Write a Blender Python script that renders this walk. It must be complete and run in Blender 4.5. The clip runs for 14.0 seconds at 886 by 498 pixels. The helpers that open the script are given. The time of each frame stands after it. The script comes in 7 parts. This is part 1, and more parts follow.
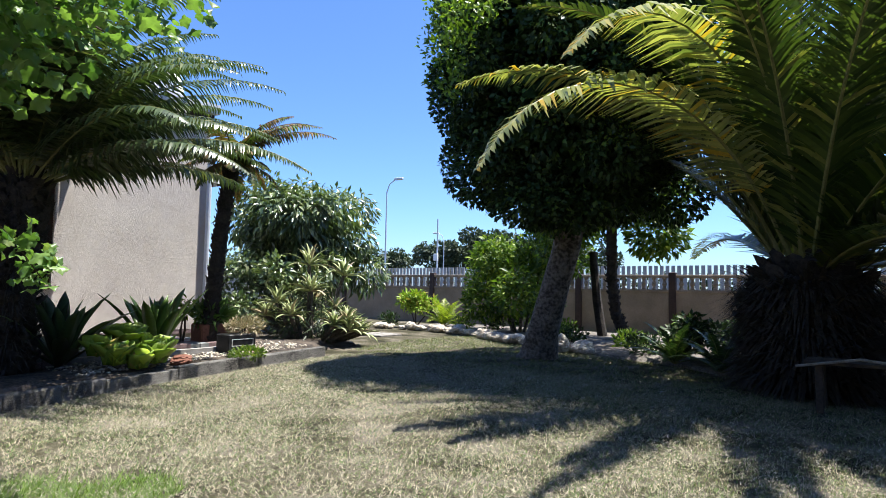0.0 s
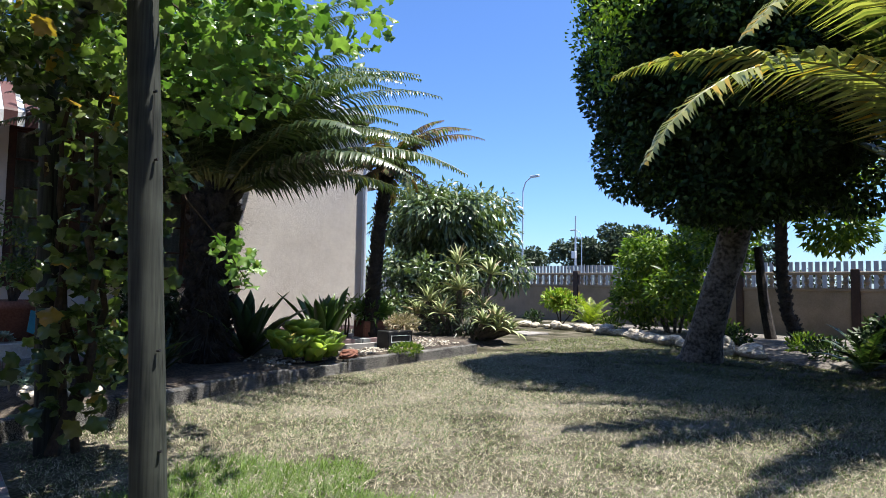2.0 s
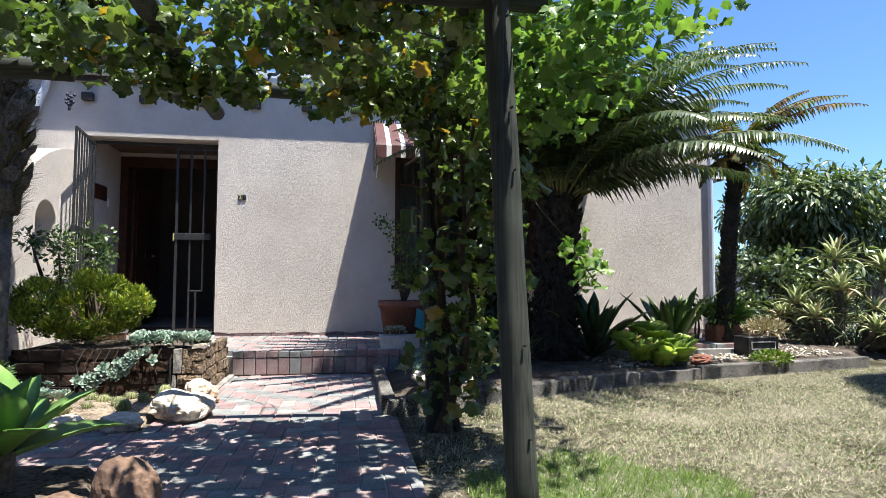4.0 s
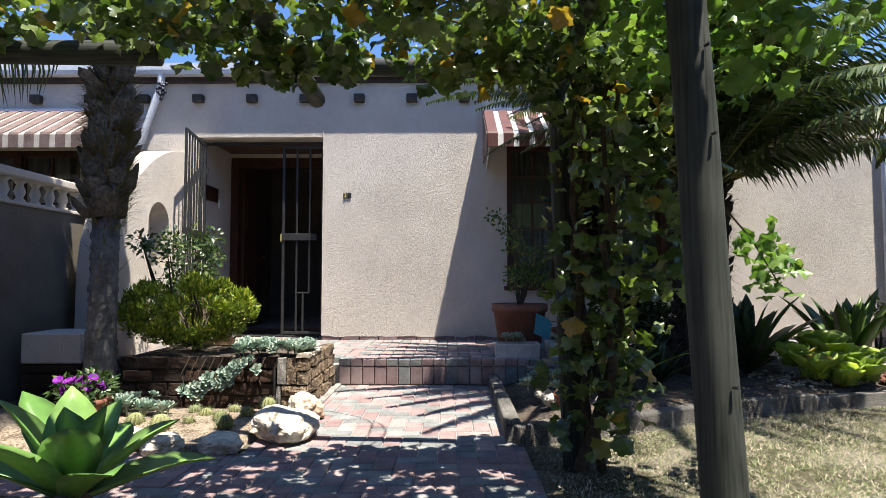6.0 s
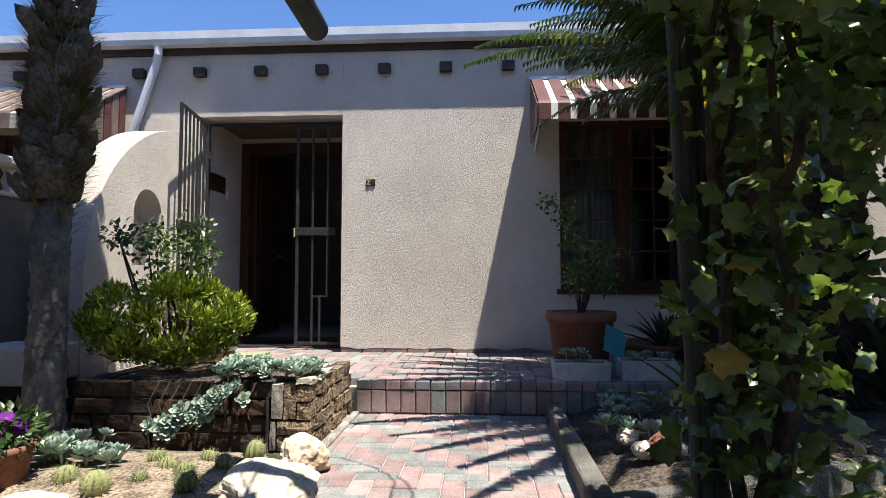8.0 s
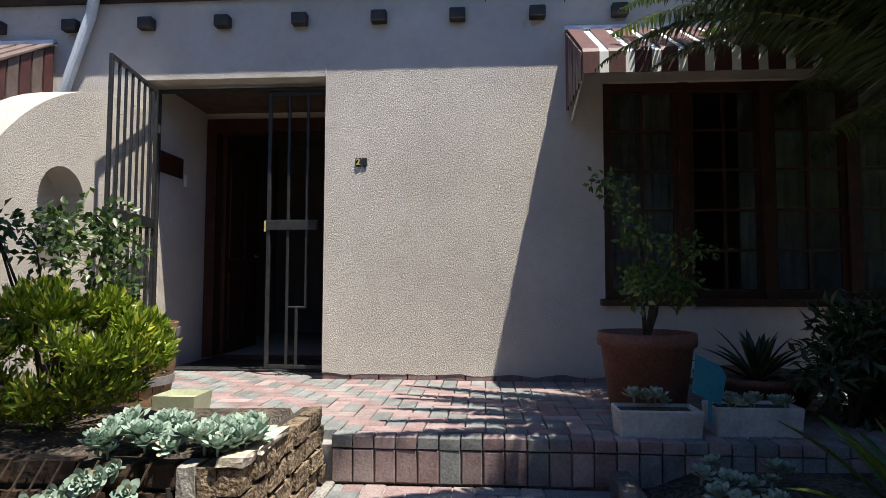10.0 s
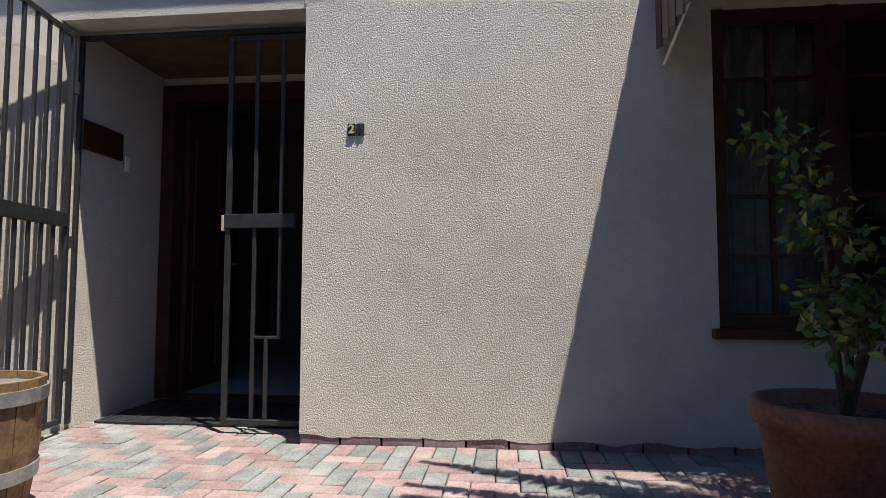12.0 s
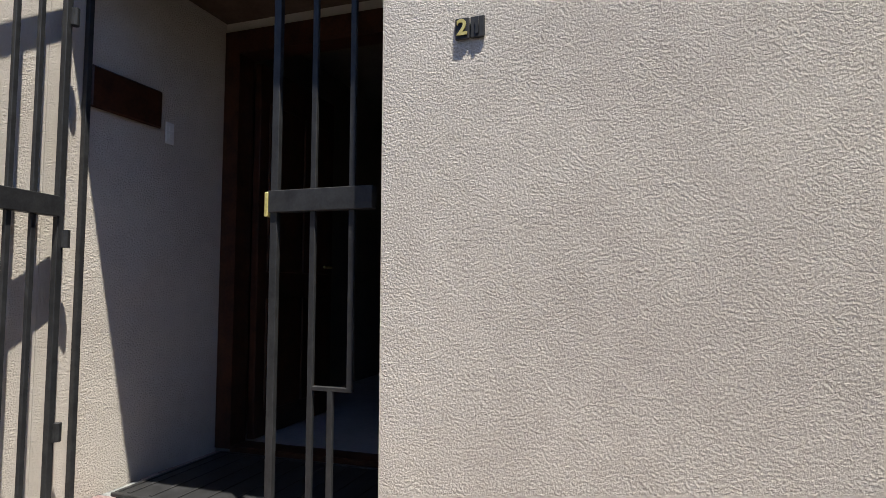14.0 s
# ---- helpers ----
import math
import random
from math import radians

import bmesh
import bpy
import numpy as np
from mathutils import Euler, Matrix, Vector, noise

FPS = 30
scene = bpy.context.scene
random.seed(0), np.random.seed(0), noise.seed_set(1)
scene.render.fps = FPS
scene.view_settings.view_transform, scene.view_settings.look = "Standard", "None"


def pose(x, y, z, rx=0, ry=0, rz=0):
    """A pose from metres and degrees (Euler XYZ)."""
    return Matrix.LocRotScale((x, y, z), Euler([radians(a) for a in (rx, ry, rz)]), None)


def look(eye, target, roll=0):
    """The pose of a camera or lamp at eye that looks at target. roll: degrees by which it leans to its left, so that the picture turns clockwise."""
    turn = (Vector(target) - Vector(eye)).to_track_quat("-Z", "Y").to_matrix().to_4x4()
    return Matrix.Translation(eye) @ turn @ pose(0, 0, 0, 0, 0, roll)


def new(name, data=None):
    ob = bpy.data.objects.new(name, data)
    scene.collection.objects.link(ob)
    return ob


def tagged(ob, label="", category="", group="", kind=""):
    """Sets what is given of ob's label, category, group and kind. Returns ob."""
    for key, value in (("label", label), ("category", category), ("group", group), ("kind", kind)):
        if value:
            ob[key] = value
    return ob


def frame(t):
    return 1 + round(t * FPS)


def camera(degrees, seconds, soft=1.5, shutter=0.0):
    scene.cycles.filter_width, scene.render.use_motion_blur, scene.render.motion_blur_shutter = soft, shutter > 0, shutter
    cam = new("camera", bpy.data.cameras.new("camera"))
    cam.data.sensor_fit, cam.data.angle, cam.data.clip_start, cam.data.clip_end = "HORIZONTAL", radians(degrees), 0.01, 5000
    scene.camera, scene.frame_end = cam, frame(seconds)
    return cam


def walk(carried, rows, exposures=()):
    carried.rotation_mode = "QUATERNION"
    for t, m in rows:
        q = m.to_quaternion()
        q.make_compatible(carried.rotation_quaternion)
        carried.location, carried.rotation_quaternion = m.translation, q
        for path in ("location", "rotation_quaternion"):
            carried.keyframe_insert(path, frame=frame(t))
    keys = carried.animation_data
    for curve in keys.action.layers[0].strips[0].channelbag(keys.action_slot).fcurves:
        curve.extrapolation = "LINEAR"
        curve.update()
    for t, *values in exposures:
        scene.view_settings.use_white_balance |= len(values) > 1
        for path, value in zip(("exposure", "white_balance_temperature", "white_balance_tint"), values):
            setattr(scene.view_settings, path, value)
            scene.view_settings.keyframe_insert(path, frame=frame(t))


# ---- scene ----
cam = camera(73.5, 14.0, soft=0.8)
METRES, EYE, TILT, LEAN, TURN = 6.2, 0.88, 0.0, 0.0, 36.1
ROWS = [
    (0.0, 0.0, 0.0, 0.0, -0.06, 3.75, -0.95),
    (0.5, -0.0076, -0.0016, 0.0004, 0.05, 3.7, -0.99),
    (1.0, -0.0148, -0.0027, 0.0003, 1.54, 3.63, -0.96),
    (1.5, -0.0228, -0.0037, -0.0001, 5.42, 3.53, -0.79),
    (2.0, -0.0304, -0.006, 0.0007, 12.89, 3.37, -0.89),
    (2.5, -0.0341, -0.0075, 0.0002, 21.54, 3.28, -0.47),
    (3.0, -0.0377, -0.0083, -0.0003, 29.66, 3.2, -0.32),
    (3.5, -0.0407, -0.0078, -0.0011, 37.63, 3.2, -0.32),
    (4.0, -0.0417, -0.0073, -0.0011, 44.51, 3.24, -0.21),
    (6.5, -0.1611, 0.0613, 0.0067, 55.47, 2.88, 0.12),
    (7.0, -0.1972, 0.084, 0.0037, 56.73, 2.94, 0.16),
    (9.5, -0.4091, 0.2077, 0.008, 57.76, 3.26, -0.08),
    (10.0, -0.4552, 0.236, 0.0113, 57.85, 3.37, -0.13),
    (10.5, -0.4964, 0.2661, 0.0211, 57.94, 3.51, -0.06),
    (11.0, -0.545, 0.2948, 0.0178, 58.31, 3.68, 0.03),
    (11.5, -0.5987, 0.3178, 0.0238, 58.81, 3.64, -0.08),
    (12.0, -0.6569, 0.3518, 0.0262, 59.86, 3.74, -0.06),
    (12.5, -0.7124, 0.3838, 0.0289, 61.09, 3.83, -0.13),
    (13.0, -0.772, 0.4121, 0.0335, 62.73, 3.93, -0.13),
    (13.5, -0.8248, 0.4379, 0.0357, 65.93, 3.76, -0.12),
    (14.0, -0.8718, 0.447, 0.0374, 72.79, 3.76, -0.2),
]
EXPOSURES = [(0.0, 1.36, 6400, 10), (2.0, 1.26, 6400, 10), (3.0, 1.2, 6400, 10), (4.2, 1.48, 6550, 9), (6.5, 1.4, 6900, 10), (9.5, 1.02, 6800, 8), (11.0, 0.92, 6750, 8), (13.0, 0.86, 6700, 7), (13.5, 0.9, 6700, 8), (14.0, 1.04, 6700, 8)]
walk(cam, [(t, pose(0, 0, EYE, TILT, LEAN, TURN) @ pose(METRES * x, METRES * y, METRES * z, 90 + pitch, roll, yaw)) for t, x, y, z, yaw, pitch, roll in ROWS], EXPOSURES)

# ---- light ----
SUN = Vector((0.20, 0.24, 1.0)).normalized()
world = bpy.data.worlds.new("sky")
scene.world = world
world.use_nodes = True
wn = world.node_tree.nodes
sky = wn.new("ShaderNodeTexSky")
sky.sky_type = 'NISHITA'
sky.sun_disc = False
sky.sun_elevation = math.asin(SUN.z)
sky.sun_rotation = math.atan2(SUN.x, SUN.y)
sky.air_density, sky.dust_density, sky.ozone_density = 1.0, 0.5, 2.5
wn["Background"].inputs["Strength"].default_value = 0.066
tint = wn.new("ShaderNodeMix")
tint.data_type, tint.blend_type = 'RGBA', 'MULTIPLY'
tint.inputs["Factor"].default_value = 1.0
tint.inputs["B"].default_value = (0.76, 1.02, 1.45, 1)
world.node_tree.links.new(sky.outputs["Color"], tint.inputs["A"])
world.node_tree.links.new(tint.outputs["Result"], wn["Background"].inputs["Color"])
sun = new("sun", bpy.data.lights.new("sun", "SUN"))
sun.data.energy, sun.data.angle, sun.data.color = 5.0, radians(0.53), (1.0, 0.955, 0.88)
sun.matrix_world = look((0, 0, 20), Vector((0, 0, 20)) - SUN)

# ---- materials ----
def nodes_of(name):
    m = bpy.data.materials.new(name)
    m.use_nodes = True
    nt = m.node_tree
    return m, nt, nt.nodes, nt.links, nt.nodes["Principled BSDF"]


def surface(name, dark, light, scale=8.0, rough=0.8, bump=0.3, grain=60.0, depth=0.01, metal=0.0, stain=None, coords="Position", vary=0.0, spec=0.4, grit=0.45):
    """A plain weathered surface: two tones at a broad scale, fine grain in relief, and stains of a third tone."""
    m, nt, n, k, b = nodes_of(name)
    if coords == "Position":
        src = n.new("ShaderNodeNewGeometry").outputs["Position"]
    else:
        src = n.new("ShaderNodeTexCoord").outputs["Object"]
    broad = n.new("ShaderNodeTexNoise")
    broad.inputs["Scale"].default_value, broad.inputs["Detail"].default_value = scale, 6
    fine = n.new("ShaderNodeTexNoise")
    fine.inputs["Scale"].default_value, fine.inputs["Detail"].default_value = grain, 4
    for t in (broad, fine):
        k.new(src, t.inputs["Vector"])
    ramp = n.new("ShaderNodeValToRGB")
    ramp.color_ramp.elements[0].position, ramp.color_ramp.elements[1].position = 0.35, 0.65
    ramp.color_ramp.elements[0].color, ramp.color_ramp.elements[1].color = (*dark, 1), (*light, 1)
    both = n.new("ShaderNodeMath")
    both.operation = 'MULTIPLY_ADD'
    k.new(fine.outputs["Fac"], both.inputs[0])
    both.inputs[1].default_value = grit
    low = n.new("ShaderNodeMath")
    low.operation = 'MULTIPLY_ADD'
    k.new(broad.outputs["Fac"], low.inputs[0])
    low.inputs[1].default_value, low.inputs[2].default_value = 0.7, 0.15 - 0.5 * grit
    k.new(low.outputs[0], both.inputs[2])
    k.new(both.outputs[0], ramp.inputs["Fac"])
    colour = ramp.outputs["Color"]
    if stain:
        patch = n.new("ShaderNodeTexNoise")
        patch.inputs["Scale"].default_value, patch.inputs["Detail"].default_value = scale * 0.35, 8
        k.new(src, patch.inputs["Vector"])
        cut = n.new("ShaderNodeMapRange")
        cut.inputs["From Min"].default_value, cut.inputs["From Max"].default_value, cut.inputs["To Max"].default_value = 0.55, 0.75, 0.7
        k.new(patch.outputs["Fac"], cut.inputs["Value"])
        mix = n.new("ShaderNodeMix")
        mix.data_type = 'RGBA'
        k.new(cut.outputs[0], mix.inputs["Factor"])
        k.new(colour, mix.inputs["A"])
        mix.inputs["B"].default_value = (*stain, 1)
        colour = mix.outputs["Result"]
    if vary:
        info = n.new("ShaderNodeObjectInfo")
        span = n.new("ShaderNodeMapRange")
        span.inputs["To Min"].default_value, span.inputs["To Max"].default_value = 1 - vary, 1 + vary
        k.new(info.outputs["Random"], span.inputs["Value"])
        hsv = n.new("ShaderNodeHueSaturation")
        k.new(span.outputs[0], hsv.inputs["Value"])
        k.new(colour, hsv.inputs["Color"])
        colour = hsv.outputs["Color"]
    k.new(colour, b.inputs["Base Color"])
    b.inputs["Roughness"].default_value, b.inputs["Metallic"].default_value = rough, metal
    b.inputs["Specular IOR Level"].default_value = spec
    if bump:
        bp = n.new("ShaderNodeBump")
        bp.inputs["Strength"].default_value, bp.inputs["Distance"].default_value = bump, depth
        k.new(both.outputs[0], bp.inputs["Height"])
        k.new(bp.outputs[0], b.inputs["Normal"])
    return m


def leafy(name, dark, light, third=None, share=0.12, rough=0.45, through_light=0.35, spec=0.4):
    """Leaves that differ one from the next, and let some light pass."""
    m, nt, n, k, b = nodes_of(name)
    geo = n.new("ShaderNodeNewGeometry")
    ramp = n.new("ShaderNodeValToRGB")
    e = ramp.color_ramp.elements
    e[0].position, e[1].position = 0.0, 0.85
    e[0].color, e[1].color = (*dark, 1), (*light, 1)
    if third:
        x = e.new(1.0 - share)
        x.color = (*light, 1)
        y = e.new(min(1.0, 1.0 - share + 0.03))
        y.color = (*third, 1)
        e[-1].color = (*third, 1)
    who = n.new("ShaderNodeObjectInfo")
    mixed = n.new("ShaderNodeMath")
    mixed.operation = 'ADD'
    k.new(geo.outputs["Random Per Island"], mixed.inputs[0])
    k.new(who.outputs["Random"], mixed.inputs[1])
    wrap = n.new("ShaderNodeMath")
    wrap.operation = 'FRACT'
    k.new(mixed.outputs[0], wrap.inputs[0])
    k.new(wrap.outputs[0], ramp.inputs["Fac"])
    tex = n.new("ShaderNodeTexNoise")
    tex.inputs["Scale"].default_value, tex.inputs["Detail"].default_value = 35, 3
    k.new(geo.outputs["Position"], tex.inputs["Vector"])
    hsv = n.new("ShaderNodeHueSaturation")
    span = n.new("ShaderNodeMapRange")
    span.inputs["To Min"].default_value, span.inputs["To Max"].default_value = 0.75, 1.25
    k.new(tex.outputs["Fac"], span.inputs["Value"])
    k.new(span.outputs[0], hsv.inputs["Value"])
    k.new(ramp.outputs["Color"], hsv.inputs["Color"])
    k.new(hsv.outputs["Color"], b.inputs["Base Color"])
    b.inputs["Roughness"].default_value, b.inputs["Specular IOR Level"].default_value = rough, spec
    if through_light:
        tr = n.new("ShaderNodeBsdfTranslucent")
        warm = n.new("ShaderNodeMix")
        warm.data_type, warm.blend_type = 'RGBA', 'MULTIPLY'
        warm.inputs["Factor"].default_value = 1.0
        warm.inputs["B"].default_value = (1.3, 1.5, 0.6, 1)
        k.new(hsv.outputs["Color"], warm.inputs["A"])
        k.new(warm.outputs["Result"], tr.inputs["Color"])
        mix = n.new("ShaderNodeMixShader")
        mix.inputs["Fac"].default_value = through_light
        k.new(b.outputs[0], mix.inputs[1])
        k.new(tr.outputs[0], mix.inputs[2])
        k.new(mix.outputs[0], n["Material Output"].inputs["Surface"])
    return m


def stucco(name):
    """Painted rough-cast: grains of about a centimetre, finer grit between, faint broad grime."""
    m, nt, n, k, b = nodes_of(name)
    pos = n.new("ShaderNodeNewGeometry").outputs["Position"]
    def noise_at(scale, detail, rough=0.5):
        t = n.new("ShaderNodeTexNoise")
        t.inputs["Scale"].default_value, t.inputs["Detail"].default_value, t.inputs["Roughness"].default_value = scale, detail, rough
        k.new(pos, t.inputs["Vector"])
        return t.outputs["Fac"]
    grain, grit, broad, blotch = noise_at(128, 3, 0.62), noise_at(400, 2, 0.6), noise_at(1.6, 7), noise_at(14, 4)
    tone = n.new("ShaderNodeMath")
    tone.operation = 'MULTIPLY_ADD'
    k.new(blotch, tone.inputs[0])
    tone.inputs[1].default_value = 0.35
    part_of = n.new("ShaderNodeMath")
    part_of.operation = 'MULTIPLY_ADD'
    k.new(broad, part_of.inputs[0])
    part_of.inputs[1].default_value, part_of.inputs[2].default_value = 0.75, -0.05
    k.new(part_of.outputs[0], tone.inputs[2])
    ramp = n.new("ShaderNodeValToRGB")
    ramp.color_ramp.elements[0].position, ramp.color_ramp.elements[1].position = 0.3, 0.7
    ramp.color_ramp.elements[0].color, ramp.color_ramp.elements[1].color = (0.49, 0.445, 0.398, 1), (0.62, 0.572, 0.515, 1)
    k.new(tone.outputs[0], ramp.inputs["Fac"])
    k.new(ramp.outputs["Color"], b.inputs["Base Color"])
    h = n.new("ShaderNodeMath")
    h.operation = 'MULTIPLY_ADD'
    k.new(grit, h.inputs[0])
    h.inputs[1].default_value = 0.25
    k.new(grain, h.inputs[2])
    bp = n.new("ShaderNodeBump")
    bp.inputs["Strength"].default_value, bp.inputs["Distance"].default_value = 1.0, 0.0092
    k.new(h.outputs[0], bp.inputs["Height"])
    k.new(bp.outputs[0], b.inputs["Normal"])
    b.inputs["Roughness"].default_value, b.inputs["Specular IOR Level"].default_value = 0.95, 0.1
    return m


def pole_wood(name, stretch):
    """Weathered grey-green pole timber: streaks and drying cracks along its length."""
    m, nt, n, k, b = nodes_of(name)
    pos = n.new("ShaderNodeNewGeometry").outputs["Position"]
    lie = n.new("ShaderNodeVectorMath")
    lie.operation = 'MULTIPLY'
    lie.inputs[1].default_value = stretch
    k.new(pos, lie.inputs[0])
    def noise_at(scale, detail, src):
        t = n.new("ShaderNodeTexNoise")
        t.inputs["Scale"].default_value, t.inputs["Detail"].default_value = scale, detail
        k.new(src, t.inputs["Vector"])
        return t.outputs["Fac"]
    grain, patch, crack = noise_at(110, 6, lie.outputs[0]), noise_at(6, 6, pos), noise_at(38, 2, lie.outputs[0])
    both = n.new("ShaderNodeMath")
    both.operation = 'MULTIPLY_ADD'
    k.new(grain, both.inputs[0])
    both.inputs[1].default_value = 0.8
    low = n.new("ShaderNodeMath")
    low.operation = 'MULTIPLY_ADD'
    k.new(patch, low.inputs[0])
    low.inputs[1].default_value, low.inputs[2].default_value = 0.6, -0.2
    k.new(low.outputs[0], both.inputs[2])
    ramp = n.new("ShaderNodeValToRGB")
    e = ramp.color_ramp.elements
    e[0].position, e[1].position = 0.3, 0.75
    e[0].color, e[1].color = (0.012, 0.015, 0.013, 1), (0.062, 0.068, 0.056, 1)
    k.new(both.outputs[0], ramp.inputs["Fac"])
    cut = n.new("ShaderNodeMapRange")
    cut.inputs["From Min"].default_value, cut.inputs["From Max"].default_value = 0.30, 0.36
    k.new(crack, cut.inputs["Value"])
    mix = n.new("ShaderNodeMix")
    mix.data_type = 'RGBA'
    k.new(cut.outputs[0], mix.inputs["Factor"])
    mix.inputs["A"].default_value = (0.012, 0.012, 0.010, 1)
    k.new(ramp.outputs["Color"], mix.inputs["B"])
    k.new(mix.outputs["Result"], b.inputs["Base Color"])
    bp = n.new("ShaderNodeBump")
    bp.inputs["Strength"].default_value, bp.inputs["Distance"].default_value = 0.6, 0.004
    k.new(cut.outputs[0], bp.inputs["Height"])
    k.new(bp.outputs[0], b.inputs["Normal"])
    b.inputs["Roughness"].default_value, b.inputs["Specular IOR Level"].default_value = 0.75, 0.3
    return m


def lawn_ground(name):
    """Short dry turf: straw, green and bare earth in patches."""
    m, nt, n, k, b = nodes_of(name)
    pos = n.new("ShaderNodeNewGeometry").outputs["Position"]
    def noise_at(scale, detail):
        t = n.new("ShaderNodeTexNoise")
        t.inputs["Scale"].default_value, t.inputs["Detail"].default_value = scale, detail
        k.new(pos, t.inputs["Vector"])
        return t.outputs["Fac"]
    patch, fine = noise_at(2.2, 7), noise_at(55, 6)
    add = n.new("ShaderNodeMath")
    add.operation = 'MULTIPLY_ADD'
    k.new(fine, add.inputs[0])
    add.inputs[1].default_value = 0.55
    low = n.new("ShaderNodeMath")
    low.operation = 'MULTIPLY_ADD'
    k.new(patch, low.inputs[0])
    low.inputs[1].default_value, low.inputs[2].default_value = 1.1, -0.32
    k.new(low.outputs[0], add.inputs[2])
    ramp = n.new("ShaderNodeValToRGB")
    e = ramp.color_ramp.elements
    e[0].position, e[1].position = 0.25, 0.75
    e[0].color, e[1].color = (0.014, 0.014, 0.009, 1), (0.19, 0.165, 0.135, 1)
    mid = e.new(0.48)
    mid.color = (0.062, 0.058, 0.036, 1)
    k.new(add.outputs[0], ramp.inputs["Fac"])
    k.new(ramp.outputs["Color"], b.inputs["Base Color"])
    b.inputs["Roughness"].default_value, b.inputs["Specular IOR Level"].default_value = 0.95, 0.05
    bp = n.new("ShaderNodeBump")
    bp.inputs["Strength"].default_value, bp.inputs["Distance"].default_value = 0.8, 0.02
    k.new(fine, bp.inputs["Height"])
    k.new(bp.outputs[0], b.inputs["Normal"])
    return m


def glass(name):
    m, nt, n, k, b = nodes_of(name)
    b.inputs["Base Color"].default_value = (0.9, 0.95, 0.95, 1)
    b.inputs["Roughness"].default_value = 0.02
    b.inputs["Transmission Weight"].default_value = 1.0
    b.inputs["IOR"].default_value = 1.45
    return m


M_WALL = stucco("painted_stucco")
M_LAWN = lawn_ground("dry_lawn")
M_SOIL = surface("bed_soil", (0.018, 0.014, 0.011), (0.12, 0.095, 0.072), 5, 0.95, 0.7, 50, 0.02, grit=1.1)
M_SAND = surface("brown_grit", (0.09, 0.068, 0.048), (0.31, 0.25, 0.185), 9, 0.95, 0.7, 70, 0.02, grit=1.1)
M_CONC = surface("weathered_concrete", (0.13, 0.12, 0.11), (0.33, 0.31, 0.28), 7, 0.9, 0.6, 90, 0.008, stain=(0.06, 0.055, 0.045), grit=0.9)
M_FENCE = surface("buff_concrete_panel", (0.19, 0.15, 0.105), (0.28, 0.225, 0.165), 3, 0.9, 0.3, 60, 0.005, stain=(0.2, 0.16, 0.12))
M_WHITE = surface("white_paint", (0.70, 0.70, 0.70), (0.82, 0.82, 0.81), 6, 0.45, 0.1, 50, 0.003)
M_MAROON = surface("maroon_paint", (0.07, 0.026, 0.025), (0.115, 0.048, 0.045), 6, 0.5, 0.1, 50, 0.003)
M_GUTTER = surface("pale_blue_grey_paint", (0.48, 0.52, 0.58), (0.62, 0.66, 0.72), 5, 0.4, 0.1, 50, 0.003)
M_FASCIA = surface("brown_fascia_paint", (0.022, 0.012, 0.010), (0.055, 0.032, 0.026), 6, 0.6, 0.2, 50, 0.004)
M_IRON = surface("dark_grey_enamel_steel", (0.016, 0.0165, 0.018), (0.034, 0.035, 0.037), 20, 0.5, 0.1, 120, 0.002, spec=0.35)
M_WOODDARK = surface("dark_varnished_wood", (0.026, 0.009, 0.005), (0.066, 0.024, 0.013), 10, 0.4, 0.2, 60, 0.004)
M_POLE = pole_wood("weathered_post_wood", (1.0, 1.0, 0.03))
M_BEAM = pole_wood("weathered_beam_wood", (1.0, 0.03, 1.0))
M_BEAMEND = surface("dark_beam_end_wood", (0.02, 0.017, 0.015), (0.05, 0.042, 0.036), 12, 0.7, 0.3, 60, 0.004)
# ceiling plaster with its shade and the warm paver bounce put into the colour
M_BOUNCEBROWN = surface("bounce_brown_plaster", (0.06, 0.038, 0.026), (0.11, 0.072, 0.05), 8, 0.7, 0.2, 50, 0.003)
# duller copies of the awning paints; the colour carries the grazing-angle light
M_DULLCREAM = surface("grazing_dull_cream_paint", (0.34, 0.31, 0.27), (0.50, 0.46, 0.41), 9, 0.7, 0.2, 60, 0.004)
M_DULLMAROON = surface("grazing_dull_maroon_paint", (0.11, 0.075, 0.065), (0.19, 0.14, 0.125), 9, 0.7, 0.2, 60, 0.004)
# border ground: a greyer, darker tone that stands for the trees' shade
M_SHADEDSOIL = surface("shade_dark_border_soil", (0.055, 0.048, 0.04), (0.22, 0.195, 0.17), 9, 0.95, 0.8, 60, 0.02, grit=1.1)
M_BARK = surface("palm_bark", (0.05, 0.042, 0.035), (0.17, 0.145, 0.12), 9, 0.95, 0.9, 40, 0.02, grit=0.8)
M_TRUNK = surface("grey_tree_bark", (0.055, 0.045, 0.036), (0.22, 0.19, 0.16), 7, 0.95, 1.0, 25, 0.03, grit=1.0)
M_VINEWOOD = surface("vine_wood", (0.03, 0.022, 0.016), (0.095, 0.068, 0.048), 12, 0.95, 0.7, 50, 0.01)
M_TERRA = surface("terracotta", (0.12, 0.045, 0.03), (0.22, 0.095, 0.062), 6, 0.85, 0.25, 60, 0.004, stain=(0.22, 0.16, 0.13), grit=0.7)
M_ROCK = surface("pale_quartz_rock", (0.33, 0.28, 0.215), (0.64, 0.59, 0.50), 7, 0.85, 0.6, 30, 0.02, stain=(0.33, 0.2, 0.12), coords="Object", grit=0.8)
M_ROCKBROWN = surface("brown_rock", (0.09, 0.055, 0.04), (0.25, 0.16, 0.11), 7, 0.9, 0.6, 30, 0.02)
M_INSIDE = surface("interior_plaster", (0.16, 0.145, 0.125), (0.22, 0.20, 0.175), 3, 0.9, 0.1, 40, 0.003)
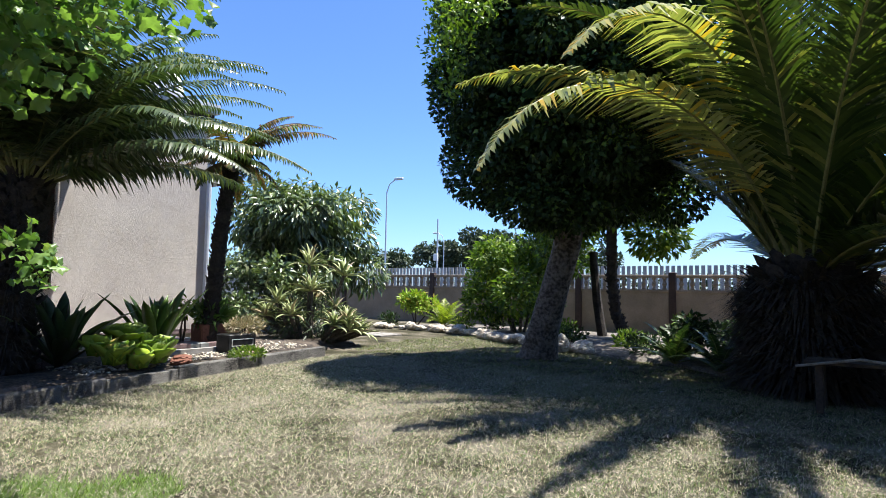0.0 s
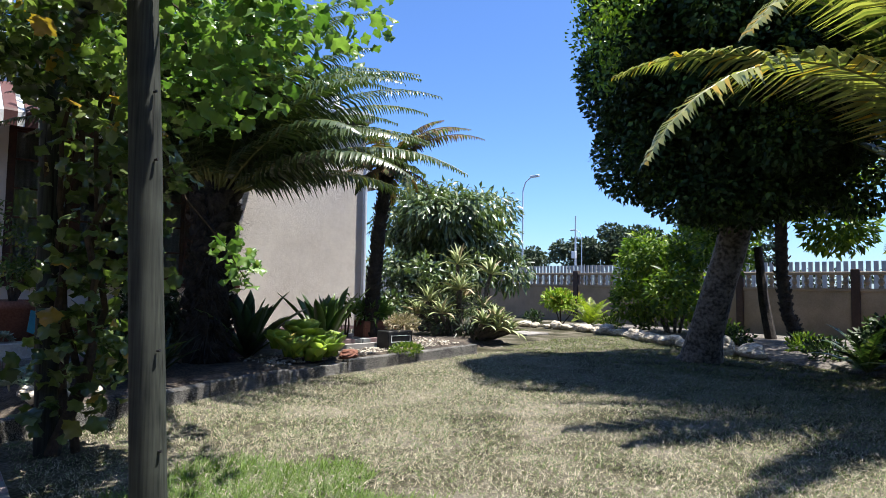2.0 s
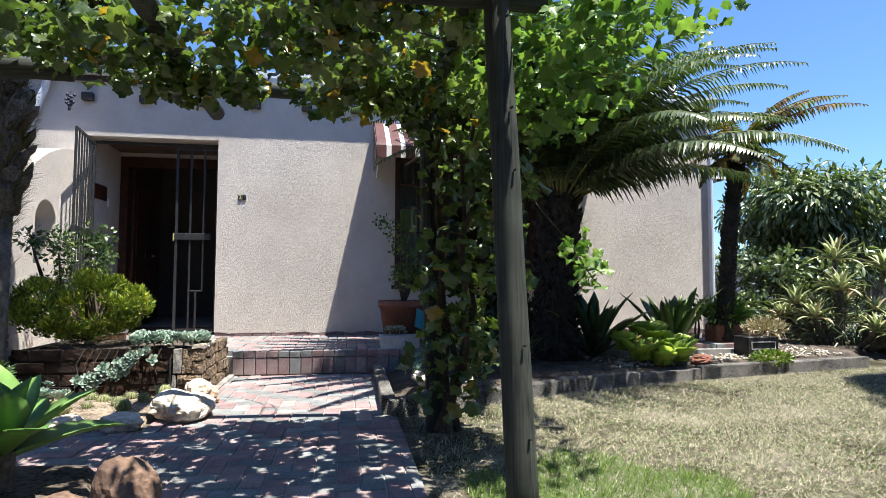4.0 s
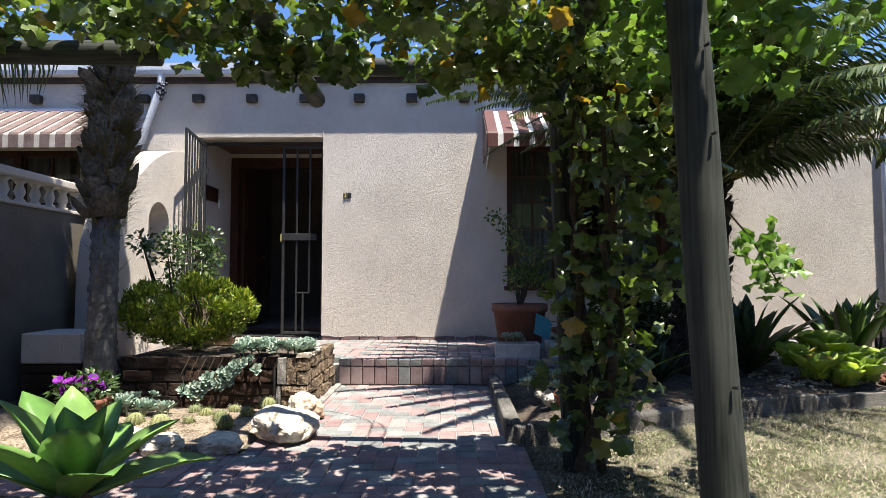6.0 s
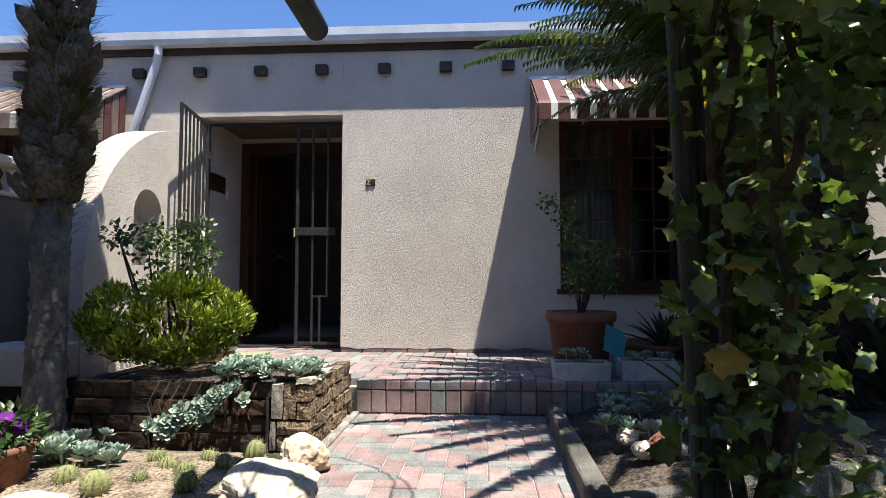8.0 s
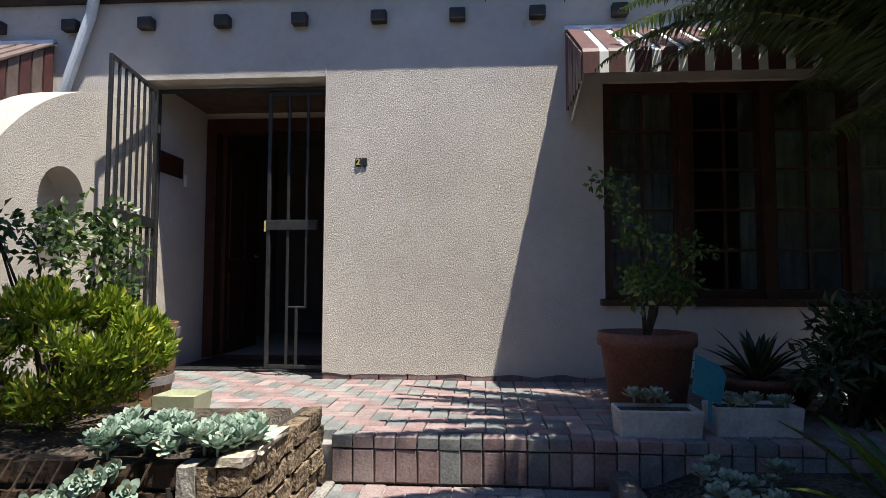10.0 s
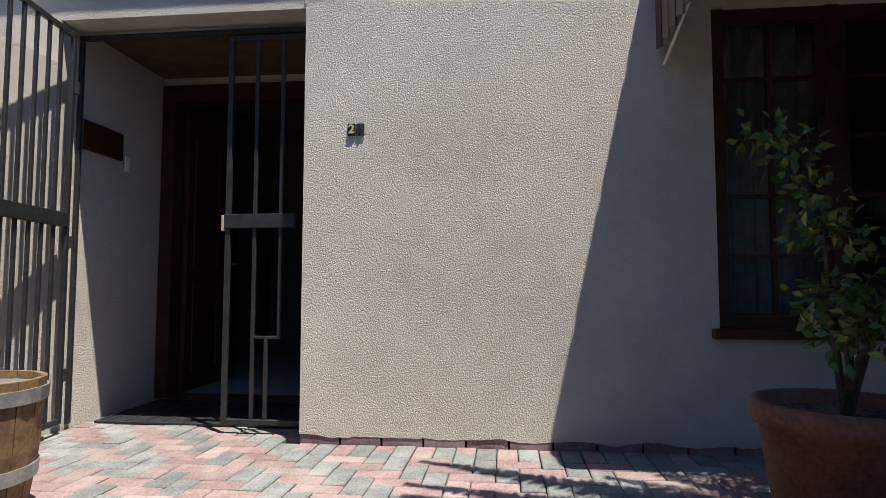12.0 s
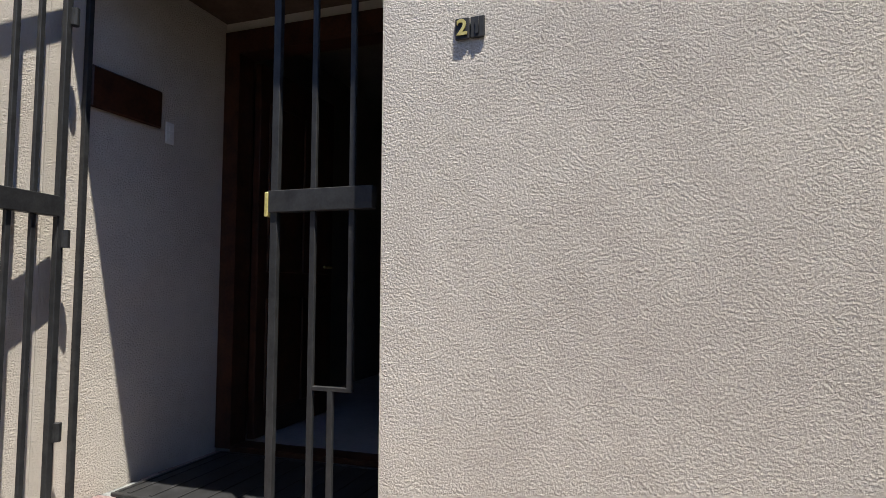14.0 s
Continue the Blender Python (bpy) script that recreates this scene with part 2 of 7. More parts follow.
M_TILE = surface("interior_floor_tile", (0.28, 0.27, 0.25), (0.40, 0.39, 0.37), 4, 0.35, 0.1, 50, 0.002)
M_GLASS = glass("window_glass")
M_CURTAIN = surface("net_curtain", (0.22, 0.23, 0.23), (0.32, 0.32, 0.32), 12, 0.9, 0.3, 40, 0.006)
M_ASPHALT = surface("asphalt", (0.04, 0.04, 0.042), (0.065, 0.065, 0.067), 5, 0.9, 0.3, 80, 0.005)
M_ROOF = surface("roof_sheet", (0.30, 0.30, 0.31), (0.42, 0.42, 0.43), 4, 0.6, 0.2, 50, 0.004)
M_JOINT = surface("paving_joint_sand", (0.24, 0.228, 0.215), (0.37, 0.355, 0.335), 10, 0.95, 0.5, 80, 0.006, spec=0.1)
M_REDBRICK = surface("red_paver", (0.19, 0.128, 0.126), (0.285, 0.212, 0.208), 9, 0.9, 0.5, 90, 0.004, spec=0.15, vary=0.15, stain=(0.30, 0.26, 0.245), grit=0.8)
M_GREYBRICK = surface("grey_green_paver", (0.13, 0.137, 0.136), (0.225, 0.231, 0.228), 9, 0.9, 0.5, 90, 0.004, spec=0.15, vary=0.18, stain=(0.30, 0.28, 0.26), grit=0.8)
M_PINKBRICK = surface("faded_paver", (0.23, 0.172, 0.165), (0.33, 0.268, 0.258), 9, 0.9, 0.5, 90, 0.004, spec=0.15, vary=0.18, grit=0.8)
# brown face brick, darkened to put the planter front's shade into its colour
M_SHADEBRICK = surface("shade_dark_face_brick", (0.014, 0.008, 0.0055), (0.05, 0.026, 0.015), 10, 0.9, 0.9, 40, 0.012, vary=0.3, stain=(0.045, 0.03, 0.02))
M_BLACK = surface("black_plastic", (0.014, 0.014, 0.015), (0.03, 0.03, 0.032), 10, 0.5, 0.1, 50, 0.003)
M_BLUE = surface("turquoise_plastic", (0.015, 0.15, 0.22), (0.03, 0.22, 0.30), 5, 0.4, 0.05, 50, 0.002)
M_BRASS = surface("worn_brass", (0.45, 0.38, 0.12), (0.65, 0.57, 0.24), 20, 0.4, 0.1, 80, 0.002, metal=0.2)
L_VINE = leafy("vine_leaf", (0.028, 0.058, 0.014), (0.165, 0.215, 0.075), (0.32, 0.20, 0.035), 0.07, 0.3, 0.36, 0.85)
L_TREE = leafy("dark_tree_leaf", (0.014, 0.030, 0.010), (0.05, 0.088, 0.026), (0.11, 0.18, 0.04), 0.12, 0.5, 0.12, 0.25)
L_SHOOT = leafy("young_tree_leaf", (0.06, 0.12, 0.015), (0.22, 0.31, 0.04), None, 0.1, 0.4, 0.35)
L_VINEYOUNG = leafy("young_vine_leaf", (0.06, 0.13, 0.028), (0.18, 0.28, 0.078), (0.19, 0.25, 0.09), 0.1, 0.36, 0.36, 0.5)
M_KERB = surface("speckled_dark_concrete", (0.012, 0.011, 0.010), (0.30, 0.285, 0.26), 4, 0.9, 1.0, 190, 0.012, stain=(0.05, 0.046, 0.04), grit=1.5)
# dark bark; on the palm skirt and fence-side trunks it also stands for shade
M_BARKDARKSHADE = surface("dark_shaded_fibrous_bark", (0.014, 0.012, 0.010), (0.06, 0.05, 0.042), 9, 0.95, 0.9, 40, 0.02)
L_MANGO = leafy("glossy_tree_leaf", (0.035, 0.065, 0.022), (0.15, 0.20, 0.08), (0.30, 0.33, 0.18), 0.12, 0.28, 0.2, 0.8)
L_LEMON = leafy("bright_shrub_leaf", (0.035, 0.075, 0.01), (0.13, 0.20, 0.026), (0.24, 0.30, 0.04), 0.15, 0.42, 0.4)
L_PALM = leafy("palm_leaflet", (0.02, 0.038, 0.01), (0.08, 0.115, 0.026), (0.22, 0.22, 0.06), 0.10, 0.32, 0.20, 0.5)
L_PALMY = leafy("yellowing_palm_leaflet", (0.13, 0.17, 0.05), (0.46, 0.44, 0.15), (0.50, 0.33, 0.04), 0.14, 0.34, 0.26, 0.6)
L_CYCAD = leafy("blue_green_frond_leaflet", (0.022, 0.042, 0.014), (0.075, 0.11, 0.036), (0.16, 0.18, 0.07), 0.08, 0.3, 0.18, 0.7)
L_BROWN = leafy("withered_frond", (0.07, 0.042, 0.018), (0.20, 0.13, 0.06), (0.08, 0.12, 0.03), 0.3, 0.8, 0.2)
L_ALOE = leafy("aloe_leaf", (0.17, 0.22, 0.08), (0.44, 0.48, 0.24), (0.40, 0.33, 0.20), 0.12, 0.5, 0.1)
L_AGAVE = leafy("agave_leaf", (0.10, 0.22, 0.05), (0.19, 0.34, 0.095), None, 0.1, 0.45, 0.12)
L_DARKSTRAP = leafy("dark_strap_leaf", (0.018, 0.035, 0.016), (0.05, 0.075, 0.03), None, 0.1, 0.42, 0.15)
L_LIME = leafy("lime_rosette_leaf", (0.15, 0.26, 0.025), (0.34, 0.44, 0.05), (0.42, 0.34, 0.08), 0.1, 0.4, 0.2)
L_JADE = leafy("jade_leaf", (0.06, 0.115, 0.012), (0.24, 0.31, 0.026), (0.38, 0.37, 0.05), 0.15, 0.35, 0.12, 0.5)
L_ROSE = leafy("rosebush_leaf", (0.018, 0.042, 0.014), (0.07, 0.115, 0.036), (0.14, 0.18, 0.06), 0.10, 0.35, 0.25)
L_ECHEV = leafy("blue_grey_rosette_leaf", (0.16, 0.24, 0.19), (0.33, 0.42, 0.345), (0.4, 0.38, 0.28), 0.06, 0.55, 0.06)
L_GRASSDRY = leafy("dry_blade", (0.045, 0.042, 0.024), (0.56, 0.49, 0.38), (0.09, 0.15, 0.035), 0.36, 0.7, 0.12)
L_GRASSOLIVE = leafy("olive_blade", (0.045, 0.065, 0.018), (0.17, 0.20, 0.07), (0.36, 0.32, 0.22), 0.22, 0.65, 0.15)
L_GRASSGREEN = leafy("green_blade", (0.05, 0.10, 0.015), (0.13, 0.21, 0.03), None, 0.1, 0.55, 0.35)
L_PETAL = leafy("purple_petal", (0.16, 0.01, 0.26), (0.30, 0.03, 0.42), None, 0.1, 0.6, 0.3)
L_CACTUS = leafy("cactus_flesh", (0.10, 0.13, 0.05), (0.22, 0.23, 0.10), None, 0.1, 0.7, 0.0)
L_FAR = leafy("far_foliage", (0.022, 0.04, 0.02), (0.06, 0.085, 0.045), None, 0.1, 0.7, 0.1)
M_BARRELWOOD = surface("barrel_wood", (0.12, 0.065, 0.03), (0.26, 0.16, 0.085), 12, 0.7, 0.3, 60, 0.005, vary=0.2)
M_GALV = surface("galvanised_hoop", (0.28, 0.28, 0.28), (0.42, 0.42, 0.42), 15, 0.45, 0.1, 60, 0.002, metal=0.7)
M_PALEGREEN = surface("pale_green_glaze", (0.34, 0.36, 0.24), (0.46, 0.48, 0.34), 8, 0.5, 0.1, 50, 0.003)
M_TROUGH = surface("pale_cement_trough", (0.34, 0.34, 0.32), (0.55, 0.55, 0.52), 9, 0.9, 0.3, 60, 0.004, stain=(0.2, 0.19, 0.17))
M_WOODOLD = surface("old_dark_wood", (0.03, 0.022, 0.016), (0.08, 0.06, 0.045), 9, 0.85, 0.4, 50, 0.005)
M_ROPE = surface("pale_rope", (0.16, 0.14, 0.11), (0.3, 0.27, 0.22), 30, 0.9, 0.5, 120, 0.004)
L_STRAPDEEP = leafy("deep_green_strap_leaf", (0.035, 0.065, 0.024), (0.10, 0.15, 0.05), None, 0.1, 0.35, 0.15)
L_STRAPGREEN = leafy("green_strap_leaf", (0.04, 0.09, 0.02), (0.11, 0.18, 0.04), None, 0.1, 0.4, 0.3)
L_ALOEPALE = leafy("pale_pink_succulent_leaf", (0.25, 0.22, 0.14), (0.45, 0.38, 0.26), None, 0.1, 0.6, 0.1)
L_LIMEPALM = leafy("lime_frond", (0.10, 0.15, 0.02), (0.26, 0.30, 0.04), None, 0.1, 0.45, 0.35)
L_ROSEPOT = leafy("mottled_rose_leaf", (0.035, 0.075, 0.02), (0.10, 0.16, 0.04), (0.28, 0.26, 0.05), 0.12, 0.35, 0.25)
M_PALMGREY = surface("grey_ringed_palm_bark", (0.06, 0.056, 0.052), (0.165, 0.155, 0.145), 8, 0.95, 0.8, 40, 0.012, stain=(0.06, 0.055, 0.05))
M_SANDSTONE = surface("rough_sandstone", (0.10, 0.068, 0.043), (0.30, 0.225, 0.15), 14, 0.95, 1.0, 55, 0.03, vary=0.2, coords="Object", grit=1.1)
# wall plaster with shade put into its colour; also limits bounced fill
M_SHADEWALL = surface("shade_dark_plaster", (0.10, 0.088, 0.073), (0.16, 0.142, 0.12), 3, 0.95, 0.3, 50, 0.005)
# mortar darkened along with the shaded planter front
M_MORTAR = surface("dark_mortar", (0.02, 0.017, 0.014), (0.06, 0.05, 0.042), 9, 0.95, 0.6, 60, 0.006)
L_THATCH = leafy("straw_thatch", (0.03, 0.028, 0.018), (0.68, 0.595, 0.48), (0.11, 0.17, 0.045), 0.28, 0.8, 0.15)

# ---- building helpers ----
def thing(name, at=(0, 0, 0), label="", category="", group="", kind=""):
    ob = new(name)
    ob.location = at
    ob.empty_display_size = 0.1
    return tagged(ob, label, category, group, kind)


def link_mesh(name, me, material, parent=None, label=""):
    """Links a mesh, given in world metres, under its parent."""
    if not me.materials:
        me.materials.append(material)
    ob = new(name, me)
    if parent:
        ob.parent = parent
        top = parent
        shift = Vector((0, 0, 0))
        while top:
            shift += top.location
            top = top.parent
        ob.location = -shift
    if label:
        tagged(ob, label)
    return ob


def part(name, bm, material, parent=None, label="", smooth=False):
    me = bpy.data.meshes.new(name)
    bmesh.ops.recalc_face_normals(bm, faces=bm.faces)
    bm.to_mesh(me)
    bm.free()
    if smooth:
        me.shade_smooth()
    return link_mesh(name, me, material, parent, label)


def sheet(name, verts, faces, material, parent=None, label="", smooth=False):
    me = bpy.data.meshes.new(name)
    me.from_pydata([tuple(v) for v in verts], [], faces)
    if smooth:
        me.shade_smooth()
    return link_mesh(name, me, material, parent, label)


def box(x0, x1, y0, y1, z0, z1, bevel=0.0, bm=None):
    made = bmesh.new()
    r = bmesh.ops.create_cube(made, size=1.0)
    for v in r["verts"]:
        v.co = Vector(((x0 + x1) / 2 + v.co.x * (x1 - x0), (y0 + y1) / 2 + v.co.y * (y1 - y0), (z0 + z1) / 2 + v.co.z * (z1 - z0)))
    if bevel:
        bmesh.ops.bevel(made, geom=made.edges[:], offset=bevel, segments=1, affect='EDGES')
    return joined(bm, made)


def joined(bm, made):
    if bm is None:
        return made
    me = bpy.data.meshes.new("tmp")
    made.to_mesh(me)
    made.free()
    bm.from_mesh(me)
    bpy.data.meshes.remove(me)
    return bm


def tube(points, radii, sides=10, bm=None, rough=0.0, seed=1, cap=True):
    """A round limb along points, with a radius at each; rough: unevenness as a share of the radius."""
    rnd = random.Random(seed)
    made = bmesh.new()
    pts = [Vector(p) for p in points]
    if not hasattr(radii, "__len__"):
        radii = [radii] * len(pts)
    rings = []
    side = None
    for i, p in enumerate(pts):
        ahead = (pts[min(i + 1, len(pts) - 1)] - pts[max(i - 1, 0)]).normalized()
        if side is None:
            side = ahead.orthogonal().normalized()
        side = (side - ahead * side.dot(ahead)).normalized()
        up = ahead.cross(side)
        ring = []
        for s in range(sides):
            a = 2 * math.pi * s / sides
            r = radii[i] * (1 + rough * rnd.uniform(-1, 1))
            ring.append(made.verts.new(p + side * (r * math.cos(a)) + up * (r * math.sin(a))))
        rings.append(ring)
    for a, b in zip(rings, rings[1:]):
        for s in range(sides):
            made.faces.new((a[s], a[(s + 1) % sides], b[(s + 1) % sides], b[s]))
    if cap:
        made.faces.new(rings[0][::-1])
        made.faces.new(rings[-1])
    return joined(bm, made)


def lathe(profile, at=(0, 0, 0), sides=20, bm=None):
    """A turned body from (radius, height) pairs."""
    made = bmesh.new()
    rings = []
    for r, z in profile:
        rings.append([made.verts.new((at[0] + r * math.cos(2 * math.pi * s / sides), at[1] + r * math.sin(2 * math.pi * s / sides), at[2] + z)) for s in range(sides)])
    for a, b in zip(rings, rings[1:]):
        for s in range(sides):
            made.faces.new((a[s], a[(s + 1) % sides], b[(s + 1) % sides], b[s]))
    made.faces.new(rings[0][::-1])
    made.faces.new(rings[-1])
    return joined(bm, made)


def prism(outline, axis, lo, hi, bm=None):
    """A plate of thickness hi - lo along an axis (0, 1, 2) from an outline in the other two axes."""
    made = bmesh.new()
    def put(u, v, w):
        c = [u, v]
        c.insert(axis, w)
        return made.verts.new(c)
    a = [put(u, v, lo) for u, v in outline]
    b = [put(u, v, hi) for u, v in outline]
    made.faces.new(a[::-1])
    made.faces.new(b)
    for i in range(len(a)):
        j = (i + 1) % len(a)
        made.faces.new((a[i], a[j], b[j], b[i]))
    return joined(bm, made)


def boulder(at, size, seed=1, flat=0.0):
    """An uneven rock of about that size (x, y, z) standing at a point."""
    made = bmesh.new()
    bmesh.ops.create_icosphere(made, subdivisions=4, radius=0.5)
    off = Vector((seed * 3.7, seed * 1.3, seed * 2.1))
    for v in made.verts:
        d = 1 + 0.40 * noise.noise(v.co * 1.7 + off) + 0.22 * abs(noise.noise(v.co * 3.6 + off)) + 0.09 * noise.noise(v.co * 9 + off)
        c = v.co * d
        v.co = Vector((at[0] + c.x * size[0], at[1] + c.y * size[1], at[2] + max(-0.02, (c.z + 0.38) * size[2])))
    return made


class Foliage:
    """Collects many small leaves into one mesh."""

    def __init__(self, seed=1):
        self.v, self.f, self.count = [], [], 0
        self.r = np.random.RandomState(seed)

    def add(self, shape, faces, origin, ahead, up, size):
        """shape: n x 3 with x across, y along, z up the leaf; origin, ahead, up: k x 3; size: k or k x 3."""
        o, a, u = (np.asarray(q, float).reshape(-1, 3) for q in (origin, ahead, up))
        a = a / np.maximum(np.linalg.norm(a, axis=1, keepdims=True), 1e-9)
        s = np.cross(a, u)
        s /= np.maximum(np.linalg.norm(s, axis=1, keepdims=True), 1e-9)
        u = np.cross(s, a)
        z = np.asarray(size, float)
        z = np.repeat(z.reshape(-1, 1), 3, 1) if z.ndim < 2 else z
        z = np.broadcast_to(z, o.shape)
        p = np.asarray(shape, float)
        w = o[:, None] + s[:, None] * (p[None, :, :1] * z[:, None, :1]) + a[:, None] * (p[None, :, 1:2] * z[:, None, 1:2]) + u[:, None] * (p[None, :, 2:] * z[:, None, 2:3])
        self.v.append(w.reshape(-1, 3))
        base = self.count + np.arange(len(o))[:, None] * len(p)
        for face in faces:
            self.f.append(base + np.array(face)[None])
        self.count += len(o) * len(p)

    def mesh(self, name, material, parent=None, label="", smooth=False):
        me = bpy.data.meshes.new(name)
        v = np.concatenate(self.v).astype(np.float32)
        loops = np.concatenate([f.ravel() for f in self.f]).astype(np.int32)
        sizes = np.concatenate([np.full(len(f), f.shape[1]) for f in self.f]).astype(np.int32)
        me.vertices.add(len(v))
        me.vertices.foreach_set("co", v.ravel())
        me.loops.add(len(loops))
        me.loops.foreach_set("vertex_index", loops)
        me.polygons.add(len(sizes))
        starts = np.concatenate([[0], np.cumsum(sizes)[:-1]]).astype(np.int32)
        me.polygons.foreach_set("loop_start", starts)
        me.update(calc_edges=True)
        me.validate()
        if smooth:
            me.shade_smooth()
        return link_mesh(name, me, material, parent, label)


LEAF = ([(0, 0, 0), (-0.5, 0.45, 0.10), (0, 0.45, 0), (0.5, 0.45, 0.10), (0, 1, -0.08)], [(0, 2, 1), (0, 3, 2), (1, 2, 4), (2, 3, 4)])
STRAP = ([(-0.5, 0, 0), (0.5, 0, 0), (-0.42, 0.55, 0.05), (0.42, 0.55, 0.05), (0, 1, 0)], [(0, 1, 3, 2), (2, 3, 4)])
BLADE = ([(-0.5, 0, 0), (0.5, 0, 0), (0, 1, 0.25)], [(0, 1, 2)])
def lobed_leaf(points=26):
    """A toothed five-lobed vine leaf with a wavy, cupped blade."""
    ring = []
    for i in range(points):
        a = 360 * i / points
        off = min(a, 360 - a)
        r = 0.47 + 0.055 * math.cos(radians(off / 65 * 360)) if off <= 135 else 0.47 - 0.13 * (off - 135) / 45
        r *= 1.06 if i % 2 else 0.93
        z = -0.20 * (r / 0.5) ** 2 * (0.5 + 0.5 * math.cos(radians(3 * a + 20))) + 0.07 * math.sin(radians(5 * a))
        ring.append((r * math.sin(radians(a)) * 1.08, 0.42 + r * math.cos(radians(a)), z))
    mid = [(0.5 * x, 0.42 + 0.5 * (y - 0.42), 0.3 * z + 0.03) for x, y, z in ring[::2]]
    m = len(mid)
    faces = [tuple(range(points, points + m))]
    for k in range(m):
        p, q, t = 2 * k, (2 * k + 1) % points, (2 * k + 2) % points
        faces += [(points + k, p, q), (points + k, q, t, points + (k + 1) % m)]
    return ring + mid, faces


VINE = lobed_leaf()


def scatter(r, n):
    """Directions spread over a ball."""
    d = r.normal(size=(n, 3))
    return d / np.linalg.norm(d, axis=1, keepdims=True)


def crown(fol, lumps, n, size, shell=0.35, shape=LEAF, wide=0.45, droop=0.3, spread=0.9):
    """Leaves in the outer part of a set of lumps ((x, y, z), (rx, ry, rz))."""
    r = fol.r
    weight = np.array([a * b + b * c + a * c for _, (a, b, c) in lumps])
    pick = r.choice(len(lumps), n, p=weight / weight.sum())
    c, s = np.array([l[0] for l in lumps])[pick], np.array([l[1] for l in lumps])[pick]
    d = scatter(r, n)
    o = c + d * s * (1 - shell * r.random_sample((n, 1)) ** 1.5)
    a = d + scatter(r, n) * spread + np.array([0, 0, -droop])
    z = size * r.uniform(0.7, 1.25, (n, 1))
    fol.add(*shape, o, a, d + 0.6 * scatter(r, n) + np.array([0, 0, 0.6]), np.concatenate([z * wide, z, z], 1))


def arc(base, heading, rise, length, drop, steps=14):
    """The midrib of a frond: starts at base, leaves at an angle of rise over the horizontal towards heading (radians), and bends down by drop radians."""
    p, pts = Vector(base), []
    for i in range(steps + 1):
        pts.append(p.copy())
        a = rise - drop * (i / steps) ** 1.4
        p = p + Vector((math.cos(heading) * math.cos(a), math.sin(heading) * math.cos(a), math.sin(a))) * (length / steps)
    return pts


def frond(name, parent, pts, leaflet, width, pairs, leaf_mat, stem_mat, seed=1, vee=0.5, hang=0.2, stem=0.012, sweep=0.7, label="", bare=0.12, taper=2.2):
    """A feather frond: midrib, and leaflets in two rows."""
    f = Foliage(seed)
    r = f.r
    P = np.array([tuple(p) for p in pts])
    t = np.linspace(bare, 0.995, pairs)
    seg = t * (len(P) - 1)
    i = np.minimum(seg.astype(int), len(P) - 2)
    w = (seg - i)[:, None]
    o = P[i] * (1 - w) + P[i + 1] * w
    ahead = P[i + 1] - P[i]
    ahead /= np.linalg.norm(ahead, axis=1, keepdims=True)
    side = np.cross(ahead, [0, 0, 1.0])
    side /= np.maximum(np.linalg.norm(side, axis=1, keepdims=True), 1e-6)
    up = np.cross(side, ahead)
    shape = np.clip(np.minimum((t - bare + 0.10) * 5, (1.06 - t) * taper), 0.12, 1)
    for sign in (-1, 1):
        jit = r.normal(scale=0.09, size=o.shape)
        way = ahead * sweep + side * sign * (1.0) + up * vee + jit
        way[:, 2] -= hang
        L = leaflet * shape * r.uniform(0.85, 1.1, pairs)
        way /= np.linalg.norm(way, axis=1, keepdims=True)
        q = np.array([(-0.5, 0, 0), (0.5, 0, 0), (-0.5, 0.5, 0), (0.5, 0.5, 0), (0, 1, 0)], float)
        # each leaflet bends down to its tip
        q[2:4, 2] = 0.06
        q[4, 2] = -0.10 - hang * 0.3
        f.add(q, [(0, 1, 3, 2), (2, 3, 4)], o, way, up + 0.3 * jit, np.stack([np.full(pairs, width) * r.uniform(0.8, 1.15, pairs), L, L], 1))
    ob = f.mesh(name, leaf_mat, parent, label)
    bm = tube(pts, [stem * (1 - 0.8 * j / (len(pts) - 1)) for j in range(len(pts))], 5)
    part("midrib", bm, stem_mat, ob)
    return ob


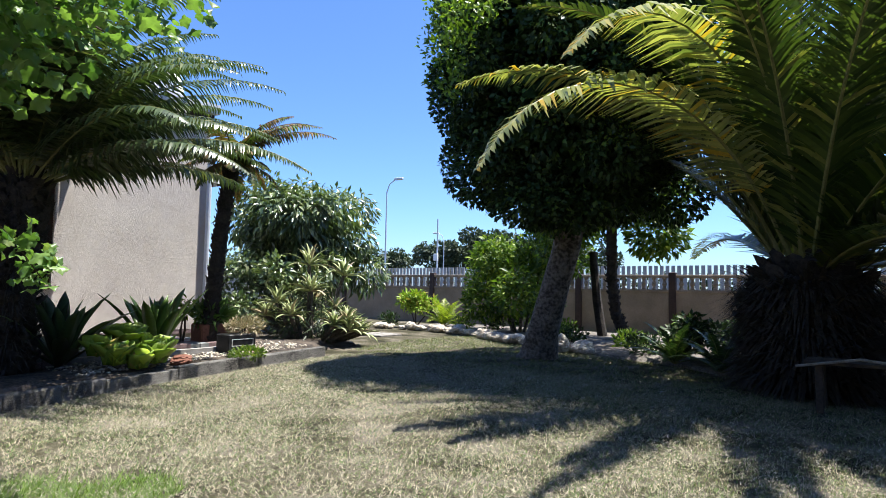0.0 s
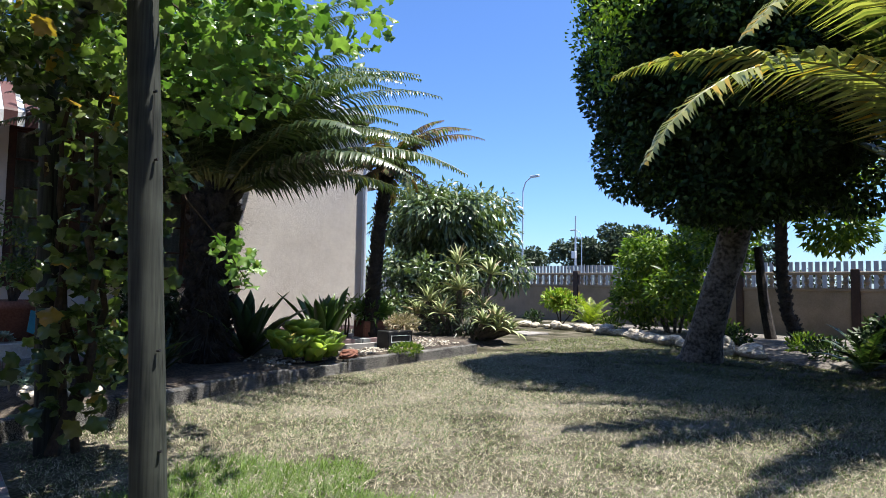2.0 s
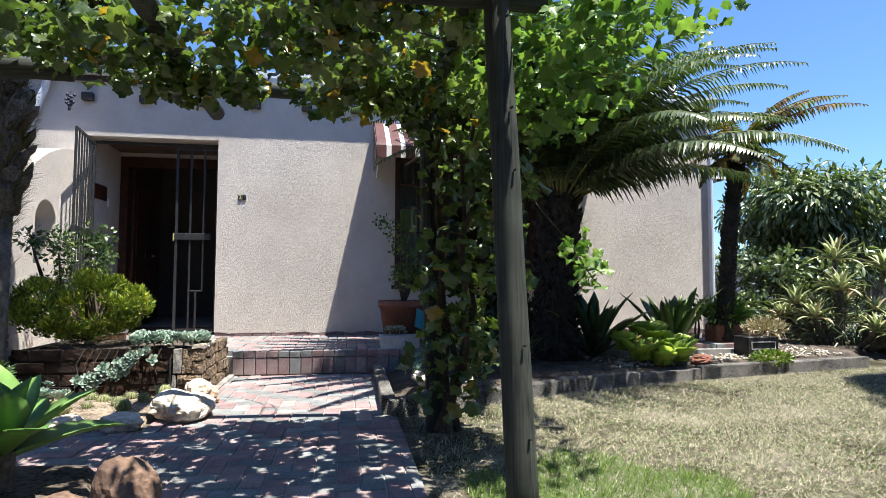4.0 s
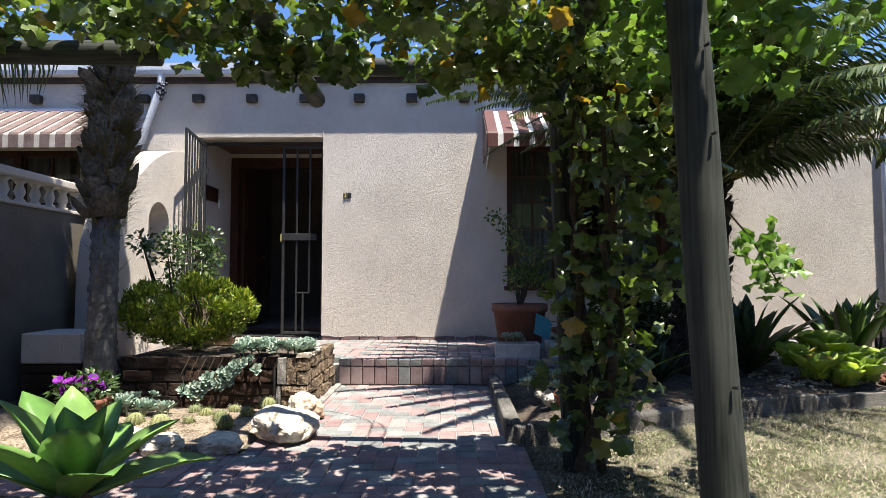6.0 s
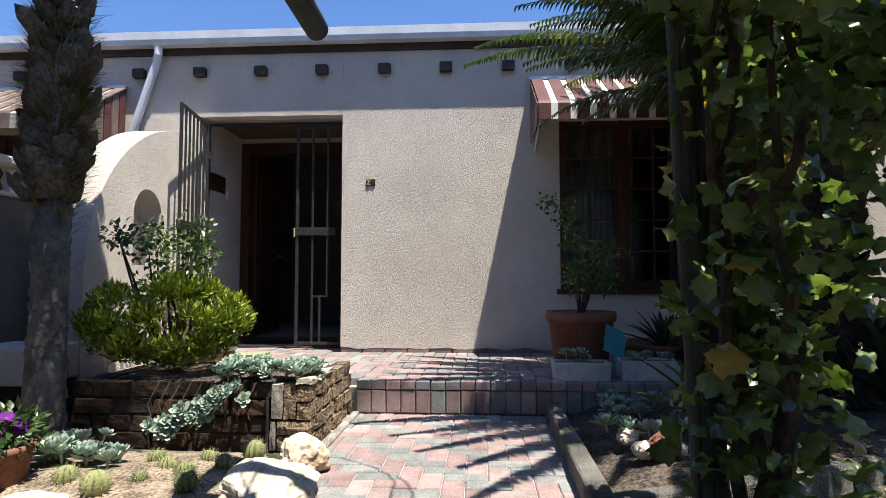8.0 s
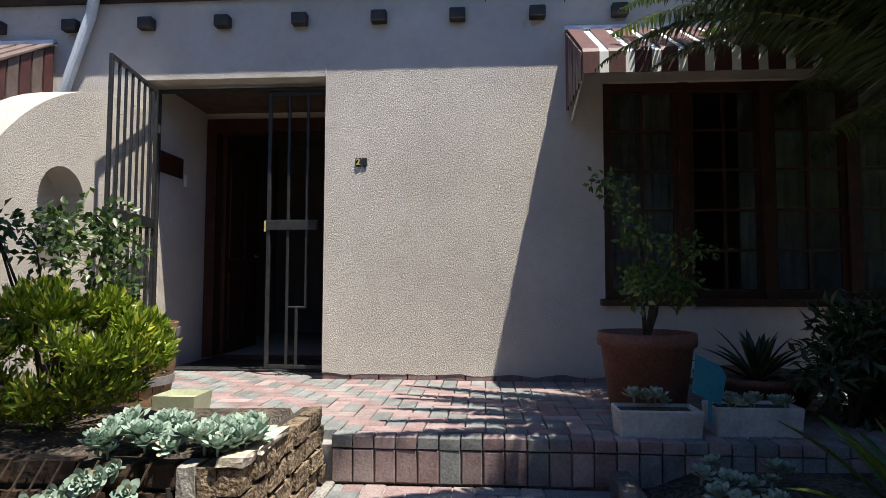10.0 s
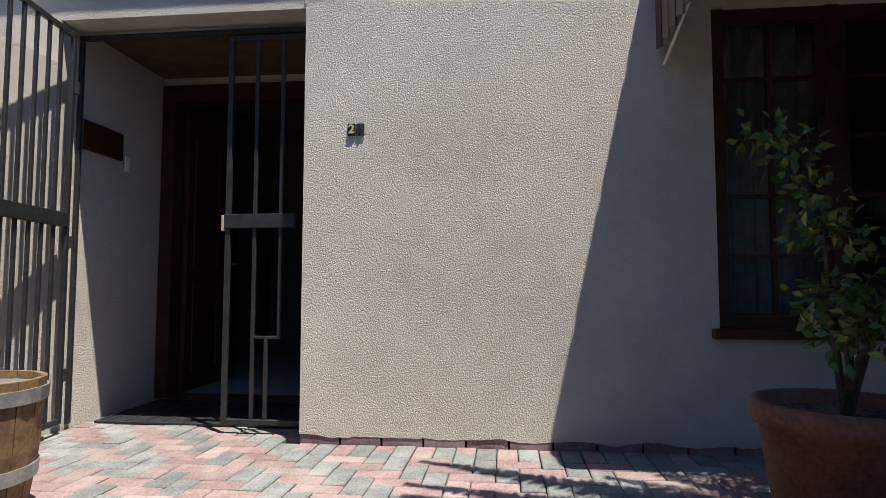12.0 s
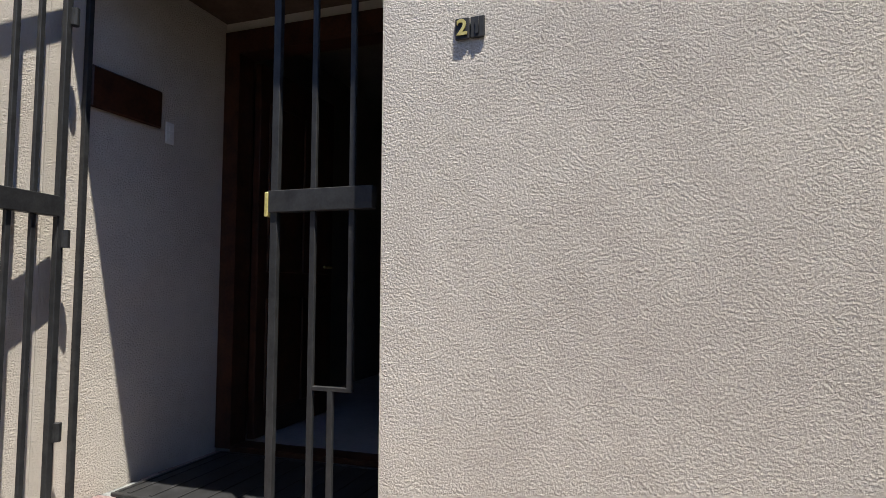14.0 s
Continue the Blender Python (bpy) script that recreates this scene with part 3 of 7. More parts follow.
def grown(name, parent, material, leaves, length, width, thick, rise=(20, 80), seed=1, curve=0.6, at=(0, 0, 0), cup=0.25, label="", shape_pow=1.0, wide_at=0.45, keel=0.0):
    """A rosette: thick leaves round a point, each a part of its own."""
    rnd = random.Random(seed)
    for j in range(leaves):
        k = j / max(1, leaves - 1)
        head = j * 2.39996 + rnd.uniform(-0.2, 0.2)
        up = radians(rise[0] + (rise[1] - rise[0]) * k + rnd.uniform(-6, 6))
        L = length * (1 - 0.35 * k) * rnd.uniform(0.85, 1.1)
        bm = bmesh.new()
        rows = []
        steps = 7
        p = Vector(at)
        for s in range(steps + 1):
            u = s / steps
            a = up - curve * u * u * (1 - 0.5 * k)
            fwd = Vector((math.cos(head) * math.cos(a), math.sin(head) * math.cos(a), math.sin(a)))
            side = Vector((-math.sin(head), math.cos(head), 0))
            nrm = side.cross(fwd)
            if nrm.z < 0:
                nrm = -nrm
            prof = (u / wide_at if u < wide_at else max(0.0, 1 - ((u - wide_at) / (1 - wide_at)) ** 2.0))
            prof = 0.45 + 0.55 * prof if u < wide_at else prof
            half = width / 2 * max(0.03, prof ** shape_pow)
            th = thick * (1 - 0.8 * u)
            rows.append([bm.verts.new(p - side * half + nrm * cup * half), bm.verts.new(p + nrm * th * 0.2), bm.verts.new(p + side * half + nrm * cup * half), bm.verts.new(p - nrm * th)])
            p = p + fwd * (L / steps)
        for a4, b4 in zip(rows, rows[1:]):
            for q in range(4):
                bm.faces.new((a4[q], a4[(q + 1) % 4], b4[(q + 1) % 4], b4[q]))
        bm.faces.new(rows[0])
        bm.faces.new(rows[-1][::-1])
        part("leaf", bm, material, parent, label, smooth=True)

# ---- the ground ----
gx = [-900, -200, -60, -25, 12, 25, 60, 200, 900]
gv = [(x, y, -0.012) for x in gx for y in gx]
gf = [(i * 9 + j, (i + 1) * 9 + j, (i + 1) * 9 + j + 1, i * 9 + j + 1) for i in range(8) for j in range(8)]
tagged(sheet("ground", gv, gf, M_LAWN), "short dry straw-coloured lawn with green patches", "ground", kind="structure")

# ---- the house ----
FX = -7.69          # face of the front wall
FLOOR = 0.22        # top of the brick stoop
LEFT, RIGHT = -3.2, -1.73   # the entrance opening
house = thing("house", (FX, -1, 0), "single-storey house with buff stucco walls and brown trim", "house", kind="structure")


def wall_with_holes(name, x0, x1, ylo, yhi, zlo, zhi, holes, material, parent):
    """A wall along y with holes (y0, y1, z0, z1) that do not overlap in y."""
    bm = bmesh.new()
    y = ylo
    for a, b, c, d in sorted(holes):
        if a > y:
            box(x0, x1, y, a, zlo, zhi, bm=bm)
        if c > zlo:
            box(x0, x1, a, b, zlo, c, bm=bm)
        if d < zhi:
            box(x0, x1, a, b, d, zhi, bm=bm)
        y = b
    if y < yhi:
        box(x0, x1, y, yhi, zlo, zhi, bm=bm)
    bmesh.ops.remove_doubles(bm, verts=bm.verts, dist=0.001)
    return part(name, bm, material, parent)


WIN = (0.43, 2.88, 0.84, 2.50)       # window in the front wall
WINL = (-6.9, -4.6, 0.9, 2.45)      # window past the entrance
END = 4.82
wall_with_holes("wall_front", FX - 0.25, FX, -9.0, END, 0.31, 3.30, [WIN, WINL, (LEFT, RIGHT, 0.2, 2.595)], M_WALL, house)
ragged = [(END, 0.31), (RIGHT, 0.31)]
rq = random.Random(3)
yy = RIGHT
while yy < END:
    ragged.append((yy, 0.258 + 0.022 * noise.noise(Vector((yy * 5, 0, 0))) + rq.uniform(-0.003, 0.003)))
    yy += 0.03
ragged.append((END, 0.247))
part("wall_foot", prism(ragged, 0, FX - 0.25, FX), M_WALL, house)
part("wall_foot", box(FX - 0.25, FX, -9.0, LEFT, 0.0, 0.31), M_WALL, house)
part("wall_gable", box(FX - 6.5, FX - 0.25, END - 0.25, END, 0.0, 3.30), M_WALL, house)
part("wall_back", box(FX - 6.75, FX - 6.5, -9.0, END, 0.0, 3.30), M_WALL, house)
part("wall_side", box(FX - 6.5, FX - 0.25, -9.0, -8.75, 0.0, 3.30), M_WALL, house)
part("roof", prism([(FX + 0.02, 3.42), (FX - 6.9, 3.95), (FX - 6.9, 4.0), (FX + 0.02, 3.47)], 1, -9.2, END + 0.05), M_ROOF, house)
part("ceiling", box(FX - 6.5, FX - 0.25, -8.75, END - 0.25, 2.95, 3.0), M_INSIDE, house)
part("interior_floor", box(FX - 6.5, FX - 1.05, -8.75, END - 0.25, 0.0, FLOOR + 0.03), M_TILE, house)
part("interior_floor", box(FX - 1.05, FX - 0.25, RIGHT + 0.16, END - 0.25, 0.0, FLOOR + 0.03), M_TILE, house)
# the recess behind the entrance
part("recess_wall", box(FX - 1.05, FX - 0.25, LEFT - 0.15, LEFT, 0.0, 2.95), M_WALL, house)
part("recess_wall", box(FX - 1.05, FX - 0.25, RIGHT, RIGHT + 0.15, 0.0, 2.95), M_WALL, house)
wall_with_holes("recess_wall", FX - 1.20, FX - 1.05, LEFT - 0.15, RIGHT + 0.15, 0.2, 2.95, [(-3.19, -1.74, 0.2, 2.56)], M_WALL, house)
# plaster soffit; the brown stands for light bounced off the bricks
part("recess_ceiling", box(FX - 1.05, FX - 0.25, LEFT, RIGHT, 2.62, 2.66), M_BOUNCEBROWN, house, "plaster ceiling coloured brown for shade and brick bounce")
# brick course under the plaster, fascia board and gutter
part("fascia", box(FX, FX + 0.03, -9.0, END + 0.03, 3.24, 3.36), M_FASCIA, house)
gut = [(FX + 0.03, 3.44), (FX + 0.03, 3.31), (FX + 0.13, 3.31), (FX + 0.145, 3.36), (FX + 0.145, 3.44), (FX + 0.137, 3.44), (FX + 0.137, 3.365), (FX + 0.125, 3.32), (FX + 0.04, 3.32), (FX + 0.04, 3.44)]
part("gutter", prism(gut, 1, -9.0, END + 0.05), M_GUTTER, house)
for y in (-5.126, -3.845, -3.203, -2.568, -1.938, -1.302, -0.684, -0.066, 0.56, 1.19, 1.82, 2.45, 3.08, 3.71, 4.34, -4.48, -5.77, -6.4):
    part("beam_end", box(FX, FX + 0.075, y - 0.062, y + 0.062, 3.0, 3.095, 0.008), M_BEAMEND, house)
# downpipe with its offset
part("downpipe", tube([(FX + 0.09, -3.62, 3.34), (FX + 0.09, -3.62, 3.22), (FX + 0.06, -3.66, 3.12), (FX + 0.05, -3.92, 2.35), (FX + 0.05, -3.94, 1.0)], 0.042, 12), M_GUTTER, house)
part("downpipe", tube([(FX + 0.05, END - 0.02, 2.6), (FX + 0.05, END - 0.02, 0.1)], 0.035, 10), M_GUTTER, house)
# plaster ridge over the entrance and vertical joint
part("joint_strip", box(FX, FX + 0.006, RIGHT - 0.005, RIGHT + 0.004, 2.62, 3.24), M_WALL, house)

# window: brown timber casements with small panes, curtains behind
def casement_window(name, y0, y1, z0, z1, bays, rows, label):
    win = thing(name, (FX - 0.1, (y0 + y1) / 2, z0), label, "window", kind="structure")
    fr = bmesh.new()
    xa, xb = FX - 0.12, FX - 0.05
    box(xa, xb, y0, y1, z1 - 0.06, z1, bm=fr)
    box(xa, xb, y0, y1, z0, z0 + 0.06, bm=fr)
    w = (y1 - y0) / bays
    for i in range(bays + 1):
        c = min(max(y0 + i * w, y0 + 0.035), y1 - 0.035)
        box(xa - 0.01, xb + 0.01, c - 0.035, c + 0.035, z0, z1, bm=fr)
    part("window_frame", fr, M_WOODDARK, win)
    part("window_sill", box(FX - 0.05, FX + 0.045, y0 - 0.04, y1 + 0.04, z0 - 0.05, z0 + 0.0, 0.006), M_WOODDARK, win)
    for i in range(bays):
        a, b = y0 + i * w + 0.035, y0 + (i + 1) * w - 0.035
        sash = bmesh.new()
        box(FX - 0.10, FX - 0.07, a, a + 0.04, z0 + 0.06, z1 - 0.06, bm=sash)
        box(FX - 0.10, FX - 0.07, b - 0.04, b, z0 + 0.06, z1 - 0.06, bm=sash)
        box(FX - 0.10, FX - 0.07, (a + b) / 2 - 0.011, (a + b) / 2 + 0.011, z0 + 0.06, z1 - 0.06, bm=sash)
        for k in range(rows + 1):
            zz = z0 + 0.06 + (z1 - z0 - 0.12) * k / rows
            t = 0.02 if 0 < k < rows else 0.035
            box(FX - 0.101, FX - 0.069, a, b, max(z0 + 0.06, zz - t / 2), min(z1 - 0.06, zz + t / 2), bm=sash)
        s = part("sash", sash, M_WOODDARK, win)
        for k in range(rows):
            for h in range(2):
                p0 = a + 0.04 if h == 0 else (a + b) / 2 + 0.011
                p1 = (a + b) / 2 - 0.011 if h == 0 else b - 0.04
                q0 = z0 + 0.06 + (z1 - z0 - 0.12) * k / rows + 0.01
                q1 = z0 + 0.06 + (z1 - z0 - 0.12) * (k + 1) / rows - 0.01
                pane = part("pane", box(FX - 0.088, FX - 0.084, p0, p1, q0, q1), M_GLASS, s)
                pane.visible_shadow = False
    return win


casement_window("window_1", *WIN, 4, 5, "brown timber casement window with small glass panes")
casement_window("window_2", *WINL, 3, 5, "brown timber casement window behind a striped awning")
for y0, y1 in ((0.5, 1.25), (1.6, 2.85), (-6.8, -5.0)):
    n = 60
    cv = []
    for i in range(n + 1):
        y = y0 + (y1 - y0) * i / n
        x = FX - 0.42 + 0.025 * math.sin(i * 1.25) + 0.01 * math.sin(i * 3.1)
        cv += [(x, y, 0.35), (x, y, 2.6)]
    tagged(sheet("curtain", cv, [(2 * i, 2 * i + 2, 2 * i + 3, 2 * i + 1) for i in range(n)], M_CURTAIN, None, "", True), "pale net curtain hanging in folds behind the window", "curtain", "curtains")

# awnings of ribbed metal strips, maroon and white
def awning(y0, y1, label, red=None, pale=None):
    aw = thing("awning", (FX, y0, 2.9), label, "awning", "striped awnings")
    n = round((y1 - y0) / 0.084)
    w = (y1 - y0) / n
    top, low, out = 2.91, 2.465, 0.72
    part("head_rail", box(FX, FX + 0.05, y0 - 0.02, y1 + 0.02, top - 0.01, top + 0.02), M_GUTTER, aw)
    for i in range(n):
        a, b = y0 + i * w + (0.0 if i % 2 == 0 else 0.3 * w), y0 + (i + 1) * w + (0.3 * w if i % 2 == 0 else 0.0)
        mat = (red or M_MAROON) if i % 2 == 0 else (pale or M_WHITE)
        d = 0.016 if i % 2 == 0 else 0.0
        prof = [(FX + 0.01, top + d), (FX + out, low + d), (FX + out + 0.01, low - 0.01), (FX + out + 0.01, low - 0.15), (FX + out, low - 0.15), (FX + out, low - 0.02 + d), (FX + 0.01, top - 0.012 + d)]
        part("strip", prism(prof, 1, a, b), mat, aw)
    for y in (y0 - 0.012, y1):
        for i in range(6):
            x0 = FX + 0.02 + i * 0.12
            zt = top - (top - low) * (x0 - FX) / out
            zl = zt - (0.62 - 0.075 * i)
            part("end_slat", prism([(x0, zt - 0.01), (x0 + 0.10, zt - 0.01 - 0.06), (x0 + 0.10, zl - 0.03), (x0, zl)], 1, y, y + 0.01), M_DULLMAROON if i % 2 else M_MAROON, aw)
    for y in (y0 + 0.03, y1 - 0.03):
        part("stay", tube([(FX + 0.01, y, 2.2), (FX + out, y, low - 0.06)], 0.008, 6), M_WHITE, aw)
    return aw


awning(0.16, 3.06, "maroon and white striped metal awning over the window")
# same striped awning, its grazing light put into duller paints
awning(-7.1, -4.0, "striped metal awning beside the entrance, maroon and cream dulled for grazing light", M_DULLMAROON, M_DULLCREAM)

# the rounded buttress with its arched niche
def buttress_wall():
    outer = [(FX + 0.002, 0.0), (FX + 0.002, 2.34)]
    for i in range(0, 19):
        a = math.pi / 2 * i / 18
        outer.append((-7.45 + 1.49 * math.sin(a), 0.92 + 1.42 * math.cos(a)))
    outer += [(-5.955, 0.0)]
    ob = part("buttress", prism(outer, 1, LEFT - 0.32, LEFT), M_WALL, house, "rounded stucco buttress with an arched niche")
    mid, half = -6.775, 0.215
    hole = [(mid + half, 1.05), (mid + half, 1.48)] + [(mid + half * math.cos(math.pi * k / 12), 1.48 + 0.225 * math.sin(math.pi * k / 12)) for k in range(1, 12)] + [(mid - half, 1.48), (mid - half, 1.05)]
    cut = part("cutter", prism(hole, 1, LEFT - 0.2, LEFT + 0.2), M_WALL)
    m = ob.modifiers.new("niche", 'BOOLEAN')
    m.operation, m.object, m.solver = 'DIFFERENCE', cut, 'EXACT'
    dg = bpy.context.evaluated_depsgraph_get()
    me = bpy.data.meshes.new_from_object(ob.evaluated_get(dg))
    ob.modifiers.clear()
    ob.data = me
    bpy.data.objects.remove(cut)


buttress_wall()

# small awning on the gable side
ga = thing("awning", (FX - 0.8, END, 2.6), "small maroon and white awning on the side wall", "awning", "striped awnings")
for i in range(12):
    x1 = FX - 0.15 - i * 0.1
    d = 0.012 if i % 2 else 0
    part("strip", prism([(END + 0.01, 2.75 + d), (END + 0.36, 2.56 + d), (END + 0.37, 2.36), (END + 0.36, 2.36), (END + 0.35, 2.54 + d), (END + 0.01, 2.73 + d)], 0, x1 - 0.1, x1), M_MAROON if i % 2 else M_WHITE, ga)
part("end_panel", prism([(END + 0.01, 2.74), (END + 0.36, 2.55), (END + 0.36, 2.36), (END + 0.01, 2.38)], 0, FX - 0.15, FX - 0.14), M_WHITE, ga)

# satellite dish behind the parapet
dish = thing("satellite_dish", (-8.6, 4.5, 3.5), "grey satellite dish on the roof edge", "satellite dish")
part("mast", tube([(-8.6, 4.5, 3.45), (-8.6, 4.5, 3.75)], 0.025, 8), M_GUTTER, dish)
bm = bmesh.new()
rings = []
for k in range(6):
    r = 0.34 * k / 5
    rings.append([bm.verts.new((-8.55 + 0.5 * r * r, 4.5 + r * math.cos(2 * math.pi * q / 20), 3.80 + r * math.sin(2 * math.pi * q / 20))) for q in range(20)] if k else [bm.verts.new((-8.55, 4.5, 3.80))])
for q in range(20):
    bm.faces.new((rings[0][0], rings[1][q], rings[1][(q + 1) % 20]))
    for k in range(1, 5):
        bm.faces.new((rings[k][q], rings[k + 1][q], rings[k + 1][(q + 1) % 20], rings[k][(q + 1) % 20]))
bmesh.ops.solidify(bm, geom=bm.faces[:], thickness=0.01)
part("reflector", bm, M_WHITE, dish, smooth=True)
part("feed_arm", tube([(-8.55, 4.5, 3.48), (-8.2, 4.5, 3.72)], 0.012, 6), M_GUTTER, dish)

# ---- the entrance ----
part("door_frame", joined(box(FX - 1.16, FX - 1.03, -3.19, -3.09, FLOOR + 0.02, 2.56), box(FX - 1.16, FX - 1.03, -1.84, -1.74, FLOOR + 0.02, 2.56)), M_WOODDARK, house)
part("door_frame", box(FX - 1.16, FX - 1.03, -3.09, -1.84, 2.43, 2.56), M_WOODDARK, house)
door = thing("door_1", (FX - 1.15, -3.0, FLOOR), "dark varnished panelled front door standing open inward", "door", kind="structure")
dm = box(FX - 2.02, FX - 1.17, -3.09, -3.045, FLOOR + 0.04, 2.42, 0.004)
leaf = part("door_leaf", dm, M_WOODDARK, door)
for z0, z1 in ((0.4, 1.05), (1.2, 2.2)):
    for x0 in (FX - 1.95, FX - 1.57):
        part("door_panel", box(x0, x0 + 0.32, -3.046, -3.032, z0, z1, 0.006), M_WOODDARK, leaf)
part("door_handle", tube([(FX - 1.93, -3.045, 1.25), (FX - 1.93, -3.0, 1.25), (FX - 1.83, -2.995, 1.25)], 0.009, 8), M_BRASS, leaf)
part("threshold", box(FX - 1.16, FX - 1.03, -3.09, -1.84, FLOOR + 0.0, FLOOR + 0.035), M_WOODDARK, house)
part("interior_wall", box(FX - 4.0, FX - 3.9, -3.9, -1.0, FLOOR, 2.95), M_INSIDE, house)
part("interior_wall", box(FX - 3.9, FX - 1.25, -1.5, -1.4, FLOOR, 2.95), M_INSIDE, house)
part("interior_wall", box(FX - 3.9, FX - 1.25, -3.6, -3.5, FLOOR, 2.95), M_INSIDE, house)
# mat enlarged to the whole recess to darken its floor and cut bounce
doormat = thing("doormat", (FX - 0.65, -2.47, FLOOR), "black mat enlarged over the recess floor to darken it and cut bounced light", "doormat")
part("pad", box(FX - 0.98, FX - 0.32, -3.10, -1.84, FLOOR + 0.002, FLOOR + 0.014, 0.003), M_BLACK, doormat)
for m4 in ((FX - 1.0, FX - 0.981, -3.12, -1.82), (FX - 0.319, FX - 0.30, -3.12, -1.82), (FX - 0.98, FX - 0.32, -3.12, -3.101), (FX - 0.98, FX - 0.32, -1.839, -1.82)):
    part("edging", box(*m4, FLOOR + 0.002, FLOOR + 0.018, 0.003), M_BLACK, doormat)
for k in range(11):
    part("rib", box(FX - 0.97, FX - 0.33, -3.06 + k * 0.117, -3.04 + k * 0.117, FLOOR + 0.014, FLOOR + 0.018, 0.001), M_BLACK, doormat)
board = thing("name_board", (FX - 0.37, LEFT, 1.97), "dark carved wooden name board fixed to the recess wall", "sign")
part("plank", box(FX - 0.575, FX - 0.18, LEFT + 0.002, LEFT + 0.022, 1.885, 2.07, 0.008), M_WOODDARK, board)
sw = thing("bell_switch", (FX - 0.63, LEFT, 1.88), "small white bell plate with two buttons", "switch")
part("plate", box(FX - 0.665, FX - 0.61, LEFT + 0.002, LEFT + 0.012, 1.825, 1.935, 0.004), M_WHITE, sw)
for z in (1.86, 1.90):
    part("button", box(FX - 0.648, FX - 0.627, LEFT + 0.012, LEFT + 0.017, z - 0.01, z + 0.01, 0.002), M_WHITE, sw)

# security gate: fixed leaf, and the leaf that stands open
def bar(bm, x0, x1, y0, y1, z0, z1):
    return box(x0, x1, y0, y1, z0, z1, 0.002, bm)
GX = FX - 0.16
g1 = thing("gate_leaf", (GX, -2.0, FLOOR), "closed dark steel security gate leaf with a lock box", "gate", "security gate leaves")
part("stile", bar(None, GX - 0.012, GX + 0.012, -2.245, -2.215, 0.27, 2.52), M_IRON, g1)
part("stile", bar(None, GX - 0.012, GX + 0.012, -1.775, -1.745, 0.27, 2.52), M_IRON, g1)
part("rail", bar(None, GX - 0.012, GX + 0.012, -2.215, -1.775, 2.49, 2.52), M_IRON, g1)
part("rail", bar(None, GX - 0.012, GX + 0.012, -2.215, -1.775, 0.27, 0.30), M_IRON, g1)
part("lock_box", bar(None, GX - 0.02, GX + 0.02, -2.25, -1.83, 1.385, 1.465), M_IRON, g1, "dark steel lock rail")
part("striker", bar(None, GX - 0.01, GX + 0.025, -2.262, -2.248, 1.37, 1.46), M_BRASS, g1)
for y, z0, z1 in ((-2.07, 1.465, 2.49), (-1.915, 1.465, 2.49), (-2.07, 0.30, 1.385), (-1.915, 0.765, 1.385), (-1.99, 0.30, 0.755)):
    part("bar", bar(None, GX - 0.008, GX + 0.008, y - 0.011, y + 0.011, z0, z1), M_IRON, g1)
part("bar", bar(None, GX - 0.008, GX + 0.008, -2.06, -1.904, 0.752, 0.768), M_IRON, g1)
part("rail", bar(None, GX - 0.014, GX + 0.014, LEFT + 0.005, RIGHT - 0.005, 2.535, 2.565), M_IRON, g1)
part("stile", bar(None, GX - 0.012, GX + 0.012, LEFT + 0.005, LEFT + 0.03, 0.25, 2.53), M_IRON, g1)
HINGE, SWING = Vector((FX - 0.03, -3.13, 0)), radians(8.3)
g2 = thing("gate_leaf", (0, 0, 0), "open dark steel security gate leaf of vertical bars", "gate", "security gate leaves")
GW = 0.79
part("stile", bar(None, 0, 0.03, -0.012, 0.012, 0.28, 2.52), M_IRON, g2)
part("stile", bar(None, GW - 0.03, GW, -0.012, 0.012, 0.28, 2.52), M_IRON, g2)
for z in (0.28, 2.49):
    part("rail", bar(None, 0.03, GW - 0.03, -0.012, 0.012, z, z + 0.03), M_IRON, g2)
part("lock_rail", bar(None, 0.03, GW + 0.01, -0.02, 0.02, 1.385, 1.465), M_IRON, g2)
for i in range(6):
    x = 0.03 + (GW - 0.06) * (i + 1) / 7
    part("bar", bar(None, x - 0.011, x + 0.011, -0.008, 0.008, 0.31, 1.385), M_IRON, g2)
    part("bar", bar(None, x - 0.011, x + 0.011, -0.008, 0.008, 1.465, 2.49), M_IRON, g2)
for z in (0.55, 1.30, 2.2):
    part("hinge", lathe([(0.018, -0.035), (0.018, 0.035)], (-0.004, 0.016, z), 10), M_IRON, g2)
    part("hinge_pin", tube([(-0.03, 0.0, z - 0.01), (0.01, 0.012, z - 0.01)], 0.009, 8), M_IRON, g2)
g2.location, g2.rotation_euler = HINGE, (0, 0, SWING)

# house number: two small black plates with brass figures
num = thing("house_number", (FX, -1.43, 1.90), "two small black number plates reading 21", "house number")
def digit_plate(y, text, face):
    pl = part("plate", box(FX + 0.001, FX + 0.010, y - 0.0225, y + 0.0225, 1.866, 1.934, 0.003), M_BLACK, num)
    cu = bpy.data.curves.new("figure", 'FONT')
    cu.body, cu.size, cu.extrude, cu.align_x, cu.align_y = text, 0.068, 0.002, 'CENTER', 'CENTER'
    cu.offset = 0.0016
    tmp = new("figure_tmp", cu)
    dg = bpy.context.evaluated_depsgraph_get()
    me = bpy.data.meshes.new_from_object(tmp.evaluated_get(dg))
    bpy.data.objects.remove(tmp)
    me.transform(pose(FX + 0.0125, y, 1.900, 90, 0, 90))
    me.materials.clear()
    link_mesh("figure", me, face, pl)
digit_plate(-1.462, "2", M_BRASS)
digit_plate(-1.414, "1", M_IRON)

# ---- paving, step, kerbs, beds ----
stoop = thing("stoop", (-6.8, -1, 0), "raised stoop paved with red and grey bricks", "stoop", kind="structure")
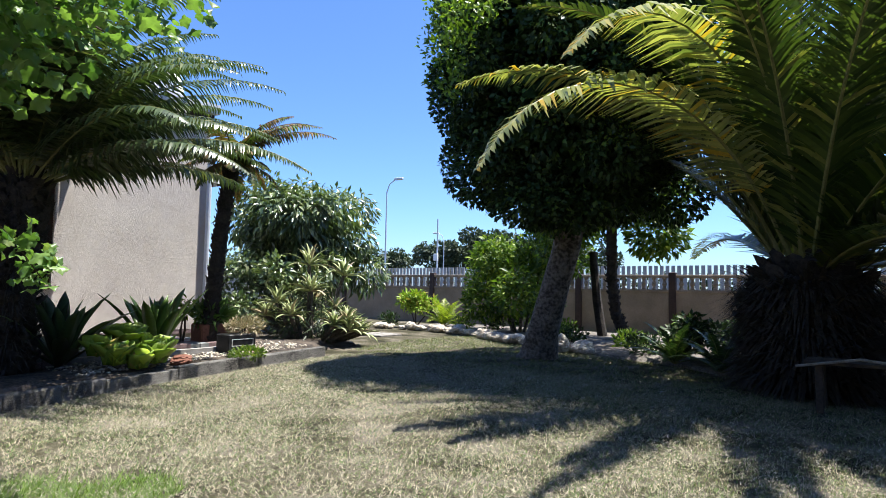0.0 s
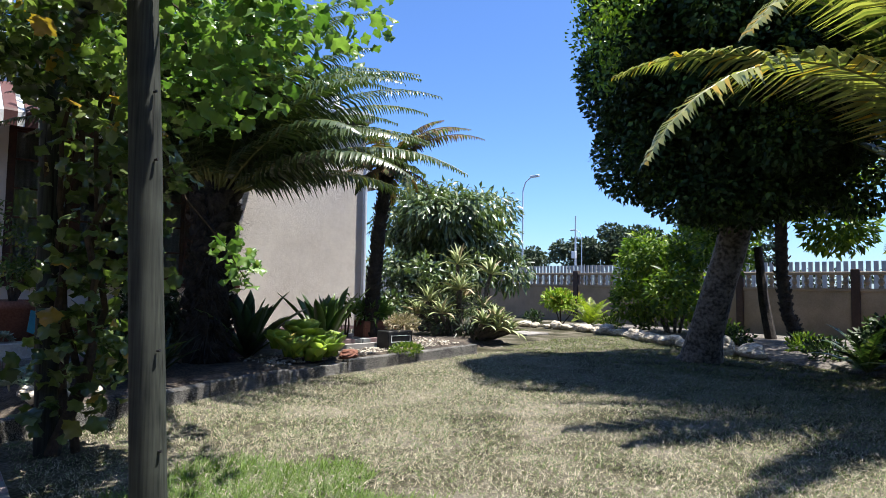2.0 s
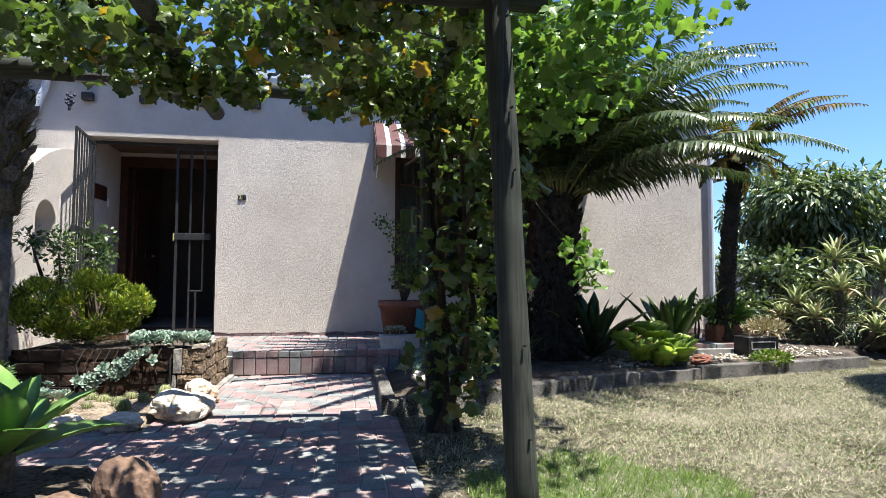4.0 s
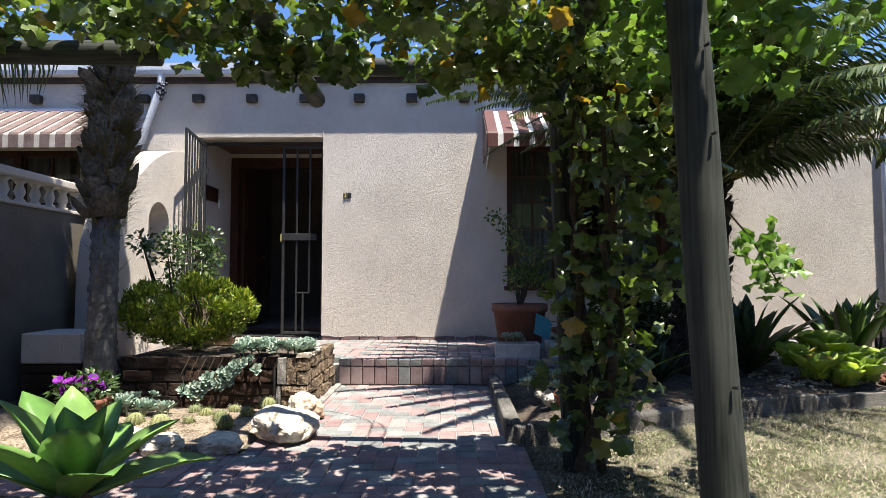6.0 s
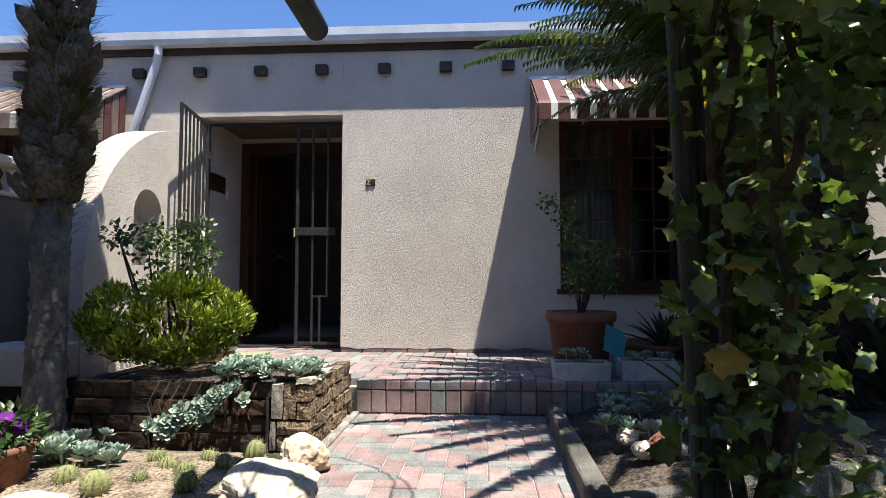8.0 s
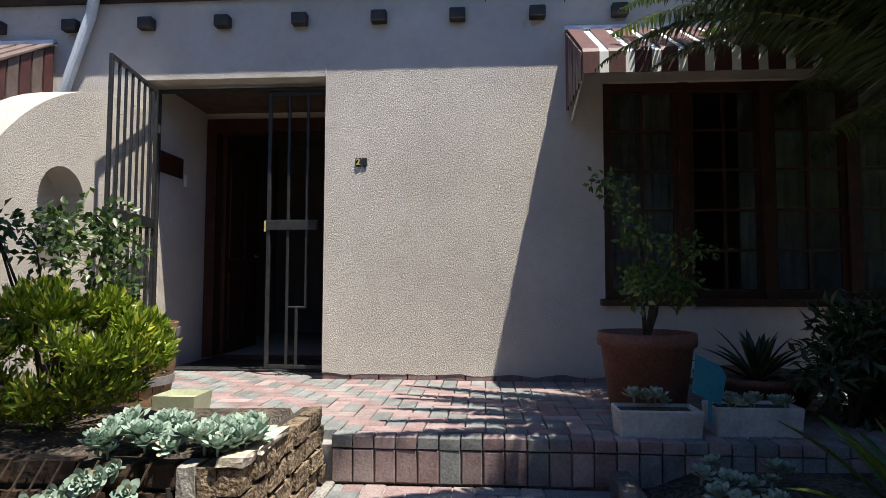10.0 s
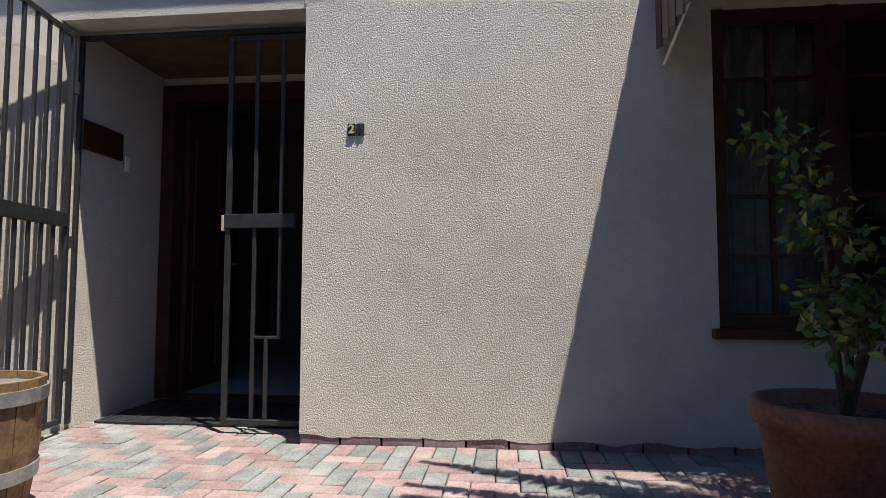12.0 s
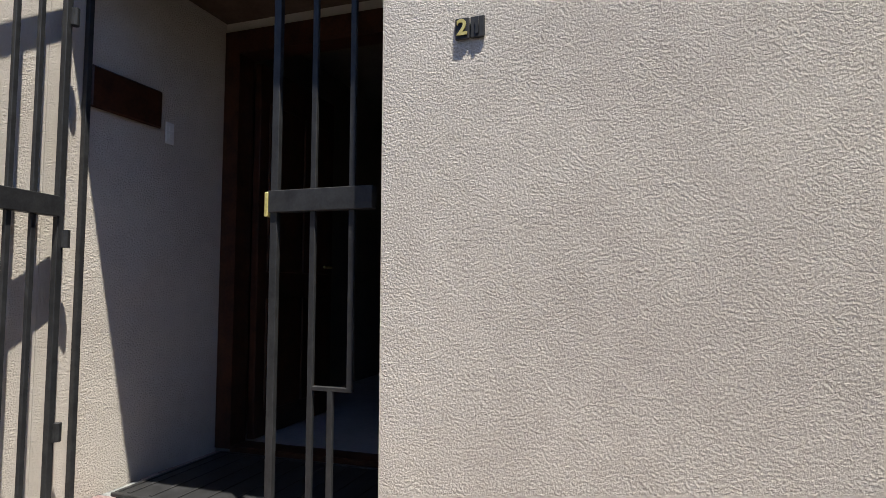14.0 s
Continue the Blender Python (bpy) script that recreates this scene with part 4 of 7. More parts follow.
part("core", box(FX - 0.95, -6.03, LEFT, 4.2, -0.05, FLOOR - 0.05), M_JOINT, stoop)
path = thing("path", (-2.5, -0.6, 0), "garden path of red and grey-green brick pavers", "path", kind="structure")
part("bedding", box(-5.99, 2.0, -1.36, 0.16, -0.06, -0.008), M_JOINT, path)

# low kerb of cast blocks round the bed
KERB = [(-5.95, 0.13), (-4.15, 0.11), (-4.43, 0.80), (-4.80, 1.52), (-5.08, 2.32), (-5.28, 3.05), (-5.50, 4.10), (-5.74, 5.30)]
kerb = thing("kerb", (-4.9, 2.0, 0), "low garden kerb of weathered concrete blocks", "kerb", kind="structure")
rk = random.Random(5)
for (xa, ya), (xb, yb) in zip(KERB, KERB[1:]):
    L = math.hypot(xb - xa, yb - ya)
    n = max(1, round(L / 0.85))
    for i in range(n):
        a, b = Vector((xa, ya, 0)).lerp(Vector((xb, yb, 0)), i / n + 0.003), Vector((xa, ya, 0)).lerp(Vector((xb, yb, 0)), (i + 1) / n - 0.003)
        d = (b - a).normalized()
        s = Vector((d.y, -d.x, 0)) * 0.045
        h = 0.098 + rk.uniform(-0.012, 0.012)
        bm = bmesh.new()
        lo = [bm.verts.new(q - Vector((0, 0, 0.05))) for q in (a + s, b + s, b - s, a - s)]
        hi = [bm.verts.new(q * 1.0 + Vector((0, 0, h + rk.uniform(-0.006, 0.006)))) for q in (a + s, b + s, b - s, a - s)]
        bm.faces.new(lo[::-1]); bm.faces.new(hi)
        for j in range(4):
            bm.faces.new((lo[j], lo[(j + 1) % 4], hi[(j + 1) % 4], hi[j]))
        bmesh.ops.bevel(bm, geom=bm.edges[:], offset=0.008, segments=1, affect='EDGES')
        part("block", bm, M_KERB, kerb)


def mound(name, outline, z, swell, material, label, seed):
    """Uneven earth inside an outline."""
    cx, cy = sum(p[0] for p in outline) / len(outline), sum(p[1] for p in outline) / len(outline)
    verts, faces, rings = [], [], 10
    fine = []
    for (xa, ya), (xb, yb) in zip(outline, outline[1:] + outline[:1]):
        for i in range(8):
            fine.append((xa + (xb - xa) * i / 8, ya + (yb - ya) * i / 8))
    m = len(fine)
    for r in range(rings + 1):
        u = 1 - r / rings
        for x, y in fine:
            px, py = cx + (x - cx) * u, cy + (y - cy) * u
            h = z + swell * (1 - u) ** 0.6 + 0.03 * noise.noise(Vector((px * 2.3, py * 2.3, seed))) * (1 - u ** 6)
            verts.append((px, py, h if r else z - 0.12))
    for r in range(rings):
        for i in range(m):
            faces.append((r * m + i, r * m + (i + 1) % m, (r + 1) * m + (i + 1) % m, (r + 1) * m + i))
    return tagged(sheet(name, verts, faces, material, None, "", True), label, "soil", kind="structure")


mound("bed_soil", [(-6.0, 0.18), (-4.25, 0.18), (-4.80, 1.55), (-5.12, 2.32), (-5.32, 3.05), (-5.55, 4.1), (-5.8, 5.3), (-6.9, 6.6), (-7.6, 5.6), (-7.66, 4.3), (-6.06, 4.0)], 0.09, 0.03, M_SOIL, "dark bare soil of the flower bed under the window", 1.0)
mound("cactus_bed_soil", [(-5.0, -1.40), (-4.6, -1.34), (-4.05, -1.34), (-3.95, -1.6), (-3.98, -2.1), (-4.0, -3.55), (-5.0, -3.55)], 0.01, 0.06, M_SAND, "pale gritty soil of the cactus bed beside the path", 2.0)
mound("agave_bed_soil", [(-3.25, -1.25), (-2.6, -1.0), (-1.6, -1.1), (-1.2, -2.2), (-1.5, -3.5), (-3.3, -3.55), (-3.35, -2.2)], 0.012, 0.08, M_SOIL, "dark soil round the agave beside the path", 5.0)
part("bedding", box(-3.98, -3.2, -3.5, -1.36, -0.06, -0.008), M_JOINT, path)
# tree shade on the border is put into the soil colour
mound("border_soil", [(-9.2, 10.6), (-7.6, 10.0), (-6.2, 9.6), (-5.0, 8.7), (-4.0, 8.4), (-3.0, 7.75), (-2.0, 7.4), (0.5, 5.6), (3.0, 6.0), (3.0, 12.3), (-9.2, 12.3)], 0.0, 0.08, M_SHADEDSOIL, "grey border soil along the fence, darkened for tree shade", 3.0)
mound("bed_soil_far", [(-6.1, 5.6), (-6.2, 6.5), (-7.3, 7.3), (-9.5, 7.6), (-9.8, 6.0), (-7.7, 5.5)], 0.02, 0.05, M_SOIL, "soil under the aloe clump", 4.0)

# ---- pergola ----
pergola = thing("pergola", (-2.4, 0, 0), "rustic pergola of weathered round poles", "pergola")
def pole(name, a, b, r0, r1, seed, label=""):
    wood = M_POLE if name == "post" else M_BEAM
    a, b = Vector(a), Vector(b)
    pts = [a.lerp(b, i / 10) + Vector((noise.noise(Vector((i * 0.4, seed, 0))), noise.noise(Vector((seed, i * 0.4, 5))), 0)) * 0.008 for i in range(11)]
    ob = part(name, tube(pts, [r0 + (r1 - r0) * i / 10 for i in range(11)], 16, rough=0.008, seed=seed), wood, pergola, label, smooth=True)
    return ob
p1 = pole("post", (-2.36, 0.485, -0.1), (-2.42, 0.375, 2.3), 0.062, 0.050, 1, "grey-green weathered round post with nails")
pole("post", (-3.74, 0.36, -0.1), (-3.80, 0.30, 2.0), 0.055, 0.05, 2)
pole("beam", (-3.80, 0.42, 1.99), (-3.88, -1.12, 2.06), 0.048, 0.045, 4)
pole("beam", (-3.44, -1.58, 1.95), (-3.36, -3.4, 1.95), 0.055, 0.052, 5)
pole("rafter", (-4.40, -1.07, 2.03), (0.9, -0.98, 2.12), 0.052, 0.06, 6)
pole("rafter", (-3.9, 0.34, 2.07), (0.9, 0.30, 2.16), 0.05, 0.055, 7)
pole("beam", (-2.44, 0.60, 2.02), (-2.42, -3.2, 2.0), 0.05, 0.05, 8)
pole("beam", (0.6, 0.50, 2.22), (0.6, -3.2, 2.2), 0.055, 0.05, 9)
for z in (1.30, 1.54, 0.64, 0.30, 1.9):
    y = 0.485 - 0.11 * z / 2.4
    part("nail", tube([(-2.36 - 0.06 * z / 2.4 + 0.055, y + 0.012, z), (-2.36 - 0.06 * z / 2.4 + 0.068, y + 0.02, z + 0.002)], [0.004, 0.0055], 8), M_BLACK, p1)

# ---- garden wall with balustrade ----
gw = thing("wall_garden", (-2.5, -3.68, 0), "grey-buff plastered garden wall, its face darkened for shade, with a row of balusters", "wall", kind="structure")
# face darker than coping and rail to stand for palm shade
part("wall", box(-6.3, 3.0, -3.78, -3.62, -0.05, 1.50), M_SHADEWALL, gw)
part("coping", box(-6.3, 3.0, -3.80, -3.60, 1.50, 1.53, 0.006), M_WALL, gw)
part("top_rail", box(-6.3, 3.0, -3.78, -3.62, 1.72, 1.79, 0.012), M_WALL, gw)
bl = lathe([(0.045, 1.53), (0.045, 1.55), (0.025, 1.57), (0.045, 1.62), (0.025, 1.68), (0.045, 1.705), (0.045, 1.72)], (0, 0, 0), 10)
blm = bpy.data.meshes.new("baluster")
bl.to_mesh(blm)
bl.free()
blm.shade_smooth()
blm.materials.append(M_WALL)
for i in range(52):
    ob = new("baluster", blm)
    ob.parent = gw
    ob.location = (-6.2 + i * 0.178 + 2.5, -0.02, 0)
pil = thing("low_pillar", (-5.5, -3.4, 0), "low brick pillar with a plastered cap beside the wall", "pillar")
part("cap", box(-5.72, -5.28, -3.50, -3.04, 0.28, 0.51, 0.01), M_WALL, pil)
for k in range(4):
    for i in range(2):
        part("brick", box(-5.71 + i * 0.215, -5.5 + i * 0.215, -3.49, -3.05, k * 0.07, k * 0.07 + 0.062, 0.004), M_SHADEBRICK, pil)

# ---- brick planter beside the step ----
PX0, PX1, PY0, PY1, PH = -6.02, -5.06, -2.62, -1.26, 0.37
pl = thing("brick_planter", (-5.5, -2.0, 0), "planter of rough brown face bricks, its front darkened for shade, beside the step", "planter")
for b6 in ((PX1 - 0.10, PX1 - 0.012, PY0, PY1 - 0.012), (PX0, PX1 - 0.10, PY1 - 0.10, PY1 - 0.012), (PX0, PX1 - 0.1, PY0, PY0 + 0.1)):
    part("mortar_core", box(*b6, -0.03, PH - 0.02), M_MORTAR, pl)
rb = random.Random(8)
def rough_brick(x0, x1, y0, y1, z0, z1, seed):
    bm = box(x0, x1, y0, y1, z0, z1)
    bmesh.ops.subdivide_edges(bm, edges=bm.edges[:], cuts=1, use_grid_fill=True)
    c = Vector(((x0 + x1) / 2, (y0 + y1) / 2, (z0 + z1) / 2))
    for v in bm.verts:
        d = v.co - c
        k = 0.955 if (abs(d.x) > 0.45 * (x1 - x0)) + (abs(d.y) > 0.45 * (y1 - y0)) + (abs(d.z) > 0.45 * (z1 - z0)) > 1 else 1.0
        v.co = c + d * k + Vector((rb.uniform(-1, 1), rb.uniform(-1, 1), rb.uniform(-1, 1))) * 0.0045
    return bm
row = 0.092
for k in range(4):
    z0 = k * row
    off = 0.11 if k % 2 else 0.0
    y = PY1 - 0.225
    first = True
    while y > PY0 + 0.02:
        L = 0.215 if not (first and k % 2) else 0.11
        a = max(PY0, y - L)
        # front bricks carry the shade of the overhanging bush in their colour
        part("brick", rough_brick(PX1 - 0.06, PX1 + rb.uniform(0.0, 0.022), a + 0.006, y - 0.006, z0 + 0.005, z0 + row - 0.008, 1), M_SHADEBRICK, pl)
        y -= L + 0.008
        first = False
    x = PX1 - 0.07
    while x > PX0 + 0.03:
        L = 0.21 if (k % 2 or x < PX1 - 0.1) else 0.14
        a = max(PX0, x - L)
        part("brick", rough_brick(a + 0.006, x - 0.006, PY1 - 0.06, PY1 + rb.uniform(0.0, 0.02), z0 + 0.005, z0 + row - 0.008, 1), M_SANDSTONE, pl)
        x -= L + 0.008
# corner pier of rough stones, two set upright
for y0, y1, z0, z1, mat in ((0.155, 0.22, 0.165, 0.36, M_CONC), (0.085, 0.15, 0.165, 0.36, M_SANDSTONE), (0.0, 0.08, 0.265, 0.355, M_SANDSTONE), (0.0, 0.08, 0.165, 0.26, M_SANDSTONE), (0.0, 0.19, 0.085, 0.16, M_SANDSTONE), (0.195, 0.222, 0.0, 0.16, M_CONC), (0.0, 0.10, 0.0, 0.08, M_SANDSTONE), (0.105, 0.19, 0.0, 0.08, M_SANDSTONE)):
    part("corner_stone", rough_brick(PX1 - 0.09, PX1 + rb.uniform(0.012, 0.03), PY1 - y1, PY1 - y0, z0, z1, 1), mat, pl, "rough-faced corner stone")
part("capping_stone", rough_brick(PX1 - 0.10, PX1 + 0.03, PY1 - 0.085, PY1 + 0.01, PH - 0.012, PH + 0.022, 1), M_ROCK, pl, "pale capping stone")
part("capping_stone", rough_brick(PX1 - 0.42, PX1 - 0.11, PY1 - 0.10, PY1 + 0.015, PH - 0.012, PH + 0.018, 1), M_ROCK, pl, "pale capping stone")
pipe = thing("irrigation_pipe", (PX1 + 0.02, PY1 - 0.232, 0), "thin black irrigation pipe against the planter", "pipe")
part("tube", tube([(PX1 + 0.028, PY1 - 0.236, 0.0), (PX1 + 0.03, PY1 - 0.234, 0.15), (PX1 + 0.028, PY1 - 0.238, 0.29)], 0.008, 8), M_BLACK, pipe)
part("skirting", box(PX0 + 0.05, PX1 + 0.03, PY1 + 0.025, PY1 + 0.075, -0.03, 0.02, 0.008), M_CONC, pl, "narrow cement skirting")
mound("planter_soil", [(PX0, PY1 - 0.09), (PX1 - 0.09, PY1 - 0.09), (PX1 - 0.09, PY0 + 0.08), (PX0, PY0 + 0.08)], PH - 0.03, 0.03, M_SOIL, "dark soil inside the brick planter", 7.0)

# unseen plain walls added behind the walker to close the plot and cut sky fill
tagged(part("added_wall_east", box(4.5, 4.7, -9.2, 12.4, -0.05, 4.6), M_SHADEWALL), "unseen plain wall added to cut sky light", "wall", kind="structure")
tagged(part("added_wall_south", box(-6.2, 4.5, -9.2, -9.0, -0.05, 4.6), M_SHADEWALL), "unseen plain wall added to cut sky light", "wall", kind="structure")

# ---- palms and trees ----
def shaggy_trunk(name, parent, pts, radii, material, seed, scale_size=0.09, rows=30, per=10, stub=0.6):
    """A palm trunk covered with old leaf bases."""
    ob = part(name, tube(pts, radii, 14, rough=0.06, seed=seed), material, parent, smooth=True)
    f = Foliage(seed)
    P = np.array([tuple(p) for p in pts])
    for i in range(rows):
        u = (i + 0.3) / rows * (len(P) - 1)
        j = min(int(u), len(P) - 2)
        w = u - j
        c = P[j] * (1 - w) + P[j + 1] * w
        r = radii[j] * (1 - w) + radii[j + 1] * w
        a = np.arange(per) * 2 * math.pi / per + i * 0.37 + f.r.uniform(-0.1, 0.1, per)
        d = np.stack([np.cos(a), np.sin(a), np.zeros(per)], 1)
        up = d * stub * f.r.uniform(0.1, 2.0, (per, 1)) + np.array([0, 0, 1.0])
        z = scale_size * f.r.uniform(0.6, 1.35, per)
        f.add([(-0.5, 0, 0), (0.5, 0, 0), (-0.35, 0.8, 0.05), (0.35, 0.8, 0.05), (0, 1.0, 0.1), (0, 0.1, 0.3), (0, 0.7, 0.28)],
              [(0, 5, 6, 2), (5, 1, 3, 6), (2, 6, 4), (6, 3, 4)], c + d * r * 0.9, up, d, z)
    tagged(f.mesh("leaf_base_cover", material, ob), kind="stuff")
    return ob


# the large date palm over the lawn
palm = thing("date_palm", (-0.50, 6.40, 0), "large date palm with a short shaggy trunk and long arching fronds", "palm tree")
shaggy_trunk("trunk", palm, [(-0.5, 6.4, -0.1), (-0.5, 6.4, 0.6), (-0.5, 6.4, 0.9), (-0.5, 6.4, 1.15)], [0.42, 0.46, 0.42, 0.24], M_BARKDARKSHADE, 11, 0.20, 16, 16, 0.9)
M_STEMG = surface("frond_stem", (0.12, 0.13, 0.04), (0.24, 0.23, 0.09), 10, 0.5, 0.1, 50, 0.003)
PB = (-0.5, 6.4)
SPEC = [  # heading (deg), rise, length, drop, yellow
    (218, 63, 3.9, 1.6, 1), (243, 57, 4.2, 2.2, 1), (251, 72, 4.1, 2.3, 1), (268, 54, 3.9, 1.1, 0), (265, 57, 3.4, 1.1, 0), (228, 74, 3.8, 1.6, 0),
    (205, 74, 3.7, 1.2, 0), (200, 66, 3.6, 0.9, 0), (180, 66, 3.6, 0.9, 0), (283, 48, 3.8, 0.9, 0), (288, 54, 3.5, 0.9, 0), (160, 58, 3.4, 0.9, 0),
    (190, 78, 3.9, 0.8, 0), (222, 84, 3.8, 0.7, 0), (212, 72, 3.5, 1.1, 0), (256, 84, 3.9, 0.6, 0), (236, 78, 3.9, 0.8, 0), (274, 80, 3.8, 0.7, 0),
    (300, 65, 3.6, 1.0, 0), (130, 60, 3.6, 1.0, 0), (100, 50, 3.4, 1.1, 0),
    (60, 60, 3.6, 1.0, 0), (30, 45, 3.4, 1.1, 0), (0, 60, 3.6, 1.0, 0), (330, 50, 3.4, 1.1, 0), (120, 80, 3.9, 0.8, 0), (320, 80, 3.8, 0.8, 0),
    (310, 25, 2.7, 0.8, 0), (340, 20, 2.6, 0.8, 0), (292, 78, 3.7, 0.8, 0), (300, 40, 3.2, 1.0, 0), (196, 60, 2.6, 0.7, 0), (172, 56, 2.4, 0.7, 0), (240, 70, 2.2, 0.6, 0), (215, 66, 2.2, 0.6, 0)]
for j in range(34):
    h = (j * 137.5 + 20) % 360
    if h < 130 or h > 285:
        SPEC.append((h, 16 + 62 * (j / 33), 2.3 + 0.045 * j, 0.95, 0))
for i, (h, rise, L, drop, yel) in enumerate(SPEC):
    a = radians(h)
    base = (PB[0] + 0.18 * math.cos(a), PB[1] + 0.18 * math.sin(a), 1.02 + 0.1 * (rise / 90))
    frond("frond", palm, arc(base, a, radians(rise), L, drop), 0.52 if yel else 0.46, 0.034 if yel else 0.032, 90 if yel else 84, L_PALMY if yel else L_PALM, M_STEMG, 300 + i, vee=0.15 if yel else 0.25, hang=0.3 if yel else 0.08, stem=0.02, sweep=0.7 if yel else 0.95, bare=0.2 if yel else 0.07, taper=2.2 if yel else 1.7)
# skirt of old stems, its deep shade put into the near-black colour
sk = Foliage(77)
n = 4200
aa = sk.r.uniform(0, 2 * math.pi, n)
hh = sk.r.uniform(0.1, 1.05, n)
oo = np.stack([PB[0] + 0.5 * np.cos(aa), PB[1] + 0.5 * np.sin(aa), hh], 1)
sk.add(*STRAP, oo, np.stack([np.cos(aa) * 0.9, np.sin(aa) * 0.9, sk.r.uniform(-1.4, 0.5, n)], 1), np.stack([np.cos(aa), np.sin(aa), np.ones(n)], 1), np.stack([np.full(n, 0.022), sk.r.uniform(0.15, 0.45, n), np.full(n, 0.3)], 1))
sk.mesh("skirt", M_BARKDARKSHADE, palm, "old stems and suckers coloured dark for deep shade")

# the clipped dark tree on the lawn
tree = thing("shade_tree", (-3.58, 7.09, 0), "dense dark green tree with a leaning grey trunk", "tree")
tb = [(-3.62, 7.10, -0.1), (-3.58, 7.08, 0.02), (-3.50, 7.0, 0.3), (-3.33, 6.95, 0.8), (-3.13, 6.90, 1.35), (-2.97, 6.82, 1.9), (-2.95, 6.75, 2.6)]
part("trunk", tube(tb, [0.30, 0.25, 0.205, 0.18, 0.175, 0.18, 0.12], 18, rough=0.07, seed=4), M_TRUNK, tree, smooth=True)
for i in range(9):
    a = i * 0.7
    part("limb", tube([(-3.12, 6.72, 1.8), (-3.1 + 0.5 * math.cos(a), 6.7 + 0.5 * math.sin(a), 2.4), (-3.0 + 1.2 * math.cos(a), 6.6 + 1.2 * math.sin(a), 3.2 + 0.2 * (i % 3))], [0.09, 0.055, 0.02], 8), M_TRUNK, tree)
f = Foliage(31)
lumps = [((-2.95, 8.1, 3.6), (1.2, 1.2, 1.3)), ((-2.95, 6.55, 3.35), (1.40, 1.40, 1.5)), ((-3.15, 6.3, 4.5), (1.2, 1.2, 1.1)), ((-2.6, 6.7, 4.9), (1.2, 1.2, 1.0)), ((-3.75, 6.0, 2.35), (0.55, 0.55, 0.5)), ((-3.85, 5.9, 3.2), (0.55, 0.55, 0.6)), ((-3.8, 5.95, 4.2), (0.6, 0.6, 0.6)), ((-1.95, 7.2, 2.1), (0.5, 0.5, 0.45)), ((-2.6, 6.6, 1.95), (0.6, 0.6, 0.35)), ((-3.2, 6.2, 1.95), (0.6, 0.6, 0.35))]
rl = random.Random(9)
for i in range(95):
    d = Vector((rl.gauss(0, 1), rl.gauss(0, 1), rl.gauss(0, 1))).normalized()
    s = rl.uniform(0.16, 0.36)
    c = Vector((-2.95, 6.55, 3.6)) + Vector((d.x * 1.42, d.y * 1.42, d.z * 1.8))
    lumps.append((tuple(c), (s, s, s)))
crown(f, lumps, 120000, 0.072, 0.35, LEAF, 0.6, 0.15)
crown(f, [((-2.95, 6.55, 3.35), (1.15, 1.15, 1.35)), ((-2.9, 6.5, 4.6), (1.0, 1.0, 0.9))], 9000, 0.20, 0.7, LEAF, 0.7, 0.1)
f.mesh("crown", L_TREE, tree)
f = Foliage(33)
crown(f, [((-3.4, 4.78, 3.3), (0.22, 0.2, 0.25)), ((-3.3, 4.72, 3.6), (0.3, 0.22, 0.25)), ((-3.0, 4.68, 3.65), (0.3, 0.22, 0.22)), ((-3.5, 4.9, 3.0), (0.12, 0.15, 0.22)), ((-4.2, 5.65, 3.35), (0.2, 0.2, 0.3)), ((-4.15, 5.62, 3.8), (0.3, 0.3, 0.35)), ((-4.0, 5.6, 4.15), (0.35, 0.35, 0.3)), ((-3.4, 5.25, 3.9), (0.3, 0.2, 0.3)), ((-4.05, 5.95, 4.15), (0.35, 0.35, 0.4)), ((-3.95, 5.9, 4.75), (0.4, 0.4, 0.35)), ((-3.7, 5.85, 5.2), (0.4, 0.4, 0.3)), ((-4.1, 6.0, 3.7), (0.2, 0.2, 0.25)), ((-3.2, 5.5, 4.9), (0.35, 0.3, 0.3)), ((-2.1, 5.9, 2.6), (0.25, 0.25, 0.3))], 4800, 0.065, 0.7, LEAF, 0.5, -0.5)
f.mesh("new_growth", L_SHOOT, tree, "bright young leaves")

# the slim palm trunk behind it
tree2 = thing("slim_palm", (-3.44, 9.94, 0), "slim palm with a bowed trunk, darkened to a silhouette, standing by the fence", "palm tree")
# bark darker than M_BARK, so the trunk reads as a shaded silhouette
shaggy_trunk("trunk", tree2, [(-3.35, 9.9, -0.1), (-3.42, 9.93, 0.1), (-3.62, 10.02, 0.5), (-3.70, 10.05, 1.1), (-3.70, 10.05, 1.8), (-3.65, 10.0, 2.6)], [0.15, 0.11, 0.09, 0.085, 0.085, 0.085], M_BARKDARKSHADE, 41, 0.07, 30, 9, 0.5)
f = Foliage(43)
crown(f, [((-3.6, 9.9, 2.7), (1.3, 1.1, 0.7)), ((-3.0, 10.3, 1.85), (0.5, 0.4, 0.4)), ((-4.6, 10.3, 2.2), (0.8, 0.7, 0.5))], 5500, 0.16, 0.6, LEAF, 0.4, 0.3)
f.mesh("crown", L_LEMON, tree2)

# the shaggy palm at the flower bed, in front of the window
cy = thing("bed_palm", (-6.0, 1.92, 0.09), "short palm with a thick shaggy trunk and arching blue-green fronds", "palm tree")
shaggy_trunk("trunk", cy, [(-6.0, 1.92, 0.0), (-6.0, 1.93, 0.5), (-5.98, 1.95, 1.0), (-5.96, 1.96, 1.5), (-5.95, 1.97, 1.8)], [0.20, 0.19, 0.18, 0.19, 0.12], M_BARKDARKSHADE, 51, 0.12, 24, 14, 0.6)
shag = Foliage(53)
n = 2600
aa = shag.r.uniform(0, 2 * math.pi, n)
